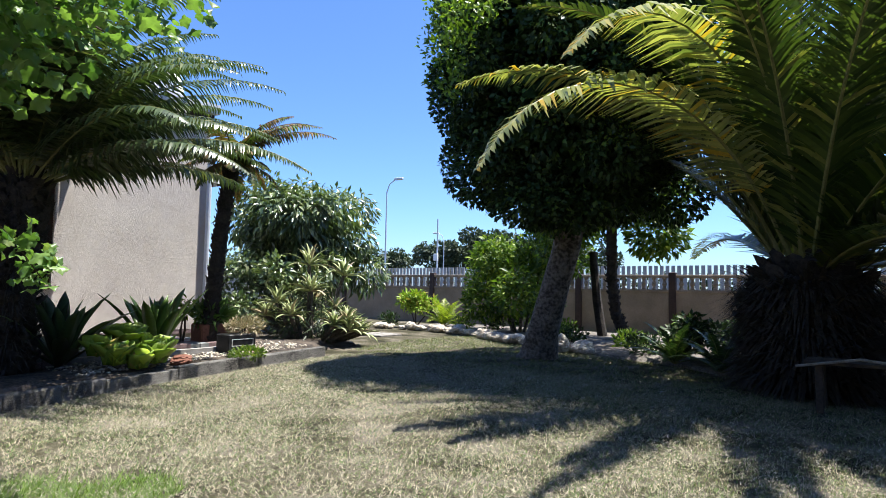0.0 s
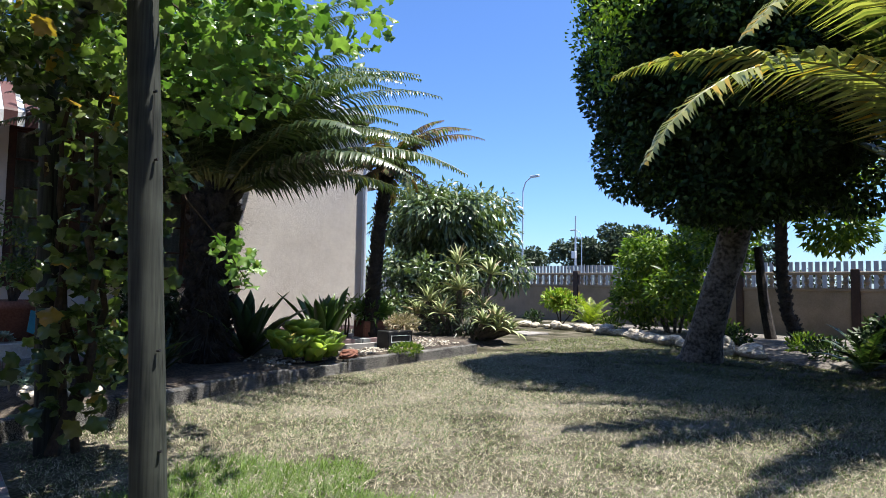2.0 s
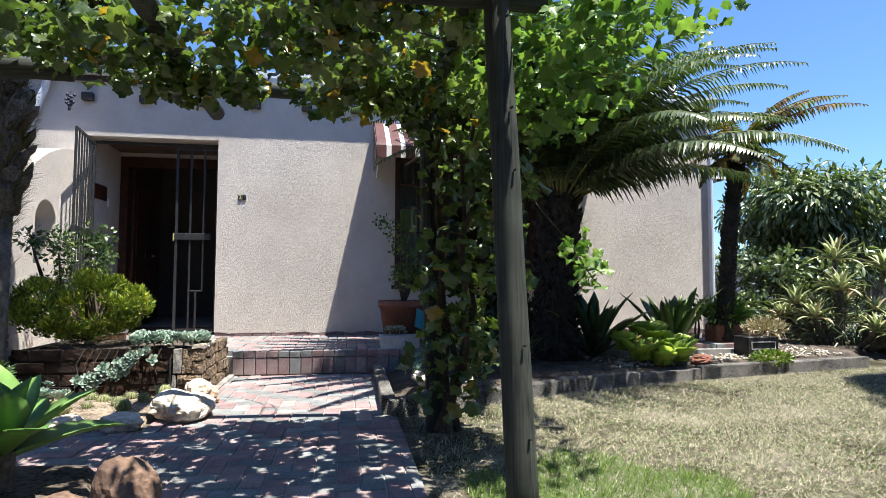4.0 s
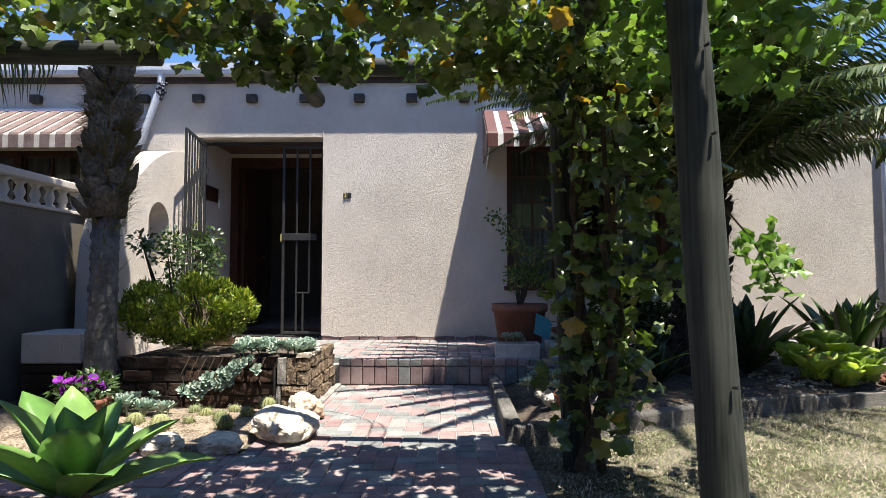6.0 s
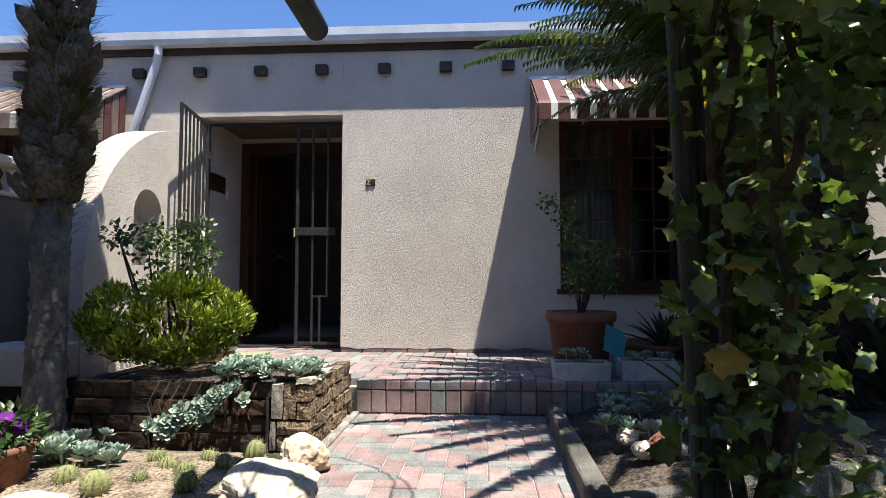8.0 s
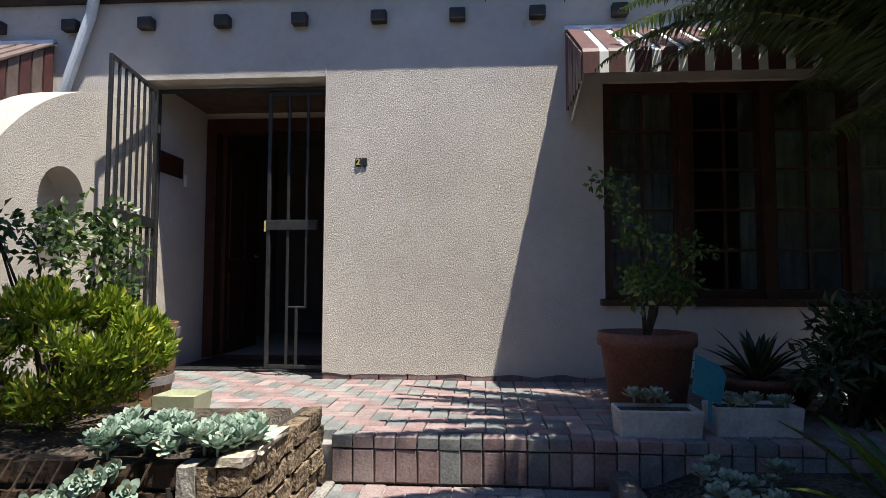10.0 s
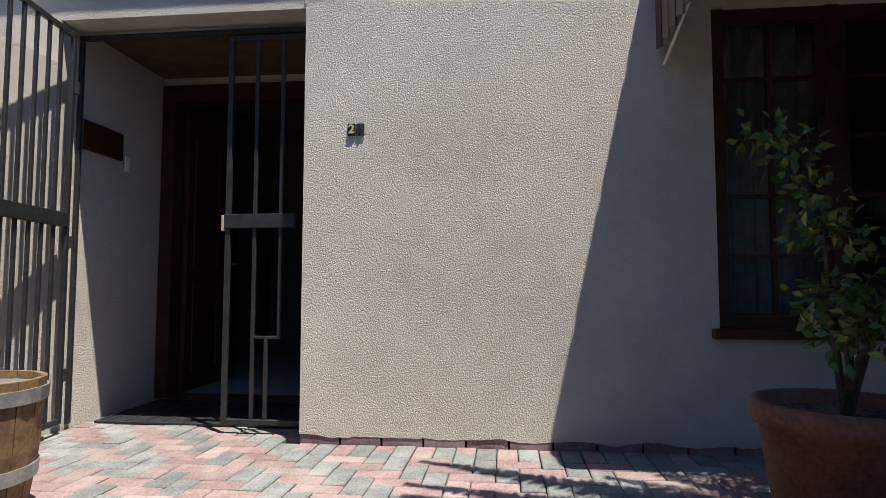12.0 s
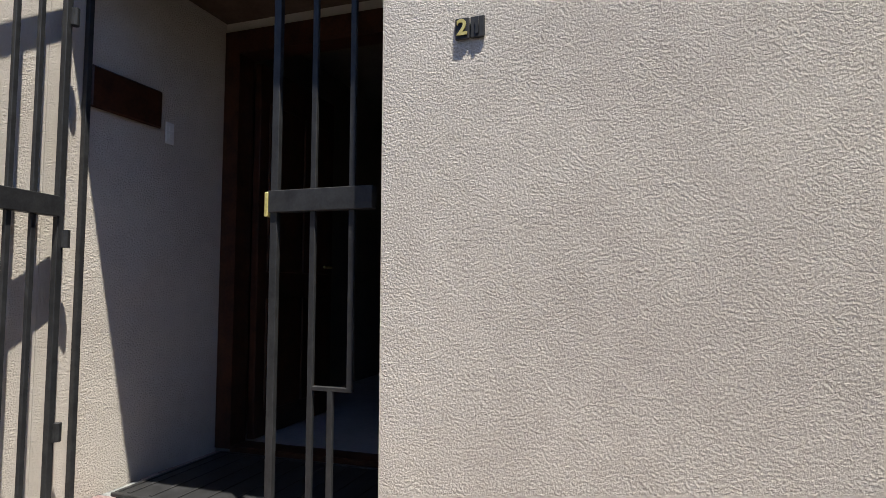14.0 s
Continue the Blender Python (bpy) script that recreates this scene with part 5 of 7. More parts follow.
shag.add(*BLADE, np.stack([-5.98 + 0.2 * np.cos(aa), 1.94 + 0.2 * np.sin(aa), shag.r.uniform(0.15, 1.75, n)], 1), np.stack([np.cos(aa), np.sin(aa), shag.r.uniform(-1.6, 0.5, n)], 1), np.tile([0, 0, 1.0], (n, 1)), np.stack([np.full(n, 0.012), shag.r.uniform(0.06, 0.24, n), np.full(n, 0.05)], 1))
shag.mesh("fibre_cover", M_BARKDARKSHADE, cy, "shaggy dark fibre")
for i in range(104):
    a = i * 2.39996 + 0.3
    rise = 24 + 62 * (i / 103)
    if math.sin(a) < -0.1:
        rise = 50 + 36 * (i / 103)
    if math.cos(a) < -0.3 and math.sin(a) > 0.2:
        continue
    L = 2.35 + 0.2 * math.sin(i * 1.7)
    frond("frond", cy, arc((-5.95 + 0.1 * math.cos(a), 1.97 + 0.1 * math.sin(a), 1.70), a, radians(rise), L, 0.9 + 0.75 * rise / 90), 0.40, 0.022, 70, L_CYCAD, M_STEMG, 500 + i, vee=0.12, hang=0.55, stem=0.012, sweep=0.55, taper=1.3)
for j in range(17):
    a = radians(-6 - 6.6 * j)
    frond("frond", cy, arc((-5.95 + 0.1 * math.cos(a), 1.97 + 0.1 * math.sin(a), 1.74), a, radians(46 + 5 * (j % 5)), 2.75 + 0.12 * (j % 3), 1.15), 0.36, 0.024, 100, L_CYCAD, M_STEMG, 590 + j, vee=0.1, hang=0.5, stem=0.012, sweep=0.55, taper=1.3)

for j in range(5):
    a = radians(-62 - 11 * j)
    frond("frond", cy, arc((-5.95 + 0.1 * math.cos(a), 1.97 + 0.1 * math.sin(a), 1.74), a, radians(42 + 5 * (j % 3)), 1.7 + 0.1 * (j % 4), 1.5), 0.32, 0.02, 90, L_CYCAD, M_STEMG, 630 + j, vee=0.1, hang=0.4, stem=0.012, sweep=0.6, taper=1.3)

# the thin leaning palm at the corner
tp = thing("corner_palm", (-6.30, 4.05, 0.09), "thin dark palm trunk with a small withered crown", "palm tree")
shaggy_trunk("trunk", tp, [(-6.31, 4.04, 0.0), (-6.30, 4.05, 0.5), (-6.27, 4.08, 1.1), (-6.24, 4.12, 1.7), (-6.20, 4.19, 2.36)], [0.10, 0.085, 0.078, 0.075, 0.085], M_BARKDARKSHADE, 61, 0.055, 54, 9, 0.35)
for i in range(26):
    a = i * 2.39996
    frond("frond", tp, arc((-6.20, 4.19, 2.33), a, radians(-10 + 80 * (i / 25)), 0.62 + 0.15 * math.sin(i * 2.2), 1.3), 0.15, 0.03, 24, L_BROWN if i % 4 else L_PALM, M_VINEWOOD, 600 + i, vee=0.2, hang=0.5, stem=0.011, sweep=0.5)
for j, (deg, L) in enumerate(((52, 1.35), (44, 1.2), (62, 1.15), (36, 0.95))):
    frond("frond", tp, arc((-6.20, 4.19, 2.36), radians(deg), radians(42 + 7 * j), L, 1.15), 0.15, 0.024, 34, L_BROWN, M_VINEWOOD, 640 + j, vee=0.1, hang=0.7, stem=0.011, sweep=0.5)

# the palm beside the entrance path
ep = thing("entrance_palm", (-4.97, -2.74, 0), "palm with a ringed grey trunk and frayed old leaf bases", "palm tree")
shaggy_trunk("trunk", ep, [(-4.97, -2.71, -0.05), (-4.97, -2.705, 0.3), (-4.97, -2.70, 0.8), (-4.97, -2.69, 1.4)], [0.11, 0.10, 0.09, 0.088], M_PALMGREY, 71, 0.05, 24, 12, 0.0)
shaggy_trunk("upper_trunk", ep, [(-4.97, -2.69, 1.35), (-4.97, -2.685, 1.6), (-4.97, -2.68, 2.1), (-4.98, -2.67, 2.7), (-4.98, -2.66, 3.3)], [0.088, 0.10, 0.095, 0.085, 0.08], M_BARK, 72, 0.17, 24, 6, 0.45)
tuft = Foliage(73)
n = 4500
aa = tuft.r.uniform(0, 2 * math.pi, n)
oo = np.stack([-4.97 + 0.11 * np.cos(aa), -2.685 + 0.11 * np.sin(aa), tuft.r.normal(1.85, 0.26, n)], 1)
tuft.add(*BLADE, oo, np.stack([np.cos(aa), np.sin(aa), tuft.r.uniform(-0.3, 1.2, n)], 1), np.tile([0, 0, 1.0], (n, 1)), np.stack([np.full(n, 0.009), tuft.r.uniform(0.05, 0.19, n), np.full(n, 0.05)], 1))
tuft.mesh("fibre_tuft", L_BROWN, ep, "frayed brown fibre tuft")
for i in range(64):
    a = i * 2.39996
    short = math.cos(a) < 0.1
    frond("frond", ep, arc((-4.98, -2.66, 3.28), a, radians(12 + 65 * i / 63), 0.95 if short else 1.75, 1.9 if short else 1.5), 0.34, 0.018, 46, L_PALM, M_STEMG, 700 + i, vee=0.1, hang=0.8, stem=0.014, sweep=0.6)
for a in (4.9,):
    frond("frond", ep, arc((-4.9, -2.9, 2.5), a, radians(10), 1.1, 1.3), 0.35, 0.014, 30, L_PALM, M_STEMG, int(a * 100), vee=0.0, hang=1.3, stem=0.012, sweep=0.3)

# the vine over the pergola
vine = thing("grapevine", (-3.74, 0.36, 0), "grapevine with green and rusty leaves grown over the pergola", "vine")
rv = random.Random(3)
for i in range(6):
    p = Vector((-3.72 + rv.uniform(-0.06, 0.06), 0.38 + rv.uniform(-0.08, 0.1), 0))
    pts = []
    for s in range(12):
        pts.append(p.copy())
        p = p + Vector((rv.uniform(-0.05, 0.05), rv.uniform(-0.05, 0.06), 0.18))
    part("stem", tube(pts, [0.022 - 0.0012 * s for s in range(12)], 7, rough=0.15, seed=i), M_VINEWOOD, vine)
for i in range(12):
    p = Vector((-3.6 + rv.uniform(-0.2, 1.4), rv.uniform(-0.8, 0.5), 2.06))
    pts = []
    h = rv.uniform(0, 6.28)
    for s in range(9):
        pts.append(p.copy())
        h += rv.uniform(-0.5, 0.5)
        p = p + Vector((math.cos(h) * 0.12, math.sin(h) * 0.12, rv.uniform(-0.02, 0.05)))
    part("shoot", tube(pts, 0.005, 5), M_VINEWOOD, vine)
part("shoot", tube([(-3.6, 1.3, 0.9), (-3.45, 1.1, 1.1), (-3.3, 0.85, 1.3), (-3.3, 0.7, 1.6)], [0.003, 0.004, 0.005, 0.006], 5), M_VINEWOOD, vine)
f = Foliage(81)
def vine_lumps(spec, n, size, seed):
    r = f.r
    for (c, s), k in spec:
        d = scatter(r, k) * r.random_sample((k, 1)) ** 0.45
        o = np.array(c) + d * np.array(s)
        z = size * r.uniform(0.55, 1.3, (k, 1))
        up = np.stack([r.normal(0, 0.6, k), r.normal(0, 0.6, k), np.full(k, 0.8)], 1)
        ah = np.stack([r.normal(0, 1, k), r.normal(0, 1, k), r.normal(-0.5, 0.4, k)], 1)
        f.add(*VINE, o, ah, up, np.concatenate([z, z, z], 1))
VINE_SPREAD = [
    (((-2.95, -0.2, 2.10), (0.72, 0.85, 0.20)), 700), (((-2.0, 0.0, 2.22), (0.9, 0.65, 0.18)), 430), (((-3.68, 0.47, 1.75), (0.32, 0.36, 0.40)), 135),
    (((-3.68, 0.47, 1.0), (0.26, 0.33, 0.55)), 150), (((-3.66, 0.47, 0.45), (0.25, 0.32, 0.38)), 95), (((-2.9, 0.78, 1.95), (0.6, 0.45, 0.38)), 300),
    (((-2.75, 1.05, 2.22), (0.6, 0.6, 0.28)), 190), (((-3.15, -1.4, 2.03), (0.45, 0.5, 0.16)), 260), (((-3.3, 0.66, 1.45), (0.26, 0.24, 0.35)), 80),
    (((-3.35, 0.68, 1.0), (0.2, 0.18, 0.3)), 24), (((-3.6, 1.30, 0.95), (0.20, 0.14, 0.14)), 26), (((-3.45, 1.12, 1.1), (0.12, 0.12, 0.1)), 10), (((-1.0, -0.1, 2.3), (0.9, 0.8, 0.15)), 380), (((-3.5, 0.0, 1.95), (0.22, 0.75, 0.16)), 230), (((-3.1, -2.4, 2.06), (0.45, 0.7, 0.14)), 330), (((-3.5, -1.0, 1.98), (0.2, 0.4, 0.13)), 160)]
YOUNG = (5, 6, 10, 11)
vine_lumps([(l, int(k * (1.35 if l[0][2] > 1.9 else 1.3))) for i, (l, k) in enumerate(VINE_SPREAD) if i not in YOUNG], 0, 0.086, 5)
f.mesh("leaves", L_VINE, vine)
f = Foliage(83)
vine_lumps([(l, int(k * 1.5)) for i, (l, k) in enumerate(VINE_SPREAD) if i in YOUNG], 0, 0.078, 5)
f.mesh("young_leaves", L_VINEYOUNG, vine, "bright green young leaves")

M_GRAPE = surface("dark_grape_skin", (0.012, 0.012, 0.03), (0.05, 0.05, 0.08), 30, 0.35, 0.0, 60, 0.001)
def grapes(at, n, seed):
    r = random.Random(seed)
    g = thing("grape_bunch", at, "small bunch of dark grapes hanging from the vine", "grapes", "grape bunches")
    part("stalk", tube([at, (at[0], at[1], at[2] - 0.1)], 0.002, 5), M_VINEWOOD, g)
    for i in range(n):
        u = i / n
        bm = bmesh.new()
        bmesh.ops.create_icosphere(bm, subdivisions=2, radius=0.0085)
        c = Vector((at[0] + r.uniform(-1, 1) * 0.022 * (1 - 0.6 * u), at[1] + r.uniform(-1, 1) * 0.022 * (1 - 0.6 * u), at[2] - 0.02 - 0.09 * u))
        bmesh.ops.translate(bm, verts=bm.verts, vec=c)
        part("grape", bm, M_GRAPE, g, smooth=True)
grapes((-3.75, -1.72, 1.94), 16, 1)
grapes((-3.75, 0.25, 1.98), 14, 2)
grapes((-3.55, 0.78, 1.25), 14, 3)

# ---- fence and what lies behind it ----
FY = 12.4
fence = thing("fence", (-4, FY, 0), "precast concrete fence with buff panels and a balustrade top", "fence", kind="structure")
posts = [-9.45 - 3.1 * 2, -9.45 - 3.1, -9.35, -7.3, -5.3, -3.30, -1.3, 0.7, 2.7, 4.7]
for a, b in zip(posts, posts[1:]):
    part("panel", box(a + 0.06, b - 0.06, FY - 0.025, FY + 0.025, -0.1, 0.86), M_FENCE, fence)
    part("rail", box(a + 0.06, b - 0.06, FY - 0.045, FY + 0.045, 0.86, 0.92, 0.01), M_FENCE, fence)
    part("top_rail", box(a + 0.06, b - 0.06, FY - 0.05, FY + 0.05, 1.16, 1.22, 0.012), M_FENCE, fence)
    k = int((b - a - 0.12) / 0.2)
    for i in range(k):
        x = a + 0.06 + (i + 0.5) * (b - a - 0.12) / k
        part("baluster", lathe([(0.045, 0.92), (0.045, 0.94), (0.028, 0.97), (0.05, 1.03), (0.026, 1.10), (0.045, 1.14), (0.045, 1.16)], (x, FY, 0), 8), M_FENCE, fence)
for x in posts:
    part("post", box(x - 0.07, x + 0.07, FY - 0.07, FY + 0.07, -0.1, 1.27, 0.012), M_FASCIA, fence)

# white palisade along the road beyond
M_PALISADE = surface("grey_precast_paling", (0.26, 0.26, 0.26), (0.42, 0.42, 0.41), 4, 0.85, 0.2, 50, 0.004)
pal = thing("palisade", (-4, 17.5, 0), "pale concrete palisade fence beyond the garden", "fence", kind="structure")
part("rail", box(-40, 40, 17.52, 17.56, 1.28, 1.34), M_PALISADE, pal)
slat = box(-0.05, 0.05, -0.02, 0.02, 0.0, 1.62)
sm = bpy.data.meshes.new("slat")
slat.to_mesh(sm)
slat.free()
sm.materials.append(M_PALISADE)
for i in range(290):
    ob = new("slat", sm)
    ob.parent = pal
    ob.location = Vector((-28 + i * 0.16, 17.5, 0)) - Vector((-4, 17.5, 0))

def lamp_post(x, y, h, arm):
    s = thing("street_lamp", (x, y, 0), "tall grey street lamp with a curved arm", "street lamp", "street lamps")
    part("pole", tube([(x, y, 0), (x, y, h * 0.5), (x, y, h - 0.9), (x + 0.25 * arm, y, h - 0.3), (x + 0.8 * arm, y, h)], [0.08, 0.06, 0.045, 0.04, 0.035], 10), M_GUTTER, s)
    part("head", box(x + 0.75 * arm, x + 1.5 * arm, y - 0.12, y + 0.12, h - 0.06, h + 0.1, 0.03) if arm > 0 else box(x + 1.5 * arm, x + 0.75 * arm, y - 0.12, y + 0.12, h - 0.06, h + 0.1, 0.03), M_GUTTER, s)
lamp_post(-28.9, 32.5, 8.7, 1.0)
lamp_post(-40, 55.0, 7.2, -1.0)
mast = thing("mast", (-30.5, 41.0, 0), "thin steel mast with a small box", "mast")
part("pole", tube([(-30.5, 41, 0), (-30.5, 41, 6.8)], [0.1, 0.06], 8), M_GUTTER, mast)
part("box", box(-30.7, -30.3, 40.7, 40.9, 3.2, 3.8, 0.02), M_WHITE, mast)

def far_tree(x, y, w, h, seed, name="far_tree"):
    t = thing(name, (x, y, 0), "dark spreading tree beyond the road", "tree", "far trees")
    part("trunk", tube([(x, y, 0), (x + 0.1, y, h * 0.4), (x, y, h * 0.8)], [0.3, 0.22, 0.08], 8), M_TRUNK, t)
    f = Foliage(seed)
    r = random.Random(seed)
    lumps = [((x + r.uniform(-0.42, 0.42) * w, y + r.uniform(-0.3, 0.3) * w, h * r.uniform(0.5, 0.92)), (w * r.uniform(0.1, 0.2),) * 2 + (h * 0.12,)) for _ in range(16)]
    crown(f, lumps, 2600, 0.5, 0.5, LEAF, 0.6, 0.1)
    f.mesh("crown", L_FAR, t)
for i, (x, y, w, h) in enumerate([(-46, 62, 7, 7), (-41, 63, 6, 6.8), (-36, 60, 9, 7.8), (-30, 58, 9, 8.0), (-25, 58, 7, 6.5), (-55, 62, 8, 6), (-64, 60, 8, 6)]):
    far_tree(x, y, w, h, 900 + i)
hf = Foliage(950)
crown(hf, [((x, 95, 1.6), (4.0, 2.0, 1.9)) for x in range(-70, 60, 4)], 5000, 0.9, 0.5, LEAF, 0.6, 0)
tagged(hf.mesh("far_hedge", L_FAR), "dark line of distant scrub behind the road", "hedge", kind="stuff")
tagged(sheet("road", [(-200, 24, 0.0), (200, 24, 0.0), (200, 32, 0.0), (-200, 32, 0.0)], [(0, 1, 2, 3)], M_ASPHALT), "grey asphalt road behind the fence", "road", kind="structure")

# trees and shrubs along the far border
bt = thing("glossy_tree", (-9.1, 7.85, 0), "spreading tree with long glossy drooping leaves", "tree")
part("trunk", tube([(-9.1, 7.85, -0.1), (-9.05, 7.85, 0.8), (-9.1, 7.9, 1.8)], [0.14, 0.12, 0.07], 10), M_TRUNK, bt)
f = Foliage(101)
rt = random.Random(6)
lumps = [((-9.1 + rt.uniform(-1.1, 1.1), 7.85 + rt.uniform(-1.0, 1.0), 1.0 + rt.uniform(0.1, 1.55)), (0.5, 0.5, 0.42)) for _ in range(44)]
lumps = [l for l in lumps if ((l[0][0] + 9.1) ** 2 + (l[0][1] - 7.85) ** 2) / 1.5 + ((l[0][2] - 1.6) / 1.2) ** 2 < 1.25]
crown(f, lumps, 17000, 0.17, 0.45, LEAF, 0.34, 0.9, 0.7)
f.mesh("crown", L_MANGO, bt)
ls = thing("lemon_shrub", (-5.6, 10.2, 0), "bright green leafy shrub in front of the fence", "shrub")
f = Foliage(103)
lumps = [((-5.6 + rt.gauss(0, 0.55), 10.2 + rt.gauss(0, 0.35), 1.05 + rt.uniform(-0.55, 0.6)), (0.4, 0.4, 0.4)) for _ in range(18)]
crown(f, lumps, 7500, 0.12, 0.5, LEAF, 0.45, 0.2)
f.mesh("leaves", L_LEMON, ls)
for i in range(7):
    a = i * 0.9
    part("stem", tube([(-5.6 + 0.1 * math.cos(a), 10.2 + 0.1 * math.sin(a), 0), (-5.6 + 0.3 * math.cos(a), 10.2 + 0.3 * math.sin(a), 0.7), (-5.6 + 0.5 * math.cos(a), 10.2 + 0.5 * math.sin(a), 1.3)], [0.03, 0.022, 0.01], 6), M_TRUNK, ls)

# ---- rocks ----
def rock(at, size, seed, label="pale rough quartz rock edging the bed", material=None, group="edging rocks"):
    ob = tagged(part("rock", boulder(at, size, seed), material or M_ROCK), label, "rock", group)
    return ob
rock((-4.28, -1.22, 0.0), (0.42, 0.36, 0.185), 3, "large white quartz rock beside the path")
rock((-4.72, -1.20, 0.0), (0.26, 0.22, 0.18), 4)
rock((-3.98, -1.48, 0.0), (0.19, 0.22, 0.11), 5)
rock((-3.98, -1.76, 0.0), (0.18, 0.23, 0.10), 6)
rock((-4.02, -2.02, 0.0), (0.2, 0.24, 0.13), 7, "brown-stained rock edging the bed")
rock((-2.53, -0.95, 0.0), (0.18, 0.20, 0.25), 9, "tall dark brown rock beside the path", M_ROCKBROWN)
rock((-2.58, -1.2, 0.0), (0.16, 0.16, 0.11), 10, "rusty brown rock beside the agave", M_ROCKBROWN)
rock((-2.5, -0.74, 0.0), (0.12, 0.13, 0.08), 11)
rock((-5.48, 3.22, 0.1), (0.18, 0.2, 0.10), 12, "smooth terracotta-coloured stone on the bed", M_TERRA)
rr = random.Random(14)
BORDER = [(-8.6, 9.6), (-7.6, 9.75), (-6.6, 9.6), (-5.7, 9.15), (-4.9, 8.65), (-4.2, 8.45), (-3.7, 8.2), (-3.1, 7.85)]
for (xa, ya), (xb, yb) in zip(BORDER, BORDER[1:]):
    for i in range(4):
        u = (i + rr.uniform(-0.2, 0.2)) / 4
        s = rr.uniform(0.16, 0.34)
        rock((xa + (xb - xa) * u, ya + (yb - ya) * u + rr.uniform(-0.06, 0.06), 0.0), (s, s * rr.uniform(0.7, 1.0), s * rr.uniform(0.4, 0.7)), 20 + rr.randrange(900), "pale stone edging the border")
rock((-3.72, 8.05, 0.0), (0.24, 0.22, 0.26), 61, "white rock at the foot of the tree")
for x, y in ((-4.75, 0.42), (-4.82, 0.58), (-5.0, 0.40), (-4.7, 0.75), (-5.15, 0.62)):
    rock((x, y, 0.09), (0.11, 0.10, 0.08), rr.randrange(900), "small weathered stone in the bed", M_ROCK)
rock((-4.72, 0.5, 0.10), (0.16, 0.15, 0.12), 77, "orange-brown stone in the bed corner", M_TERRA)

# ---- small plants by the planter ----
def fleshy_leaf():
    """One pointed fleshy leaf of unit size, along y."""
    shape = [(-0.25, 0, 0), (0.25, 0, 0), (-0.5, 0.6, 0.10), (0.5, 0.6, 0.10), (-0.3, 0.85, 0.14), (0.3, 0.85, 0.14), (0, 1.0, 0.2), (0, 0.1, -0.12), (0, 0.7, -0.05)]
    faces = [(0, 1, 3, 2), (2, 3, 5, 4), (4, 5, 6), (0, 2, 8, 7), (1, 7, 8, 3), (2, 4, 8), (4, 6, 8), (6, 5, 8), (5, 3, 8)]
    me = bpy.data.meshes.new("leaf")
    me.from_pydata(shape, [], faces)
    me.materials.append(L_ECHEV)
    return me


def rosette_leaves(n, length, width):
    """Where the leaves of a tight rosette sit round its stem."""
    spots = []
    for j in range(n):
        k = j / (n - 1)
        a, up = j * 2.39996, radians(8 + 70 * k)
        d = Vector((math.cos(a) * math.cos(up), math.sin(a) * math.cos(up), math.sin(up)))
        u = Vector((-math.cos(a) * math.sin(up), -math.sin(a) * math.sin(up), math.cos(up)))
        s = d.cross(u)
        L, w = length * (1 - 0.5 * k), width * (1 - 0.4 * k)
        m = Matrix((s, d, u)).transposed().to_4x4() @ Matrix.Diagonal((w, L, L, 1))
        spots.append(Matrix.Translation(d * 0.012) @ m)
    return spots


FLESHY = fleshy_leaf()
STUB = bpy.data.meshes.new("rosette")
bm = lathe([(0.006, -0.05), (0.010, 0.0), (0.012, 0.02), (0.004, 0.035)], sides=6)
bm.to_mesh(STUB)
bm.free()
STUB.materials.append(L_ECHEV)
ROS = [rosette_leaves(20, 0.085, 0.055), rosette_leaves(16, 0.07, 0.05), rosette_leaves(22, 0.095, 0.055)]
def rosettes(parent, spots, seed):
    r = random.Random(seed)
    for x, y, z, s, tilt, head in spots:
        s *= 0.78
        ob = new("rosette", STUB)
        ob.parent = parent
        ob.matrix_basis = Matrix.Translation(Vector((x, y, z)) - parent.location) @ Euler((0, tilt, head)).to_matrix().to_4x4() @ Matrix.Diagonal((s, s, s, 1))
        for m in r.choice(ROS):
            leaf = new("leaf", FLESHY)
            leaf.parent = ob
            leaf.matrix_basis = m


re = random.Random(17)
ec = thing("echeveria_clump", (-5.05, -1.75, 0.42), "trailing clump of blue-grey rosette succulents on the planter", "succulent")
spots = []
for i in range(58):
    u = re.random()
    spots.append((PX1 - 0.06 + re.uniform(-0.22, 0.07), -1.31 - 0.52 * u, PH + 0.03 + re.uniform(-0.01, 0.05), re.uniform(0.6, 0.95), re.uniform(0, 0.6), re.uniform(-0.7, 0.7)))
for i in range(30):
    u = i / 29
    spots.append((PX1 + 0.05 + re.uniform(0, 0.03), -1.62 - 0.46 * u + re.uniform(-0.08, 0.08), PH - 0.02 - 0.22 * u + re.uniform(-0.05, 0.03), re.uniform(0.6, 0.9), re.uniform(0.9, 1.4), re.uniform(-0.4, 0.4)))
for i in range(9):
    spots.append((PX1 - 0.12 + re.uniform(-0.15, 0.06), -1.34 + re.uniform(-0.09, 0.06), PH + 0.045, re.uniform(0.9, 1.3), re.uniform(0, 0.4), re.uniform(0, 6)))
rosettes(ec, spots, 1)
tr = bmesh.new()
for i in range(10):
    y = -1.56 - 0.06 * i
    tube([(PX1 + 0.02, y, PH), (PX1 + 0.05, y - 0.05, PH - 0.12), (PX1 + 0.04, y - 0.03, PH - 0.2 - 0.02 * (i % 4))], 0.004, 5, bm=tr)
tagged(part("trailing_stem", tr, M_VINEWOOD, ec), kind="stuff")
ec2 = thing("echeveria_clump", (-4.6, -2.2, 0.05), "clump of blue-grey rosette succulents on the gritty bed", "succulent")
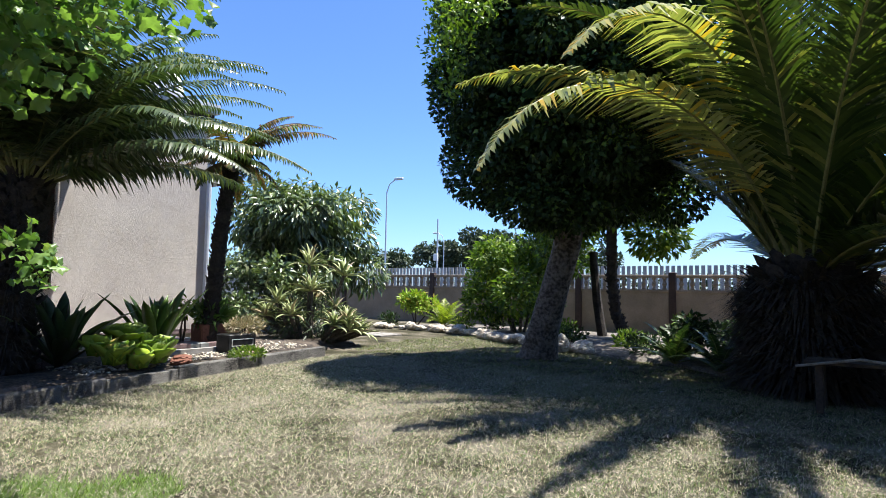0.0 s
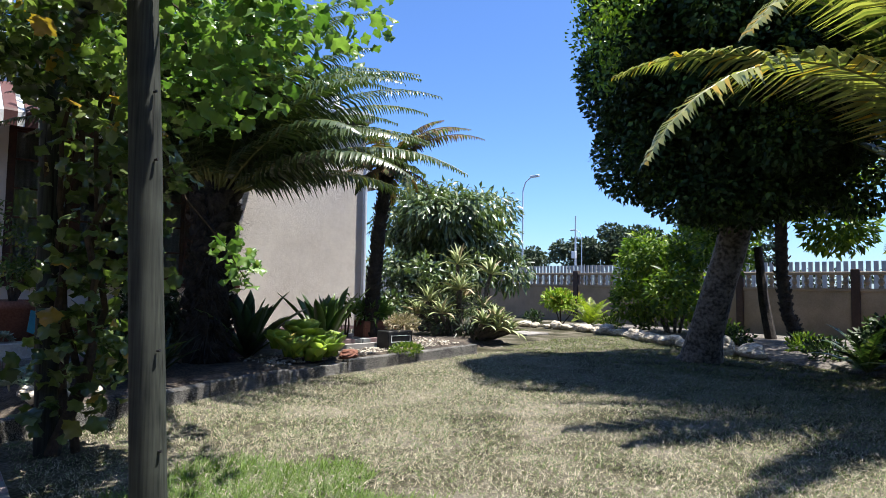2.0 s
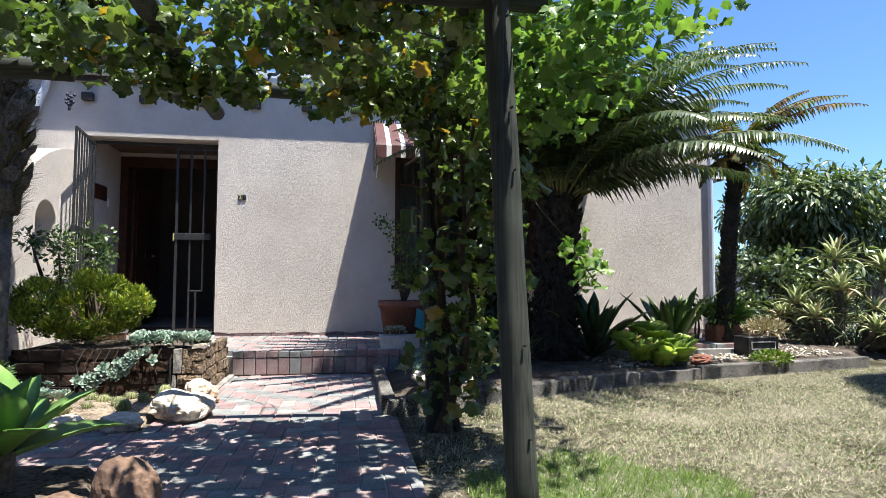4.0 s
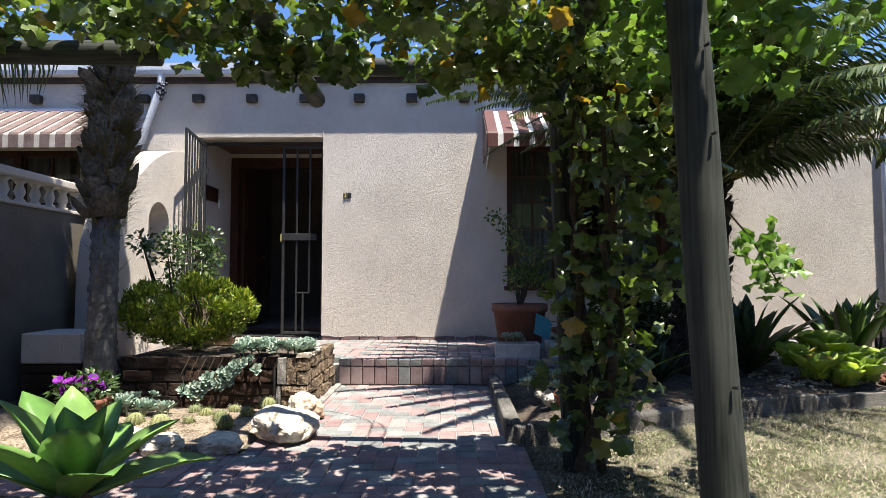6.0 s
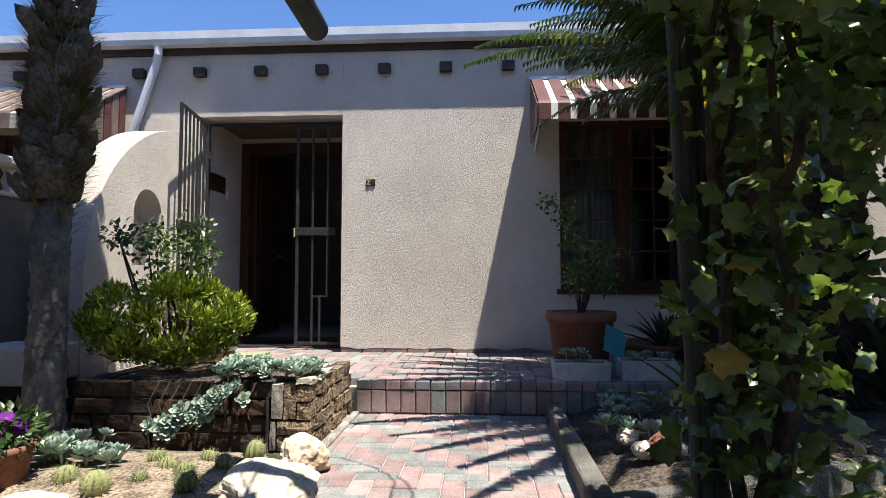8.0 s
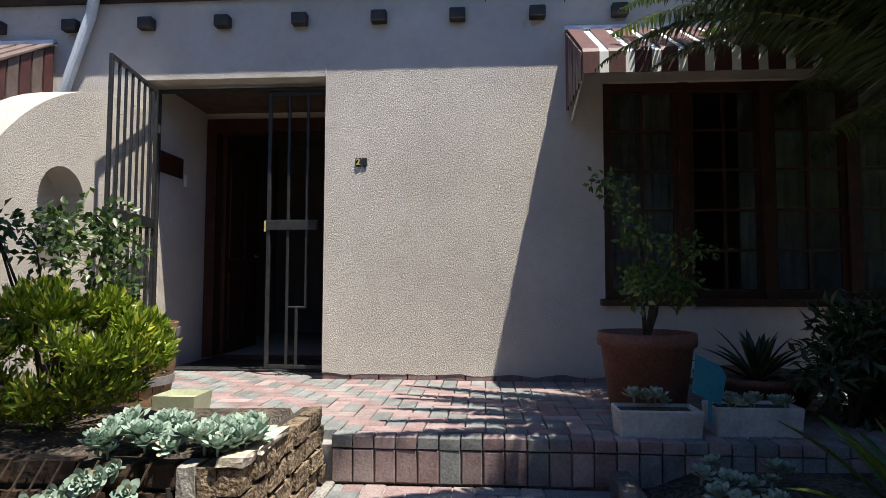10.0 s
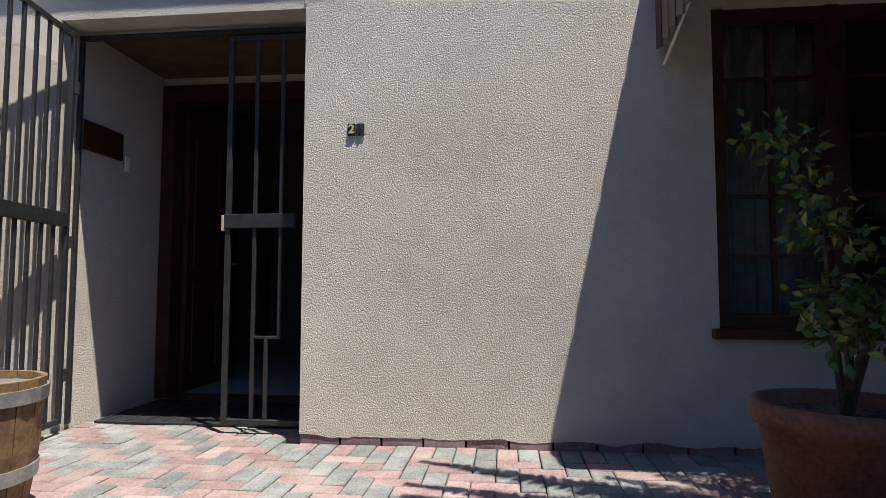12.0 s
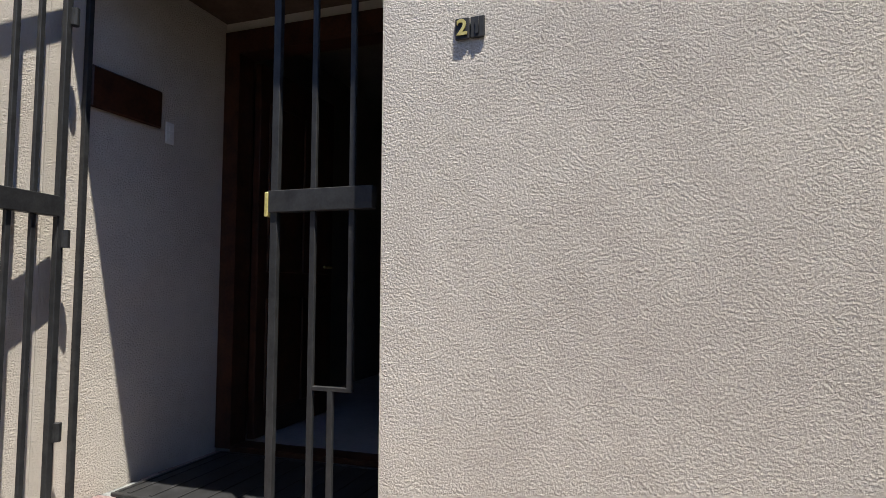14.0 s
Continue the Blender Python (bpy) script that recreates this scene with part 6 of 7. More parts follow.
rosettes(ec2, [(-4.62 + re.uniform(-0.2, 0.12), -2.22 + re.uniform(-0.26, 0.22), 0.10 + re.uniform(-0.02, 0.05), re.uniform(0.8, 1.25), re.uniform(0, 0.5), re.uniform(0, 6.28)) for _ in range(22)], 2)

def cactus(at, r, h, seed):
    c = thing("barrel_cactus", at, "small round ribbed barrel cactus on the gritty bed", "cactus", "barrel cacti")
    bm = bmesh.new()
    ribs, rows = 13, 9
    grid = []
    for i in range(rows + 1):
        v = math.pi * (0.12 + 0.88 * i / rows)
        ring = []
        for s in range(ribs * 2):
            k = 1.0 if s % 2 == 0 else 0.82
            ring.append(bm.verts.new((at[0] + r * k * math.sin(v) * math.cos(math.pi * s / ribs), at[1] + r * k * math.sin(v) * math.sin(math.pi * s / ribs), at[2] + h * (0.45 + 0.5 * math.cos(v)))))
        grid.append(ring)
    for a, b in zip(grid, grid[1:]):
        for s in range(ribs * 2):
            t = (s + 1) % (ribs * 2)
            bm.faces.new((a[s], b[s], b[t], a[t]))
    bm.faces.new(grid[0])
    part("body", bm, L_CACTUS, c)
    f = Foliage(seed)
    n = 260
    v = np.arccos(f.r.uniform(-0.5, 0.95, n))
    s = f.r.randint(0, ribs, n) * 2 * math.pi / ribs
    d = np.stack([np.sin(v) * np.cos(s), np.sin(v) * np.sin(s), np.cos(v)], 1)
    f.add(*BLADE, np.array(at) + np.array([0, 0, h * 0.45]) + d * np.array([r, r, h * 0.5]), d + 0.7 * scatter(f.r, n), scatter(f.r, n), np.stack([np.full(n, 0.0022), np.full(n, 0.022), np.full(n, 0.01)], 1))
    tagged(f.mesh("spine", L_GRASSDRY, c, "pale straw spines"), kind="stuff")


for i, (x, y, s) in enumerate([(-4.2, -1.92, 0.075), (-4.28, -1.58, 0.06), (-4.42, -1.66, 0.055), (-4.58, -1.55, 0.05), (-4.72, -1.46, 0.07), (-4.5, -1.78, 0.055), (-4.3, -2.12, 0.065), (-4.62, -1.9, 0.05), (-4.66, -1.66, 0.045), (-4.35, -1.82, 0.04)]):
    cactus((x - 0.04, y, 0.035), s * 0.8, s * 1.5, i)

# the large soft agave by the path
ag = thing("agave", (-2.80, -1.52, 0.02), "large soft green agave with broad pointed leaves", "agave")
part("stem", tube([(-2.80, -1.52, -0.02), (-2.80, -1.52, 0.22)], [0.05, 0.06], 10), M_BARK, ag)
grown("leaf", ag, L_AGAVE, 14, 0.52, 0.185, 0.02, (12, 84), 4, 0.45, (-2.80, -1.52, 0.18), 0.35, wide_at=0.5)

def bush(name, at, lumps, n, size, mat, label, category="shrub", wide=0.45, shell=0.5, droop=0.0, stems=6, spread=0.9, seed=1, shape=LEAF):
    b = thing(name, at, label, category)
    f = Foliage(seed)
    crown(f, lumps, n, size, shell, shape, wide, droop, spread)
    f.mesh("leaves", mat, b)
    r = random.Random(seed)
    for i in range(stems):
        c, s = r.choice(lumps)
        mid = Vector(at).lerp(Vector(c), 0.5) + Vector((r.uniform(-0.05, 0.05), r.uniform(-0.05, 0.05), 0))
        part("stem", tube([at, mid, c], [0.016, 0.011, 0.004], 6), M_VINEWOOD, b)
    return b


rj = random.Random(2)
jl = []
for i in range(125):
    d = Vector((rj.gauss(0, 1), rj.gauss(0, 1), rj.gauss(-0.05, 0.8))).normalized()
    jl.append(((-5.48 + 0.38 * d.x, -2.32 + 0.48 * d.y, 0.67 + 0.24 * d.z), (0.070, 0.070, 0.060)))
bush("jade_bush", (-5.48, -2.26, 0.40), jl, 15000, 0.042, L_JADE, "rounded jade bush with yellow-green fleshy leaves in the planter", "succulent", 0.36, 0.95, -1.1, 16, 0.6, 5)
rl2 = [((-6.2 + rj.uniform(-0.28, 0.28), -2.68 + rj.uniform(-0.32, 0.32), rj.uniform(0.7, 1.35)), (0.13, 0.13, 0.11)) for _ in range(22)]
bush("rose_bush", (-6.2, -2.68, 0.22), rl2, 1250, 0.05, L_ROSE, "dark green leafy shrub behind the planter", "shrub", 0.6, 0.9, 0.2, 14, 0.9, 6)

# barrel pot and small square pot by the gate
bp_ = thing("barrel_pot", (-6.5, -2.52, FLOOR), "half-barrel plant pot of brown wood with metal hoops", "plant pot")
for i in range(18):
    a0, a1 = 2 * math.pi * i / 18 + 0.01, 2 * math.pi * (i + 1) / 18 - 0.01
    bm = bmesh.new()
    q = []
    for z, r in ((0, 0.19), (0.25, 0.225), (0.5, 0.24)):
        q.append([bm.verts.new((-6.5 + rr_ * math.cos(a), -2.52 + rr_ * math.sin(a), FLOOR + z)) for a in (a0, a1) for rr_ in (r, r - 0.02)])
    for a4, b4 in zip(q, q[1:]):
        for s, t in ((0, 1), (1, 3), (3, 2), (2, 0)):
            bm.faces.new((a4[s], a4[t], b4[t], b4[s]))
    bm.faces.new((q[0][0], q[0][1], q[0][3], q[0][2])); bm.faces.new((q[2][0], q[2][1], q[2][3], q[2][2]))
    part("stave", bm, M_BARRELWOOD, bp_)
for z, r in ((0.42, 0.240), (0.15, 0.217)):
    part("hoop", lathe([(r, z), (r + 0.004, z), (r + 0.008, z + 0.05), (r + 0.004, z + 0.05)], (-6.5, -2.52, FLOOR), 28), M_GALV, bp_)
part("soil", lathe([(0.20, 0.40), (0.205, 0.43)], (-6.5, -2.52, FLOOR), 20), M_SOIL, bp_)
sq = thing("square_pot", (-6.12, -2.02, FLOOR), "small pale green square pot", "plant pot")
bm = box(-6.22, -6.02, -2.13, -1.91, FLOOR + 0.0, FLOOR + 0.17)
for v in bm.verts:
    if v.co.z < FLOOR + 0.1:
        v.co.x, v.co.y = -6.12 + (v.co.x + 6.12) * 0.85, -2.02 + (v.co.y + 2.02) * 0.85
bmesh.ops.inset_region(bm, faces=[f for f in bm.faces if f.normal.z > 0.9], thickness=0.015, depth=-0.03)
part("body", bm, M_PALEGREEN, sq)

# ---- pots ----
def round_pot(name, at, r, h, label, material=None, group=""):
    p = thing(name, at, label, "plant pot", group)
    part("body", lathe([(r * 0.70, 0), (r * 0.74, 0.01), (r * 0.93, h * 0.82), (r * 1.0, h * 0.84), (r * 1.02, h * 0.90), (r * 1.0, h), (r * 0.92, h), (r * 0.88, h * 0.88)], at, 26), material or M_TERRA, p, smooth=True)
    part("soil", lathe([(r * 0.86, h * 0.86), (r * 0.85, h * 0.90)], at, 20), M_SOIL, p)
    return p


round_pot("flowerpot", (-4.30, -2.40, 0.03), 0.14, 0.19, "terracotta pot of purple petunias beside the palm")
f = Foliage(91)
crown(f, [((-4.30, -2.40, 0.27), (0.17, 0.17, 0.10))], 420, 0.05, 0.8, LEAF, 0.5, 0)
pt = thing("petunia", (-4.30, -2.40, 0.2), "purple petunia in flower in a terracotta pot", "flower")
f.mesh("leaves", L_ROSE, pt)
for i in range(16):
    a, r0 = i * 2.4, 0.05 + 0.10 * re.random()
    c = Vector((-4.30 + r0 * math.cos(a) + 0.02, -2.40 + r0 * math.sin(a), 0.24 + 0.11 * re.random()))
    bl_ = lathe([(0.004, -0.025), (0.012, -0.01), (0.030, 0.004), (0.026, 0.008), (0.006, -0.004)], (0, 0, 0), 8)
    bmesh.ops.transform(bl_, matrix=Matrix.Translation(c) @ Euler((re.uniform(-0.7, 0.7), re.uniform(0.2, 1.3), 0)).to_matrix().to_4x4(), verts=bl_.verts)
    part("bloom", bl_, L_PETAL, pt)

round_pot("large_flowerpot", (-6.62, 0.44, FLOOR), 0.27, 0.46, "large terracotta pot with a leafy rose standing on the stoop")
rz = [((-6.62 + rj.uniform(-0.13, 0.13), 0.50 + rj.uniform(-0.14, 0.15), rj.uniform(0.85, 1.25)), (0.11, 0.11, 0.09)) for _ in range(14)] + [((-6.60, 0.36, 1.35), (0.10, 0.10, 0.09)), ((-6.58, 0.28, 1.48), (0.11, 0.10, 0.08)), ((-6.56, 0.20, 1.56), (0.09, 0.10, 0.06)), ((-6.6, 0.75, 1.15), (0.1, 0.14, 0.06))]
bush("potted_rose", (-6.62, 0.44, FLOOR + 0.40), rz, 950, 0.046, L_ROSEPOT, "leggy rose with mottled green leaves in a terracotta pot", "shrub", 0.55, 0.9, 0.2, 9, 0.9, 7)
wide = thing("bowl_pot", (-6.85, 1.15, FLOOR), "wide shallow terracotta bowl with a dark strap-leaved plant", "plant pot")
part("body", lathe([(0.20, 0), (0.24, 0.02), (0.33, 0.15), (0.36, 0.17), (0.36, 0.20), (0.33, 0.20), (0.30, 0.16)], (-6.85, 1.15, FLOOR), 28), M_TERRA, wide, smooth=True)
part("soil", lathe([(0.30, 0.15), (0.30, 0.165)], (-6.85, 1.15, FLOOR), 20), M_SOIL, wide)
sp = thing("strap_plant", (-6.85, 1.15, FLOOR + 0.16), "dark strap-leaved plant in a wide bowl", "plant")
grown("leaf", sp, L_DARKSTRAP, 26, 0.46, 0.05, 0.008, (15, 85), 12, 0.6, (-6.85, 1.15, FLOOR + 0.15), 0.3)

def trough(at, L, label):
    t = thing("trough", at, label, "plant trough", "concrete troughs")
    x, y, z = at
    bm = box(x - 0.10, x + 0.10, y - L / 2, y + L / 2, z - 0.04, z + 0.21)
    for v in bm.verts:
        if v.co.z < z + 0.05:
            v.co.x, v.co.y = x + (v.co.x - x) * 0.8, y + (v.co.y - y) * 0.9
    bmesh.ops.bevel(bm, geom=bm.edges[:], offset=0.008, segments=1, affect='EDGES')
    top = [f for f in bm.faces if f.normal.z > 0.95 and f.calc_area() > 0.02]
    bmesh.ops.inset_region(bm, faces=top, thickness=0.018, depth=-0.03)
    part("body", bm, M_TROUGH, t)
    part("soil", box(x - 0.075, x + 0.075, y - L / 2 + 0.03, y + L / 2 - 0.03, z + 0.1, z + 0.195), M_SOIL, t)
    return t


trough((-6.16, 0.36, 0.14), 0.40, "pale concrete trough planted with small succulents")
trough((-6.22, 0.84, 0.15), 0.42, "pale concrete trough beside the bowl pot")
es = thing("echeveria_clump", (-6.16, 0.36, 0.34), "small blue-grey rosettes growing in the troughs", "succulent")
rosettes(es, [(-6.16 + re.uniform(-0.06, 0.06), 0.22 + re.uniform(0, 0.8), 0.37 + re.uniform(0, 0.03), re.uniform(0.6, 0.95), re.uniform(0, 0.4), re.uniform(0, 6)) for _ in range(14)], 5)
es2 = thing("echeveria_clump", (-5.4, 0.55, 0.12), "blue-grey rosettes spreading over the bed soil", "succulent")
rosettes(es2, [(-5.45 + re.uniform(-0.45, 0.5), 0.5 + re.uniform(-0.2, 0.3), 0.14 + re.uniform(0, 0.03), re.uniform(0.7, 1.2), re.uniform(0, 0.4), re.uniform(0, 6)) for _ in range(20)], 6)
lab = thing("plant_tag", (-6.06, 0.58, 0.36), "turquoise plastic tag stuck in a trough", "plant tag")
part("card", prism([(0.50, 0.44), (0.63, 0.38), (0.66, 0.52), (0.63, 0.57), (0.52, 0.62)], 0, -6.062, -6.056), M_BLUE, lab)
part("stake", box(-6.064, -6.058, 0.575, 0.59, 0.30, 0.45), M_BLUE, lab)
gp = thing("grey_pot", (-6.85, 1.95, FLOOR), "pale square concrete pot with dark broad leaves", "plant pot")
part("body", box(-6.98, -6.72, 1.82, 2.08, FLOOR, FLOOR + 0.3, 0.012), M_TROUGH, gp)
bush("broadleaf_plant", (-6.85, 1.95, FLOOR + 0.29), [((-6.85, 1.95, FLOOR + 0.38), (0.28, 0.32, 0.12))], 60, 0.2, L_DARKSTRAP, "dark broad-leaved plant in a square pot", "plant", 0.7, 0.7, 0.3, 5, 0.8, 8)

# ---- bed plants ----
def straps(name, at, n, L, w, label, mat, seed, rise=(35, 88), curve=0.5):
    s = thing(name, at, label, "plant")
    grown("leaf", s, mat, n, L, w, 0.008, rise, seed, curve, at, 0.3, shape_pow=0.7, wide_at=0.55)
    return s


straps("clivia", (-6.0, 2.35, 0.1), 30, 0.92, 0.125, "tall dark strap-leaved clump in the bed", L_STRAPDEEP, 31, (28, 86))
straps("clivia", (-6.15, 3.32, 0.1), 28, 0.86, 0.12, "upright dark green strap-leaved clump in the bed", L_STRAPGREEN, 32, (50, 90), 0.3)
straps("green_strap_plant", (-5.15, 0.95, 0.1), 24, 0.62, 0.06, "bright green strap-leaved clump under the vine", L_STRAPGREEN, 33, (30, 88), 0.5)
straps("green_strap_plant", (-5.4, 1.35, 0.1), 20, 0.5, 0.05, "dark strap-leaved clump under the vine", L_DARKSTRAP, 34, (30, 88), 0.5)
fl = thing("paddle_plant", (-5.5, 2.78, 0.1), "lime-green paddle plant with large round leaves", "succulent")
for i, (dx, dy, dz, k) in enumerate([(0.06, -0.20, 0.06, 1.0), (0.10, 0.14, 0.05, 1.0), (-0.10, -0.04, 0.18, 1.1), (0.13, -0.03, 0.02, 0.85), (-0.04, 0.26, 0.10, 0.85), (-0.05, -0.30, 0.14, 0.85), (0.0, 0.05, 0.12, 0.9)]):
    grown("leaf", fl, L_LIME, 14, 0.29 * k, 0.25 * k, 0.016, (34, 86), 40 + i, -0.25, (-5.46 + dx, 2.76 + dy, 0.10 + dz), 0.26, shape_pow=0.4, wide_at=0.64)
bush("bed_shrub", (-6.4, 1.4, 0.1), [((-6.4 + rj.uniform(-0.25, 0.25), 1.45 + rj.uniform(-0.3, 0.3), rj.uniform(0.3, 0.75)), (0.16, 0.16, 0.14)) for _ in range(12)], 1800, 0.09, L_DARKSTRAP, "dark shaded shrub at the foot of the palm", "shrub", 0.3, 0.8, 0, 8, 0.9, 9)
bush("cushion_plant", (-5.48, 3.98, 0.08), [((-5.48, 3.98, 0.14), (0.12, 0.22, 0.07))], 700, 0.04, L_LEMON, "low bright green cushion plant behind the kerb", "plant", 0.4, 0.5, -0.5, 4, 0.9, 10)
tb_ = thing("terracotta_box", (-6.35, 4.25, 0.1), "terracotta window box with leafy greens", "plant trough")
part("body", box(-6.47, -6.23, 3.9, 4.55, 0.1, 0.42, 0.015), M_TERRA, tb_)
bush("lettuce_plant", (-6.35, 4.2, 0.42), [((-6.35, 4.1, 0.52), (0.14, 0.24, 0.12))], 260, 0.14, L_STRAPGREEN, "bright leafy plant in a terracotta box", "plant", 0.35, 0.8, -0.4, 4, 0.7, 11)
cr = thing("black_crate", (-5.92, 4.14, 0.1), "black plastic crate pot with a white outlined panel", "plant pot")
bm = box(-6.04, -5.80, 3.96, 4.32, 0.1, 0.32, 0.01)
part("body", bm, M_BLACK, cr)
bush("pale_succulent", (-5.92, 4.2, 0.32), [((-5.90, 4.24, 0.40), (0.15, 0.24, 0.09))], 620, 0.07, L_ALOEPALE, "pale pinkish succulent spilling from the crate", "succulent", 0.2, 0.8, -0.5, 4, 0.8, 12)
bush("leafy_sprig", (-6.4, 3.75, 0.1), [((-6.4, 3.78, 0.62), (0.07, 0.09, 0.14))], 70, 0.08, L_LEMON, "thin sprig with bright leaves beside the wall", "plant", 0.5, 0.9, 0, 3, 0.9, 13)
wb = thing("white_bucket", (-6.5, 3.55, 0.1), "blue-grey plastic bucket beside the wall", "bucket")
part("body", lathe([(0.10, 0), (0.13, 0.28), (0.135, 0.29), (0.12, 0.29), (0.115, 0.2)], (-6.5, 3.55, 0.1), 18), M_GUTTER, wb, smooth=True)

# pale pebbles on the soil at the end of the bed
PEBBLE = ([(-0.5, 0, 0.1), (0.5, 0, 0.1), (0, -0.42, 0.05), (0, 0.45, 0.05), (0.05, 0.02, 0.36), (0, 0, -0.25)], [(0, 2, 4), (2, 1, 4), (1, 3, 4), (3, 0, 4), (2, 0, 5), (1, 2, 5), (3, 1, 5), (0, 3, 5)])
pf = Foliage(1250)
n = 900
py = pf.r.uniform(2.2, 5.2, n)
px = np.interp(py, [2.2, 3.05, 4.1, 5.3], [-5.22, -5.42, -5.64, -5.88]) - pf.r.random_sample(n) ** 1.3 * 0.9
pa = pf.r.uniform(0, 6.28, n)
ps = pf.r.uniform(0.018, 0.055, n)
pf.add(*PEBBLE, np.stack([px, py, np.full(n, 0.108) + 0.02 * pf.r.random_sample(n)], 1), np.stack([np.cos(pa), np.sin(pa), 0.2 * pf.r.normal(size=n)], 1), np.tile([0, 0, 1.0], (n, 1)), np.stack([ps, ps * pf.r.uniform(0.6, 1.1, n), ps], 1))
tagged(pf.mesh("bed_pebbles", M_ROCK), "pale pebbles scattered over the bed soil", "pebbles", kind="stuff")
wf = bmesh.new()
for y0, y1, z0, z1 in ((4.0, 4.28, 0.262, 0.268), (4.0, 4.28, 0.19, 0.196), (4.0, 4.006, 0.196, 0.262), (4.274, 4.28, 0.196, 0.262)):
    box(-5.80, -5.796, y0, y1, z0, z1, bm=wf)
part("white_outline", wf, M_WHITE, cr)

# the aloe clump
al = thing("aloe_clump", (-6.7, 6.35, 0), "large clump of spiky pale green aloes", "aloe")
heads = []
ra = random.Random(12)
for i in range(22):
    a, r0 = ra.uniform(0, 6.28), ra.random() ** 0.5
    x, y = -6.75 + 0.85 * r0 * math.cos(a), 6.35 + 0.85 * r0 * math.sin(a)
    z = 0.16 + (1 - r0 ** 2) * ra.uniform(0.3, 0.75)
    heads.append((x, y, z, 0.36))
heads += [(-6.85, 6.45, 1.20, 0.50), (-6.5, 6.85, 1.05, 0.46), (-6.5, 6.2, 0.80, 0.42), (-6.9, 5.9, 0.62, 0.42)]
for i, (x, y, z, L) in enumerate(heads):
    hd = part("aloe_head", tube([(x * 0.4 - 6.7 * 0.6, y * 0.4 + 6.35 * 0.6, 0), (x, y, z)], [0.035, 0.03], 7), M_BARK, al)
    grown("leaf", hd, L_ALOE, 18, L, 0.07, 0.016, (2, 84), 1200 + i, 1.1, (x, y, z), 0.3, wide_at=0.2)
# dark leaves added low down as the shaded gaps between aloe heads
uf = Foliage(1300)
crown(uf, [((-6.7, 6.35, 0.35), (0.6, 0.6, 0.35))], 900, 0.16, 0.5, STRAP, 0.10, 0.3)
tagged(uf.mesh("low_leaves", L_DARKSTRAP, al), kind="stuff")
lowshrub = [((-8.5 + rj.uniform(-0.9, 0.7), 6.5 + rj.uniform(-0.7, 0.7), rj.uniform(0.25, 1.5)), (0.3, 0.3, 0.25)) for _ in range(26)]
bush("back_shrub", (-8.2, 6.5, 0.0), lowshrub, 5200, 0.10, L_MANGO, "mixed green shrub at the end of the house", "shrub", 0.5, 0.7, 0.1, 8, 0.9, 15)
slab = tagged(part("stepping_slab", box(-7.7, -7.1, 7.9, 8.5, -0.02, 0.02, 0.008), M_CONC), "pale concrete stepping slab in the lawn", "slab")

al.location = (-6.95, 6.12, 0)

# border plants
def small_cycad(name, at, n, L, mat, label, seed, leaflet=0.16):
    c = thing(name, at, label, "plant")
    for i in range(n):
        a = i * 2.39996
        frond("frond", c, arc(at, a, radians(20 + 60 * i / n), L, 0.9, 8), leaflet, 0.02, 26, mat, M_STEMG, seed + i, vee=0.3, hang=0.1, stem=0.007, sweep=0.6)


small_cycad("cycad", (-7.6, 10.5, 0.05), 16, 0.75, L_LIMEPALM, "yellow-green cycad in the border", 1400)
bush("lime_shrub", (-8.3, 10.4, 0.0), [((-8.3 + rj.uniform(-0.3, 0.3), 10.4 + rj.uniform(-0.2, 0.2), rj.uniform(0.35, 0.7)), (0.16, 0.16, 0.14)) for _ in range(9)], 900, 0.12, L_LIME, "lime-yellow leafy shrub by the fence", "shrub", 0.35, 0.8, -0.2, 5, 0.9, 16)
small_cycad("fern", (-1.95, 7.35, 0.03), 20, 0.62, L_ROSE, "dark fern-like clump beside the lawn", 1500, 0.10)
small_cycad("fern", (-1.35, 6.9, 0.03), 18, 0.55, L_ROSE, "dark fern-like clump in the palm's shade", 1540, 0.10)
bush("dark_shrub", (-1.6, 7.9, 0.0), [((-1.6 + rj.uniform(-0.6, 0.6), 7.9 + rj.uniform(-0.3, 0.3), rj.uniform(0.2, 0.5)), (0.2, 0.2, 0.16)) for _ in range(12)], 1500, 0.09, L_TREE, "low dark shrub beside the palm", "shrub", 0.5, 0.7, 0, 6, 0.9, 17)
for i, (x, y) in enumerate([(-8.9, 10.2), (-6.9, 10.2), (-6.4, 10.6), (-4.4, 9.3), (-3.9, 8.9), (-2.9, 8.6), (-2.5, 8.0), (-4.8, 10.6)]):
    bush("border_plant", (x, y, 0.02), [((x, y, 0.16), (0.22, 0.22, 0.14))], 260, 0.09, L_LEMON if i % 2 else L_TREE, "small leafy border plant among the stones", "plant", 0.35, 0.8, -0.4, 3, 0.9, 60 + i)
part_rest = thing("lean_trunk", (-4.05, 10.6, 0), "bare trunk darkened to a silhouette, rising behind the shrub", "tree trunk")
# silhouette shade is in the bark colour here too
part("trunk", tube([(-4.05, 10.6, -0.1), (-4.2, 10.65, 0.7), (-4.3, 10.7, 1.6)], [0.1, 0.085, 0.07], 10, rough=0.08), M_BARKDARKSHADE, part_rest)

# low rustic seat under the palm
seat = thing("garden_bench", (0.1, 5.35, 0), "low dark rustic bench in deep shade under the palm", "bench")
for k in range(4):
    part("seat_slat", box(-0.45, 0.75, 5.22 + k * 0.09, 5.29 + k * 0.09, 0.36, 0.385, 0.004), M_WOODOLD, seat)
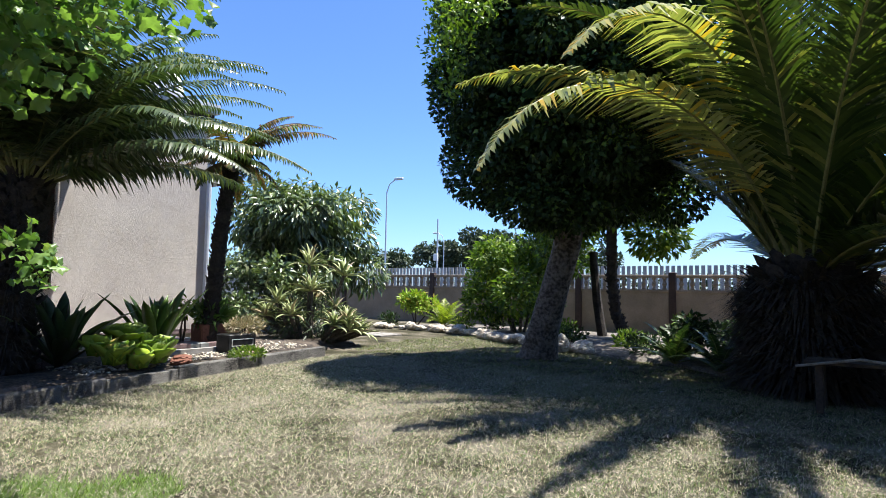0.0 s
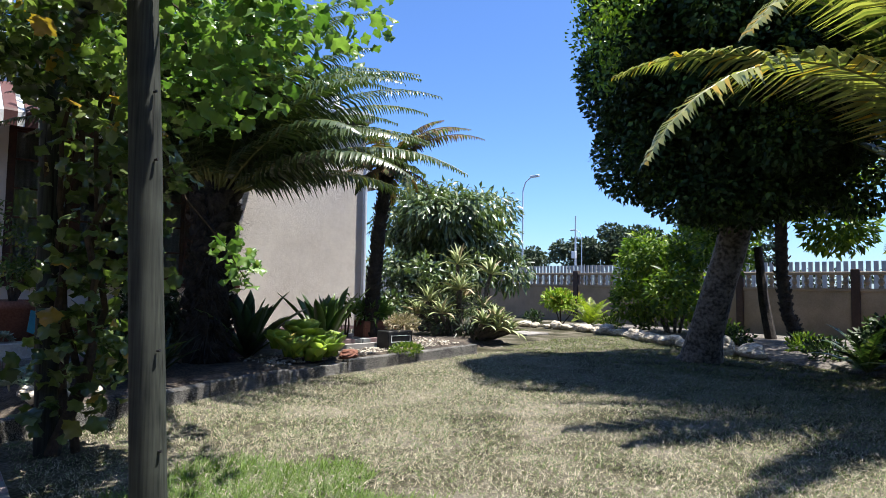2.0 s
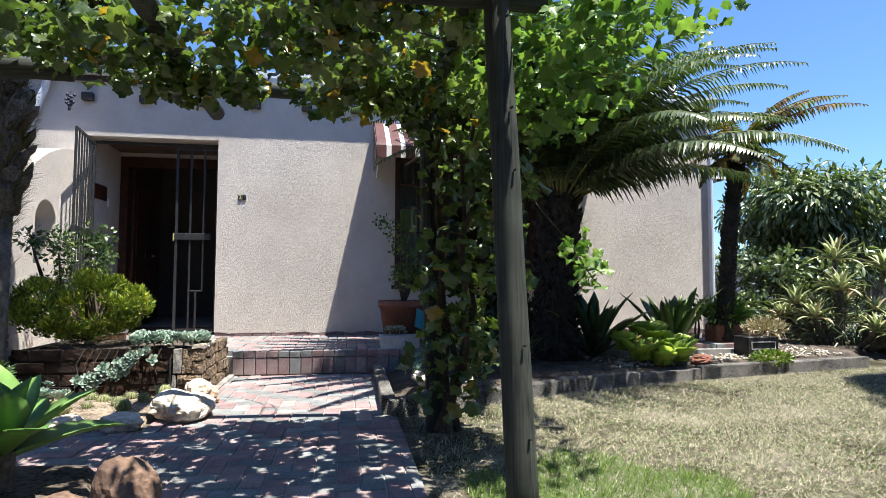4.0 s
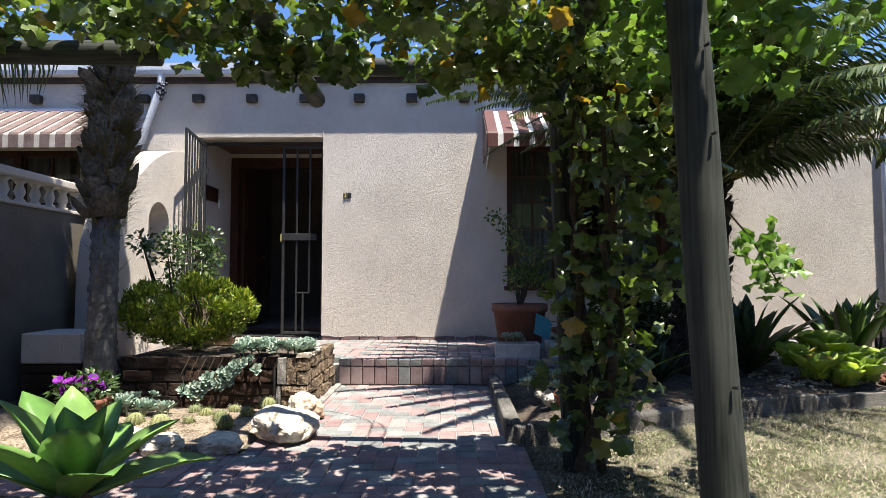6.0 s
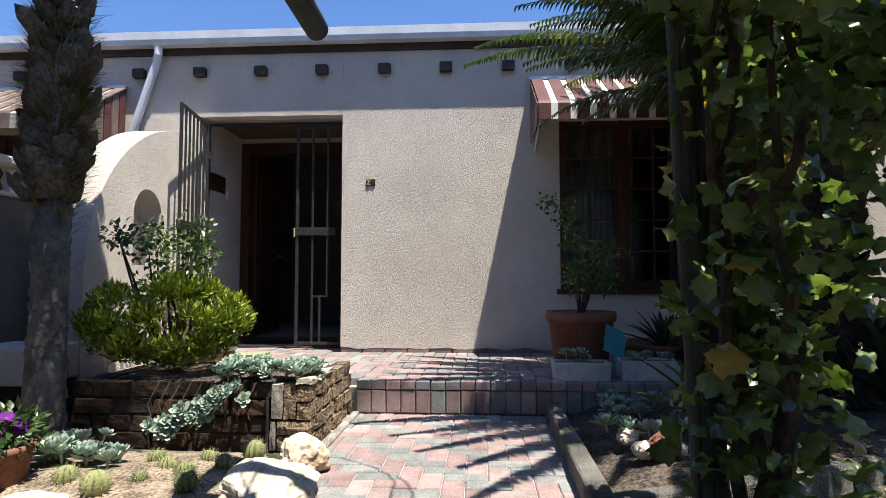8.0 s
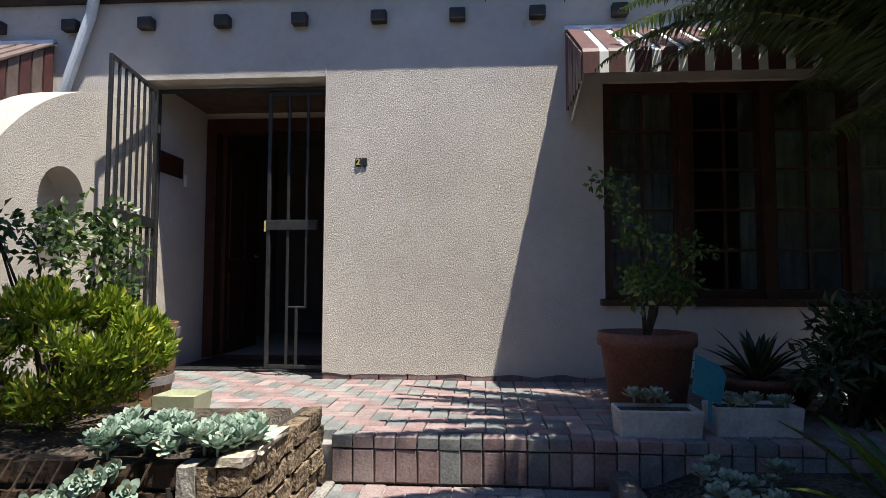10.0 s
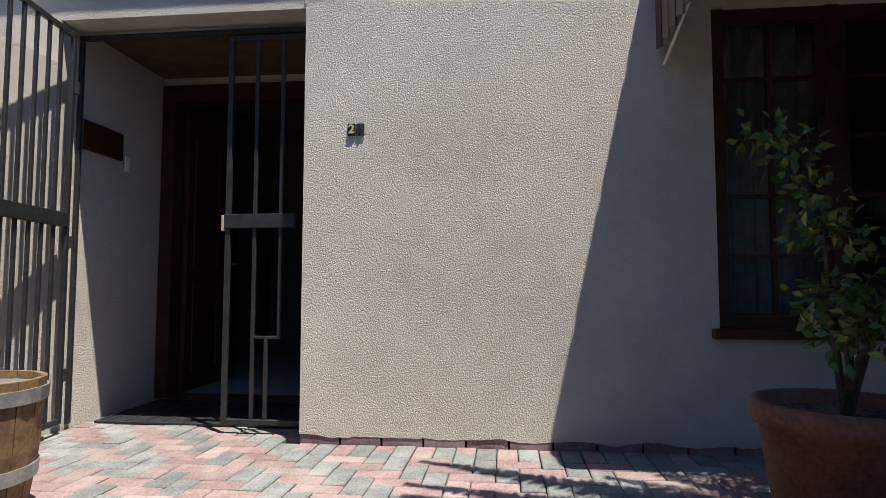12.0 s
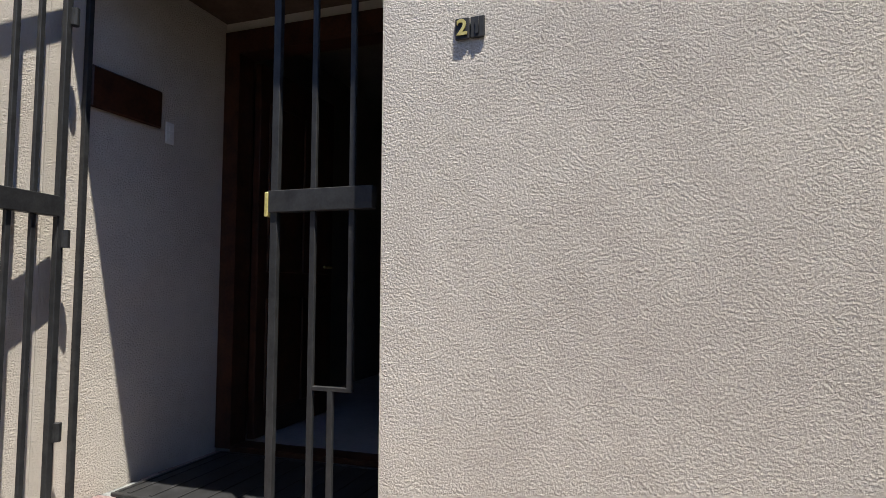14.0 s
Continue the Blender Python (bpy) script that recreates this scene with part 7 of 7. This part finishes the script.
for x in (-0.38, 0.66):
    part("leg", box(x, x + 0.05, 5.24, 5.29, 0.0, 0.36, 0.004), M_WOODOLD, seat)
    part("leg", box(x, x + 0.05, 5.52, 5.57, 0.0, 0.36, 0.004), M_WOODOLD, seat)
part("rope", tube([(-0.5, 5.2, 0.34), (-0.1, 5.18, 0.42), (0.3, 5.18, 0.38), (0.8, 5.2, 0.40)], 0.011, 6), M_ROPE, seat, "pale twisted rope")

# ---- pieces of the setting: bricks, pavers, grass ----
def brick_mesh(name, lx, ly, lz, seed):
    """A paver with chipped edges; top at z = 0."""
    r = random.Random(seed)
    bm = box(-lx / 2, lx / 2, -ly / 2, ly / 2, -lz, 0.0)
    top = [e for e in bm.edges if all(v.co.z > -0.001 for v in e.verts)]
    bmesh.ops.bevel(bm, geom=top, offset=0.005, segments=1, affect='EDGES')
    for v in bm.verts:
        v.co += Vector((r.uniform(-1, 1), r.uniform(-1, 1), r.uniform(-0.6, 0.6))) * 0.0015
    me = bpy.data.meshes.new(name)
    bm.to_mesh(me)
    bm.free()
    return me


def kinds(name, lx, ly, lz):
    out = []
    for m in (M_REDBRICK, M_GREYBRICK, M_PINKBRICK):
        for s in range(3):
            me = brick_mesh(name, lx, ly, lz, s + 5)
            me.materials.append(m)
            out.append(me)
    return out


def lay(parent, x0, x1, y0, y1, z, seed, limit, near, along, across, skip=None):
    """Pavers in a square herringbone; along and across: the colours' odds for those lying along y and along x. The ones nearest to a
    spot are pieces of their own, and the rest one mesh a colour."""
    r = random.Random(seed)
    W, g = 0.1045, 0.006
    KY, KX = kinds("paver", W - g, 2 * W - g, 0.05), kinds("paver", 2 * W - g, W - g, 0.05)
    spots = []
    rows, cols = int((x1 - x0) / W) + 2, int((y1 - y0) / W) + 2
    for v in range(-1, rows):
        for u in range(-1, cols):
            d = (u - v) % 4
            if d not in (0, 3):
                continue
            lies_y = d == 0
            a0, a1 = x0 + v * W, x0 + (v + (1 if lies_y else 2)) * W
            b0, b1 = y0 + u * W, y0 + (u + (2 if lies_y else 1)) * W
            c0, c1, e0, e1 = max(a0, x0), min(a1, x1), max(b0, y0), min(b1, y1)
            if c1 - c0 < 0.03 or e1 - e0 < 0.03 or (skip and skip((c0 + c1) / 2, (e0 + e1) / 2)):
                continue
            c = r.choices((0, 1, 2), along if lies_y else across)[0]
            me = (KY if lies_y else KX)[c * 3 + r.randrange(3)]
            spots.append(((c0 + c1) / 2, (e0 + e1) / 2, (c1 - c0) / (a1 - a0), (e1 - e0) / (b1 - b0), me, r.uniform(-0.003, 0.003), r.uniform(-0.008, 0.008)))
    spots.sort(key=lambda q: (q[0] - near[0]) ** 2 + (q[1] - near[1]) ** 2)
    for x, y, kx, ky, me, dz, turn in spots[:limit]:
        ob = new("paver", me)
        ob.parent = parent
        ob.matrix_basis = Matrix.Translation(Vector((x, y, z + dz)) - parent.location) @ Matrix.Rotation(turn, 4, 'Z') @ Matrix.Diagonal((kx, ky, 1, 1))
    for m in (M_REDBRICK, M_GREYBRICK, M_PINKBRICK):
        v, f = [], []
        for x, y, kx, ky, me, dz, turn in spots[limit:]:
            if me.materials[0] is not m:
                continue
            b = len(v)
            v += [(x + p.co.x * kx, y + p.co.y * ky, z + dz + p.co.z) for p in me.vertices]
            f += [tuple(b + i for i in p.vertices) for p in me.polygons]
        if v:
            tagged(sheet("paver_field", v, f, m, parent), kind="stuff")


lay(path, -5.99, 2.0, -1.36, 0.16, 0.0, 3, 300, (-5.0, -0.6), (1, 9, 1), (8, 1, 2))
lay(path, -3.97, -3.2, -3.4, -1.37, 0.0, 4, 60, (-3.6, -1.5), (1, 9, 1), (8, 1, 2))
lay(stoop, FX - 1.04, -6.10, LEFT + 0.01, 4.1, FLOOR, 5, 300, (-6.6, -1.0), (8, 1, 2), (1, 9, 1), lambda x, y: x < FX + 0.212 and (y < LEFT or y > RIGHT))
KE = kinds("edge_paver", 0.204, 0.098, 0.05)
re9 = random.Random(9)
for i in range(56):
    y = RIGHT + 0.055 + i * 0.1045
    if y > 4.0:
        break
    ob = new("edge_paver", KE[(i % 2) * 3 + re9.randrange(3)])
    ob.parent = stoop
    ob.location = Vector((FX + 0.106, y, FLOOR + re9.uniform(-0.002, 0.002))) - stoop.location
# nosing and risers of the step
KN = kinds("nosing_brick", 0.098, 0.096, 0.055)
KR = kinds("riser_brick", 0.098, 0.155, 0.05)
rs = random.Random(6)
for i in range(55):
    y = LEFT + 0.06 + i * 0.104
    if y > 2.4:
        break
    if y < PY1 + 0.03 and y > PY0:
        continue
    c = rs.choices((0, 1, 2), (5, 5, 1))[0]
    ob = new("nosing_brick", KN[c * 3 + rs.randrange(3)])
    ob.parent = stoop
    ob.location = Vector((-6.05, y, FLOOR + rs.uniform(-0.002, 0.004))) - stoop.location
    c = rs.choices((0, 1, 2), (5, 5, 1))[0]
    ob = new("riser_brick", KR[c * 3 + rs.randrange(3)])
    ob.parent = stoop
    ob.matrix_basis = Matrix.Translation(Vector((-6.005 + rs.uniform(-0.003, 0.003), y, 0.080)) - stoop.location) @ Euler((math.pi / 2, 0, math.pi / 2)).to_matrix().to_4x4()
# brick course below the plaster
KB = kinds("plinth_brick", 0.05, 0.21, 0.07)
for i in range(40):
    y = RIGHT + 0.11 + i * 0.222
    if y > END - 0.1:
        break
    ob = new("plinth_brick", KB[rs.randrange(3)])
    ob.parent = house
    ob.location = Vector((FX - 0.030 + rs.uniform(-0.004, 0.004), y, 0.27)) - house.location

# mown lawn: short dry blades, and a lush green patch by the post
def in_beds(x, y):
    kx = np.interp(y, [0.2, 0.8, 1.52, 2.32, 3.05, 4.1, 5.3, 6.0, 7.5], [-4.1, -4.36, -4.7, -4.98, -5.18, -5.4, -5.64, -6.0, -6.4])
    return (x < kx) | ((y < 0.2) & (x < 2.0))
rg = np.random.RandomState(4)
def turf(n, x0, x1, y0, y1, h, w, dense, seed):
    each = 9
    x, y = np.repeat(rg.uniform(x0, x1, n // each), each), np.repeat(rg.uniform(y0, y1, n // each), each)
    x, y = x + rg.normal(0, 0.009, len(x)), y + rg.normal(0, 0.009, len(y))
    keep = ~in_beds(x, y)
    if dense is not None:
        keep &= dense(x, y)
    x, y = x[keep], y[keep]
    k = len(x)
    f = Foliage(seed)
    a = rg.uniform(0, 2 * math.pi, k)
    lean = rg.uniform(0.5, 3.0, k)
    f.add(*BLADE, np.stack([x, y, np.full(k, -0.014)], 1), np.stack([np.cos(a) * lean, np.sin(a) * lean, np.ones(k)], 1), np.tile([0.2, 0.1, 1.0], (k, 1)), np.stack([w * rg.uniform(0.6, 1.3, k), h * rg.uniform(0.5, 1.4, k), h * rg.uniform(0.2, 0.6, k)], 1))
    return f
def thin(x, y):
    return rg.random_sample(len(x)) < 0.55 + 0.4 * np.sin(x * 1.7 + 1.3 * np.sin(y * 1.1)) * np.sin(y * 1.9 + x * 0.6)
tagged(turf(420000, -5.6, 1.5, 0.2, 6.0, 0.027, 0.0042, thin, 1).mesh("lawn_grass", L_GRASSDRY), "short dry lawn grass, straw and green", "grass", kind="stuff")
tagged(turf(90000, -6.6, 1.0, 6.0, 10.5, 0.035, 0.006, None, 2).mesh("lawn_grass_far", L_GRASSOLIVE), "short olive-green lawn grass round the tree", "grass", kind="stuff")
def shaded_side(x, y):
    return rg.random_sample(len(x)) < np.clip((y - 2.0 + 0.7 * x + 1.2 * np.sin(x * 2.3) * np.sin(y * 1.7)) / 4.0 + 0.12, 0.05, 0.95)
tagged(turf(190000, -5.4, 1.5, 0.3, 6.2, 0.026, 0.004, shaded_side, 12).mesh("lawn_grass_green", L_GRASSOLIVE), "short olive-green lawn grass between the straw", "grass", kind="stuff")
def flat_straw(n, x0, x1, y0, y1, seed):
    x, y = rg.uniform(x0, x1, n), rg.uniform(y0, y1, n)
    clump = np.array([noise.noise(Vector((a * 2.6, b * 2.6, 3.0))) for a, b in zip(x, y)])
    keep = ~in_beds(x, y) & (rg.random_sample(n) < 0.55 + 0.9 * clump)
    x, y = x[keep], y[keep]
    k = len(x)
    f = Foliage(seed)
    a = rg.uniform(0, 2 * math.pi, k)
    f.add(*BLADE, np.stack([x, y, rg.uniform(0.0, 0.014, k)], 1), np.stack([np.cos(a), np.sin(a), rg.uniform(-0.1, 0.45, k)], 1), np.tile([0, 0, 1.0], (k, 1)), np.stack([rg.uniform(0.0014, 0.003, k), rg.uniform(0.012, 0.032, k), np.full(k, 0.01)], 1))
    return f
tagged(flat_straw(430000, -5.6, 1.2, 0.2, 5.6, 8).mesh("lawn_thatch", L_THATCH), "flattened dry straw lying on the lawn", "grass", kind="stuff")
def green_spot(x, y):
    return ((x + 2.35) / 0.75) ** 2 + ((y - 0.85) / 0.62) ** 2 + 0.5 * np.sin(x * 9) * np.sin(y * 8) < 1
tagged(turf(26000, -3.3, -1.4, 0.2, 1.7, 0.065, 0.005, green_spot, 3).mesh("green_grass_patch", L_GRASSGREEN), "lush green grass at the foot of the pergola post", "grass", kind="stuff")
